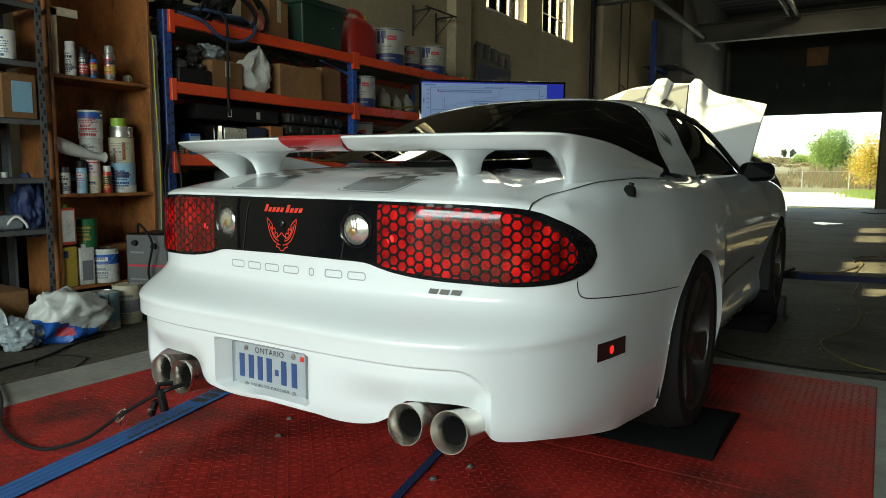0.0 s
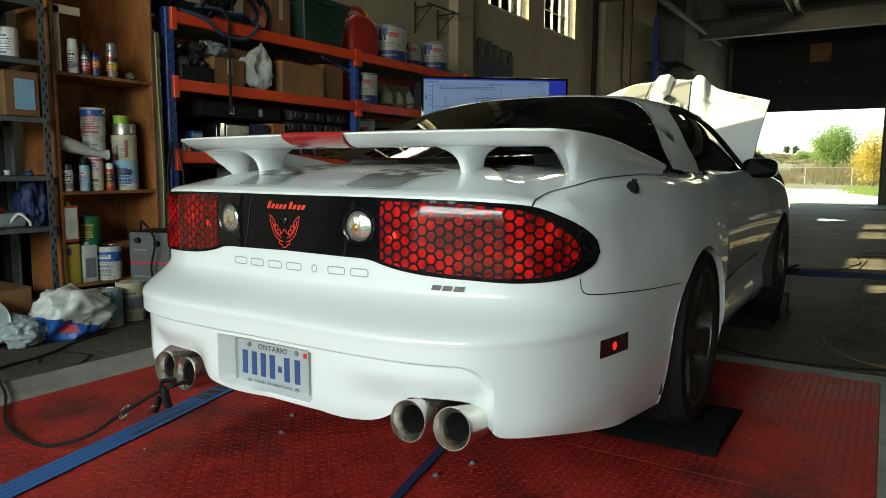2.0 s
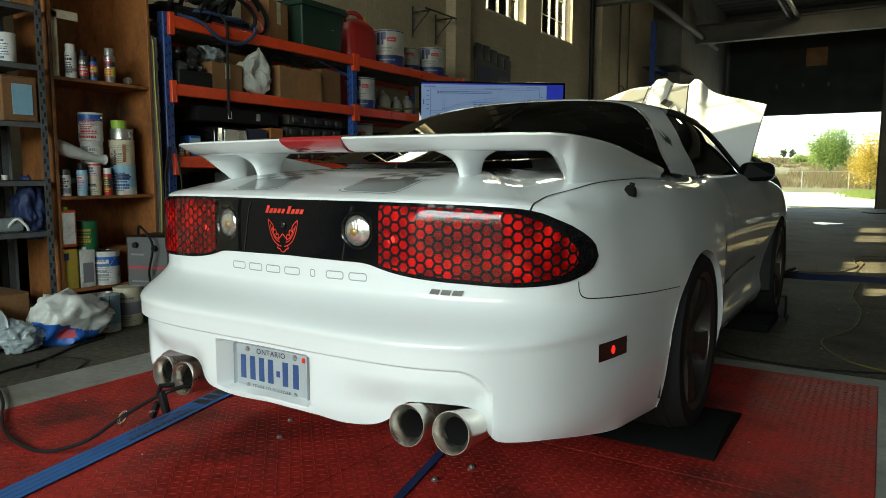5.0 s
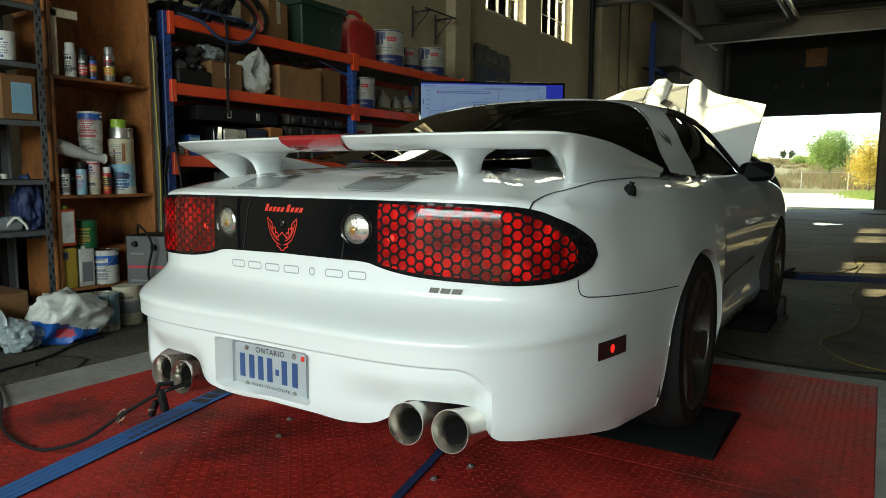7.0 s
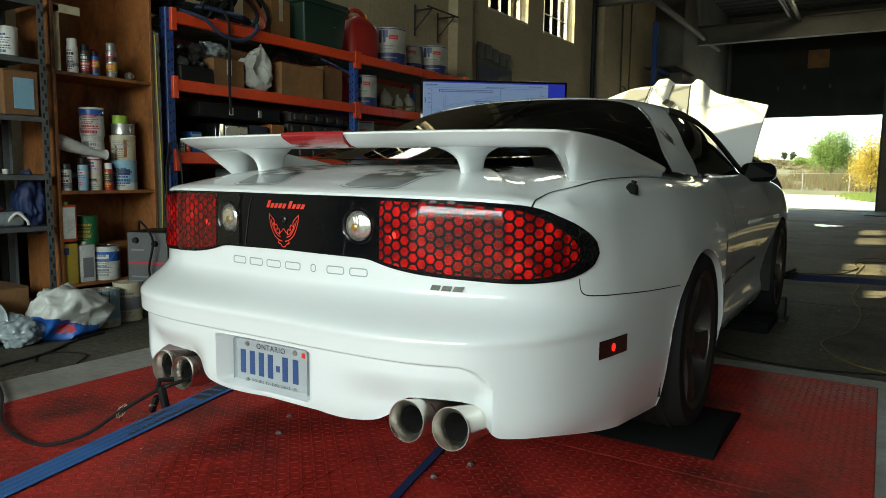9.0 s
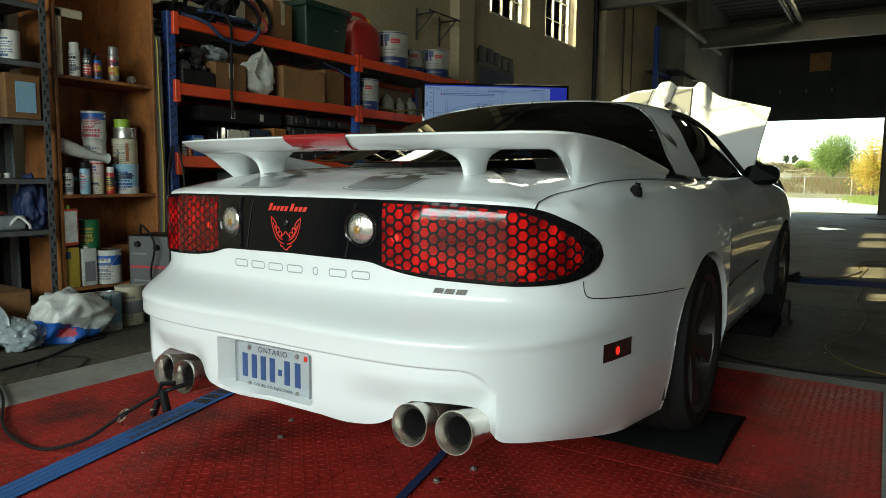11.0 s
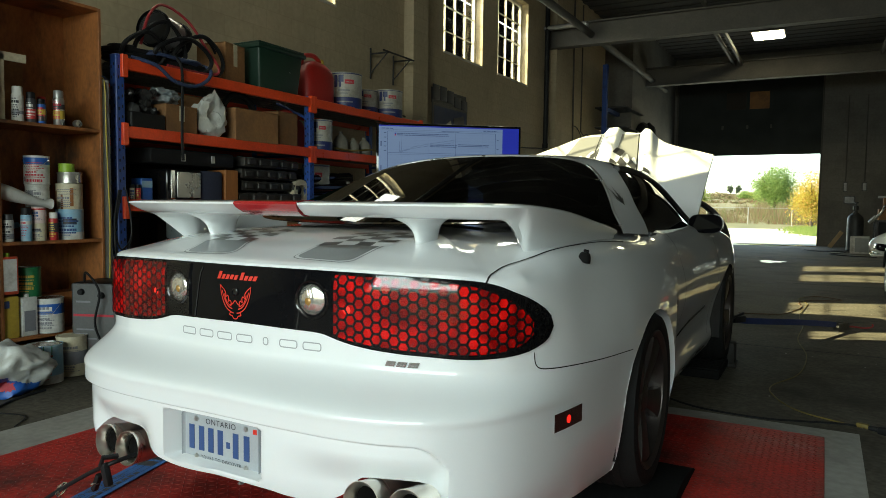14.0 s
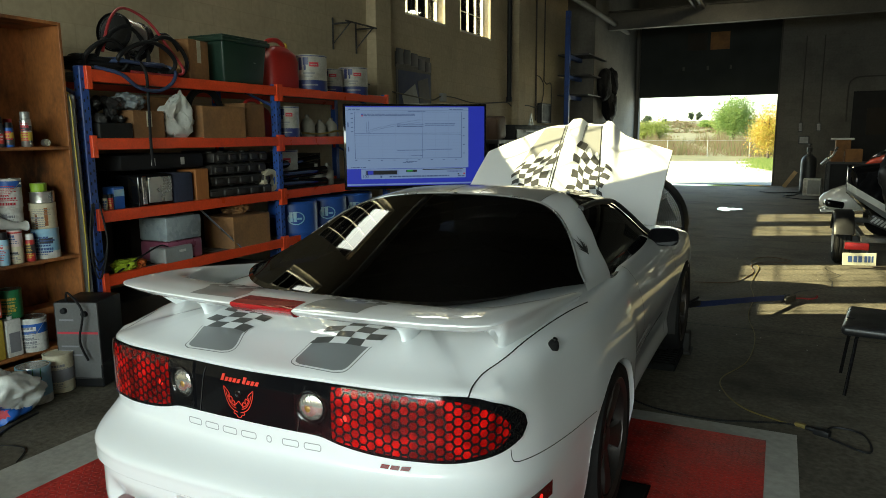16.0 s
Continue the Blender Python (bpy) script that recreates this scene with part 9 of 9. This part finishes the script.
# white-nosed machine standing across the back of the trailer
sn = thing("snowmobile", "white-nosed snowmobile with a black intake slot", "snowmobile", (.08, 0, 0))
ax = (-.95, -.25, -.12)
nose = [hull_ring(Vector((2.02, 11.0, .56)) - Vector(ax) * d, w, h, ax, .8) for d, w, h in ((0, .05, .04), (.03, .16, .09), (.10, .26, .14), (.22, .34, .19), (.40, .38, .235), (.62, .40, .27), (.85, .40, .28))]
part("hood", loft(nose), M["white_shell"], sn, "white moulded nose", 60)
body = [hull_ring(Vector((2.02, 11.0, .56)) - Vector(ax) * d, w, h, ax, .8) for d, w, h in ((.80, .385, .27), (1.1, .38, .26), (1.5, .30, .22), (2.2, .24, .2), (2.5, .18, .14))]
part("body", loft(body), M["black_plastic"], sn, "black body", 60)
sl = bmesh.new()
box(sl, -.08, .17, -.24, .02, -.055, .05, .03, 3, Matrix.Translation((2.13, 10.84, .58)) @ Matrix.Rotation(radians(10), 4, "Z") @ Matrix.Rotation(radians(8), 4, "Y"))
part("intake", sl, M["black_gloss"], sn, "black intake slot")
lw = bmesh.new()
box(lw, -.1, .8, -.3, .3, -.015, .015, .012, 2, Matrix.Translation((2.12, 11.0, .455)) @ Matrix.Rotation(radians(-4), 4, "Y"))
part("bumper", lw, M["white_shell"], sn, "white lower lip")
# dark machine with a pale side stripe, nose down towards the lamp
wc = thing("watercraft", "black watercraft hull with a white side stripe on the trailer", "watercraft", (.13, 0, 0))
YC = 9.78


def craft(q, row):
    """One station of the hull along x: near side from keel to deck, and its mirror."""
    x = 2.22 + 1.0 * q
    end = min(1.0, .25 + (q / .16) ** .6) if q < .16 else 1.0
    f = q / .42
    zb, zt = .97 - .26 * f, 1.14 + .05 * f
    zl = max(.36, .84 - .30 * f)
    g = min(1.0, f)
    half = [(YC, zl - .02 - .12 * g), (9.62, zl - .01 - .05 * g), (9.48, zl), (9.40, zb - .095), (9.435, zb), (9.48, zt - .04), (9.60, zt + .03), (YC, zt + .06)]
    half = [(lerp(YC, y, end), z) for y, z in half]
    return [Vector((x, half[k][0], half[k][1])) for k in row] if row else [Vector((x, y, z)) for y, z in half] + [Vector((x, 2 * YC - y, z)) for y, z in half[-2:0:-1]]


QS = [k / 20 for k in range(17)]
part("hull", loft([craft(q, None) for q in QS]), M["black_gloss"], wc, "glossy black hull", 40)
for name, row, mat, lab, off in (("stripe", (3, 4), "white_shell", "white side stripe", .012), ("side_panel", (2, 3), "panel_grey", "grey lower side panel", .006)):
    sp = bmesh.new()
    rows = [[sp.verts.new(p + Vector((0, -off, off * .3))) for p in craft(q, row)] + [sp.verts.new(p + Vector((0, .004, 0))) for p in craft(q, row[::-1])] for q in QS[:-2]]
    for a, b in zip(rows[:-1], rows[1:]):
        for k in range(4):
            sp.faces.new((a[k], a[(k + 1) % 4], b[(k + 1) % 4], b[k]))
    sp.faces.new(rows[0][::-1])
    sp.faces.new(rows[-1])
    part(name, sp, M[mat], wc, lab, 40)
ck = bmesh.new()
box(ck, 2.55, 3.2, 9.55, 10.05, .39, .52, .03, 2)
part("cradle", ck, M["cast_dark"], wc, "dark keel block")
gm = Matrix.Translation((2.63, 9.43, .45)) @ Matrix.Rotation(radians(24), 4, "Y")
gb = bmesh.new()
box(gb, -.12, .12, -.02, .02, -.065, .065, .015, 2, gm)
gr = part("grille", gb, M["cast_dark"], wc, "dark slotted grille")
for k in range(5):
    b = bmesh.new()
    box(b, -.014, .014, -.026, -.018, -.045, .045, .004, 1, gm @ Matrix.Translation((-.088 + .044 * k, 0, 0)) @ Matrix.Rotation(radians(20), 4, "Y"))
    part("slot", b, M["motor_grey"], gr)
# bulky machine under a black cover, on the near end of the trailer
cv = thing("covered_machine", "bulky machine under a creased black cover on the trailer", "machine", (3.16, 8.96, .395))
b = bmesh.new()
lump(b, (0, 0, .66), .60, 23, .22, 5, (.80, .52, 1.12))
for v in b.verts:
    v.co.z = max(v.co.z, 0)
part("cover", b, M["vinyl"], cv, "creased black cloth cover", 60)
for k, (x, y, z) in enumerate(((-.36, -.18, 1.16), (-.30, -.22, .55), (-.18, -.30, .85))):
    b = bmesh.new()
    tube(b, smooth_line([(x - .05, y - .04, z), (x + .06, y - .06, z + .03), (x + .2, y - .02, z - .01)], 5), .012, 8)
    part("lever", b, M["black_gloss"], cv, "glossy black lever")
# red and white machine behind
mb = thing("motorcycle", "red and white motorcycle fairing over a black frame", "motorcycle", (.17, 0, 0))
fr_ = [hull_ring((2.56 + d, 11.6 + .1 * d, 1.13 + .42 * d), w, h, (1, .1, .42), .8, 24, .8) for d, w, h in ((.0, .015, .02), (.08, .07, .07), (.22, .12, .12), (.42, .15, .145), (.66, .15, .15))]
part("fairing", loft(fr_), M["orange_bike"], mb, "red front fairing", 60)
tp_ = [hull_ring((2.62 + d, 11.6 + .1 * d, 1.235 + .42 * d), w, h, (1, .1, .42), .6, 20, .8) for d, w, h in ((.0, .01, .01), (.10, .09, .05), (.30, .125, .075), (.60, .13, .08))]
part("fairing_top", loft(tp_), M["black_gloss"], mb, "glossy black top of the fairing", 60)
ws = [hull_ring((2.80 + d, 11.52, 1.375 + .30 * d), w, h, (1, 0, .3), 1, 16, .9) for d, w, h in ((0, .008, .008), (.05, .04, .02), (.2, .05, .025), (.30, .02, .01))]
part("flash", loft(ws), M["white_shell"], mb, "white flash on the fairing", 60)
fk = bmesh.new()
box(fk, 2.75, 3.9, 11.45, 11.9, .55, 1.25, .16, 4)
part("engine", fk, M["cast_dark"], mb, "black engine and frame")
for y in (11.5, 11.72):
    t_ = bmesh.new()
    tube(t_, [(2.86, y, 1.38), (2.80, y, .9), (2.74, y, .40)], .025, 10)
    part("fork", t_, M["black_gloss"], mb)
part("wheel", tyre_mesh(.30, .12, Matrix.Translation((2.90, 11.62, .30)) @ pose(0, 0, 0, 90, 0, 0)), M["rubber"], mb, "black knobbly tyre")
part("wheel", tyre_mesh(.30, .14, Matrix.Translation((4.1, 11.62, .30)) @ pose(0, 0, 0, 90, 0, 0)), M["rubber"], mb, "black knobbly tyre")
hbm = bmesh.new()
tube(hbm, smooth_line([(2.95, 11.25, 1.50), (2.97, 11.45, 1.46), (2.97, 11.8, 1.46), (2.95, 12.0, 1.50)], 6), .014, 8)
part("handlebar", hbm, M["black_gloss"], mb)
st_ = bmesh.new()
box(st_, 3.35, 4.3, 11.48, 11.8, 1.10, 1.26, .07, 3)
part("seat", st_, M["vinyl"], mb)

# ---- far right corner ----
gc = thing("gas_cylinder", "dark grey gas cylinder with a brass valve", "gas cylinder", (2.22, 21.0, 0))
b = bmesh.new()
lathe(b, [(0, 0), (.19, 0), (.205, .02), (.205, .82), (.19, .93), (.14, 1.0), (.09, 1.04), (.09, 1.06), (0, 1.06)], 28)
part("shell", b, M["cast_dark"], gc, "dark grey shell")
b = bmesh.new()
lathe(b, [(.05, 1.06), (.05, 1.12), (.075, 1.13), (.075, 1.25), (.03, 1.26), (.03, 1.32), (.06, 1.33), (.06, 1.36), (0, 1.36)], 16)
part("valve", b, M["cast_dark"], gc)
wb = thing("equipment_box", "white metal equipment box on the floor", "box", (2.30, 19.6, 0), rz=-6)
part("case", bx(-.21, .21, -.18, .18, 0, .45, .01, 2), M["can_white"], wb)
part("front_panel", bx(-.10, .20, -.186, -.18, .05, .41), M["panel_grey"], wb, "", 0)
pk = bmesh.new()
box(pk, -.06, .06, -.012, .012, 0, .62, .003, 1, Matrix.Translation((1.62, 22.35, .012)) @ Matrix.Rotation(radians(34), 4, "Y") @ Matrix.Rotation(radians(-24), 4, "X"))
solid("plank", pk, M["wood_pale"], "short pale plank leaning against the far wall", "plank")
hz = bmesh.new()
tube(hz, smooth_line([(1.0, 20.4, .012), (1.3, 19.9, .012), (1.9, 20.3, .012), (2.1, 20.7, .012), (1.9, 19.4, .012), (1.6, 18.8, .012), (2.0, 18.1, .012), (2.6, 18.0, .012)], 8), .012, 6)
solid("air_hose", hz, M["hose"], "black air hose coiling over the floor", "hose")
bn = thing("workbench", "dark steel workbench heaped with boxes", "workbench", (0, 0, 0))
part("top", bx(2.62, 4.9, 20.0, 20.9, .82, .88, .008, 1), M["cast_dark"], bn)
for x in (2.68, 4.84):
    for y in (20.06, 20.84):
        part("leg", bx(x - .04, x + .04, y - .04, y + .04, 0, .82, .005, 1), M["cast_dark"], bn)
part("front_panel", bx(2.72, 4.8, 20.05, 20.07, .08, .82), M["black_plastic"], bn, "", 0)
carton("brown cardboard box on the workbench", (3.25, 20.35, .88), .62, .4, .34, 0)
carton("small brown cardboard box on the workbench", (2.86, 20.35, .88), .22, .3, .28, 6)
carton("brown cardboard box stacked on another", (3.0, 20.5, 1.16), .5, .35, .3, 0)
tb = bmesh.new()
box(tb, -.28, .28, -.1, .1, -.03, .03, .02, 3, Matrix.Translation((2.98, 20.5, 1.49)))
solid("plastic_tray", tb, M["white_plastic"], "white plastic tray on top of the boxes", "tray")
tb = bmesh.new()
tube(tb, [(2.5, 20.0, .80), (2.75, 20.05, 1.05), (2.86, 20.1, 1.28)], .03, 10)
box(tb, -.12, .12, -.06, .06, -.03, .03, .02, 2, Matrix.Translation((2.56, 20.0, .90)) @ Matrix.Rotation(radians(-50), 4, "Y"))
solid("bench_grinder", tb, M["tin"], "bright metal tool arm standing by the bench", "tool")
for x, z, w, h in ((2.10, 1.44, .3, .24), (1.98, 1.84, .10, .3), (2.48, 1.84, .12, .26)):
    eb = thing("electric_box", "small grey electrical box on the far wall", "switch box", (x, FY, z), group="electrical boxes")
    part("case", bx(-w / 2, w / 2, -.09, 0, -h / 2, h / 2, .008, 1), M["motor_dark"], eb)
    part("cover", bx(-w * .4, w * .4, -.098, -.09, -h * .4, h * .4, .003, 1), M["galv"], eb)
cd = bmesh.new()
for x in (1.98, 2.48):
    tube(cd, [(x, FY - .03, 2.0), (x, FY - .03, 4.6)], .014, 8)
solid("wall_conduit", cd, M["beam"], "thin steel conduits down the far wall", "conduit", kind="structure")
cd = bmesh.new()
tube(cd, smooth_line([(3.2, FY - .03, 2.0), (3.2, FY - .03, 3.0), (3.3, FY - .03, 3.25), (3.6, FY - .03, 3.32), (4.8, FY - .03, 3.32)], 6), .02, 8)
solid("wall_conduit", cd, M["beam"], "bent conduit over the side door", "conduit", kind="structure")

# ---- west wall fittings ----
sg = thing("wall_sign", "dark cut-out tin sign with a truck picture panel", "sign", (WX + .012, 0, 0))
pn = bmesh.new()
box(pn, 0, .012, 7.84, 9.02, 2.10, 2.70, .002, 1)
box(pn, 0, .011, 7.82, 8.98, 2.70, 2.93, .002, 1)
part("backing", pn, M["cast_dark"], sg, "dark tin backing", 0)
part("picture", bx(.012, .015, 7.90, 8.98, 2.06, 2.66), M["blue_dark"], sg, "dark blue picture", 0)
pt = bmesh.new()
box(pt, .0, .004, -.26, .22, -.17, .16, .0, m=Matrix.Translation((.0155, 8.30, 2.24)) @ Matrix.Rotation(radians(25), 4, "X"))
part("truck_shape", pt, M["panel_grey"], sg, "pale truck shape", 0)
pt = bmesh.new()
box(pt, .0, .006, -.16, .2, -.2, .22, .0, m=Matrix.Translation((.0155, 8.72, 2.34)) @ Matrix.Rotation(radians(12), 4, "X"))
part("cab_shape", pt, M["ink"], sg, "dark cab shape", 0)
for k in range(5):
    sh = bmesh.new()
    y0 = 7.83 + .238 * k
    z0 = 2.74 - .012 * k + (.03 if k in (1, 2) else 0)
    box(sh, .012, .03, y0, y0 + .215, z0, z0 + .24 - .02 * k, .012, 2)
    part("letter_block", sh, M["ink"], sg, "dark raised block")
bkt = thing("wall_bracket", "empty dark steel shelf bracket on the wall", "bracket")
for name, a, b, r in (("post", (0, 6.2, 2.78), (0, 6.2, 3.18), .012), ("arm", (0, 6.2, 3.10), (.28, 6.2, 3.10), .012), ("brace", (0, 6.2, 2.85), (.26, 6.2, 3.09), .008), ("post", (0, 6.75, 2.78), (0, 6.75, 3.18), .012), ("arm", (0, 6.75, 3.10), (.28, 6.75, 3.10), .012), ("brace", (0, 6.75, 2.85), (.26, 6.75, 3.09), .008), ("rail", (.27, 6.1, 3.11), (.27, 6.85, 3.11), .012)):
    b_ = bmesh.new()
    tube(b_, [(WX + .02 + a[0], a[1], a[2]), (WX + .02 + b[0], b[1], b[2])], r, 6)
    part(name, b_, M["cast_dark"], bkt)


def wall_cable(label, pts, r=.012, mat="beam"):
    b = bmesh.new()
    tube(b, smooth_line([(WX + .03, y, z) for y, z in pts], 6), r, 6)
    solid("wall_cable", b, M[mat], label, "cable", "wall cables")


wall_cable("grey cable strung along the block wall", [(6.6, 2.42), (7.2, 2.37), (7.68, 2.32), (8.4, 2.28), (9.03, 2.25), (9.4, 2.33), (9.9, 2.33), (10.74, 2.27), (11.6, 2.30), (12.52, 2.35), (12.85, 2.28)])
wall_cable("thin cable hanging down the wall", [(13.6, 4.4), (13.59, 3.6), (13.57, 2.98)], .01, "hose")
wall_cable("steel conduit down the wall", [(14.5, 6.0), (14.5, 4.2), (14.53, 2.6), (14.53, 2.0)], .022)
wall_cable("steel conduit down the wall", [(15.14, 6.0), (15.14, 4.0), (15.13, 2.95)], .018)
wall_cable("curved cable from the conduit to a switch box", [(15.13, 2.98), (15.35, 2.9), (15.7, 2.93), (15.76, 2.6), (15.74, 2.1)], .014)
wall_cable("cable looping between conduits", [(14.6, 3.05), (14.85, 3.02), (15.12, 2.85), (15.0, 2.45), (14.7, 2.35), (14.4, 2.31), (13.9, 2.33), (13.27, 2.27), (13.2, 2.0)], .013)
dp = bmesh.new()
tube(dp, [(WX + .09, 12.55, 2.36), (WX + .09, 12.55, 6.0)], .05, 12)
tube(dp, [(WX + .09, 12.55, 2.36), (WX + .09, 12.55, 2.46)], .062, 12)
solid("drain_pipe", dp, M["black_plastic"], "dark vertical drain pipe ending above the bench", "pipe", kind="structure")
eb = thing("electric_box", "small grey electrical box on the block wall", "switch box", (WX, 0, 0), group="electrical boxes")
part("case", bx(0, .12, 14.72, 15.5, 1.95, 2.42, .01, 1), M["cast_dark"], eb)
part("cover", bx(.12, .128, 14.8, 15.42, 2.0, 2.37, .004, 1), M["black_plastic"], eb)
eb = thing("electric_box", "small pale junction box on the block wall", "switch box", (WX, 0, 0), group="electrical boxes")
part("case", bx(0, .07, 9.36, 9.52, 2.24, 2.38, .008, 1), M["panel_grey"], eb)
part("cover", bx(.07, .076, 9.38, 9.50, 2.26, 2.36, .003, 1), M["galv"], eb)

tc_ = thing("tool_chest", "long black tool chest against the wall", "tool chest", (0, 0, 0))
part("carcass", bx(-3.78, -3.2, 11.3, 15.0, .08, 1.86, .02, 2), M["black_plastic"], tc_)
for k in range(5):
    for y0, y1 in ((11.36, 13.1), (13.16, 14.94)):
        dr = part("drawer", bx(-3.2, -3.18, y0, y1, .16 + k * .33, .45 + k * .33, .006, 1), M["cast_dark"], tc_, "dark drawer front")
        part("handle", bx(-3.18, -3.155, (y0 + y1) / 2 - .4, (y0 + y1) / 2 + .4, .40 + k * .33, .425 + k * .33, .004, 1), M["galv"], dr)
sq = bmesh.new()
tri = [(0, -.16, 0), (0, .16, 0), (0, .02, .26)]
vs = [[sq.verts.new((x + dx, y, z)) for x, y, z in tri] for dx in (0, .02)]
inn = [[sq.verts.new((x + dx, y * .55 + .004, z * .5 + .045)) for x, y, z in tri] for dx in (0, .02)]
for k in range(3):
    j = (k + 1) % 3
    sq.faces.new((vs[0][k], vs[0][j], inn[0][j], inn[0][k]))
    sq.faces.new((vs[1][k], inn[1][k], inn[1][j], vs[1][j]))
    sq.faces.new((vs[0][k], vs[1][k], vs[1][j], vs[0][j]))
    sq.faces.new((inn[0][k], inn[0][j], inn[1][j], inn[1][k]))
solid("warning_triangle", sq, M["can_white"], "small white warning triangle standing on the chest", "triangle", at=(-3.45, 12.98, 1.86), smooth=0)
cv = bmesh.new()
box(cv, -.2, .2, -.25, .25, 0, .42, .05, 3, Matrix.Translation((-3.45, 10.75, 1.58)) @ Matrix.Rotation(radians(6), 4, "X"))
solid("plastic_bin", cv, M["card_dark"], "brown plastic bin on the bench end", "bin")
part_b = thing("side_bench", "low dark bench under the bin", "bench", (0, 0, 0))
part("top", bx(-3.78, -3.15, 10.3, 11.24, 1.50, 1.58, .01, 1), M["cast_dark"], part_b)
for y in (10.36, 11.18):
    for x in (-3.74, -3.2):
        part("leg", bx(x - .03, x + .03, y - .03, y + .03, 0, 1.50), M["cast_dark"], part_b, "", 0)
ju = thing("tyre_rack", "dark blue steel rack upright with shelf arms", "rack", (0, 0, 0))
for y in (15.95, 18.2):
    part("upright", bx(-3.56, -3.44, y - .06, y + .06, 0, 4.7, .008, 1), M["rack_blue"], ju)
for z in (2.6, 3.1, 3.6):
    part("arm", bx(-3.55, -3.45, 16.0, 18.15, z - .05, z + .05, .008, 1), M["rack_blue"], ju)
    part("shelf", bx(-3.8, -3.0, 16.1, 18.1, z + .05, z + .075), M["cast_dark"], ju, "", 0)
for k, (y, z, x) in enumerate(((18.35, 2.35, -2.95), (18.5, 2.95, -2.95), (17.75, 2.9, -2.98))):
    tb = bmesh.new()
    lump(tb, (0, 0, 0), .42, 40 + k, .22, 3, (.45, .75, 1.05))
    solid("hanging_jacket", tb, M["black_cloth"], "dark jacket hanging on the rack", "jacket", "jackets", at=(x, y, z + .1))

# ceiling lamp and joists
lt = thing("ceiling_light", "lit fluorescent ceiling fitting", "ceiling light", (.14, 16.7, 5.2))
part("housing", bx(-.36, .36, -.40, .40, .02, .10, .01, 1), M["beam"], lt)
for x in (-.25, .25):
    part("stem", bx(x - .01, x + .01, -.01, .01, .10, .895), M["beam"], lt, "", 0)
part("tube", bx(-.33, .33, -.36, .36, -.015, .02, .008, 1), M["tube_light"], lt, "bright lit diffuser")
for x, y0, y1 in ((-.80, 13.02, 18.68), (-.62, 13.02, 18.68), (2.53, 13.02, 18.68), (-.7, 7.22, 12.78), (2.5, 7.22, 12.78)):
    j = bmesh.new()
    zj = 4.93 if y0 > 10 else 4.97
    box(j, x - .03, x + .03, y0, y1, zj, zj + .10, .004, 1)
    solid("roof_joist", j, M["beam"], "dark steel roof joist", "joist", "roof joists", "structure", smooth=0)
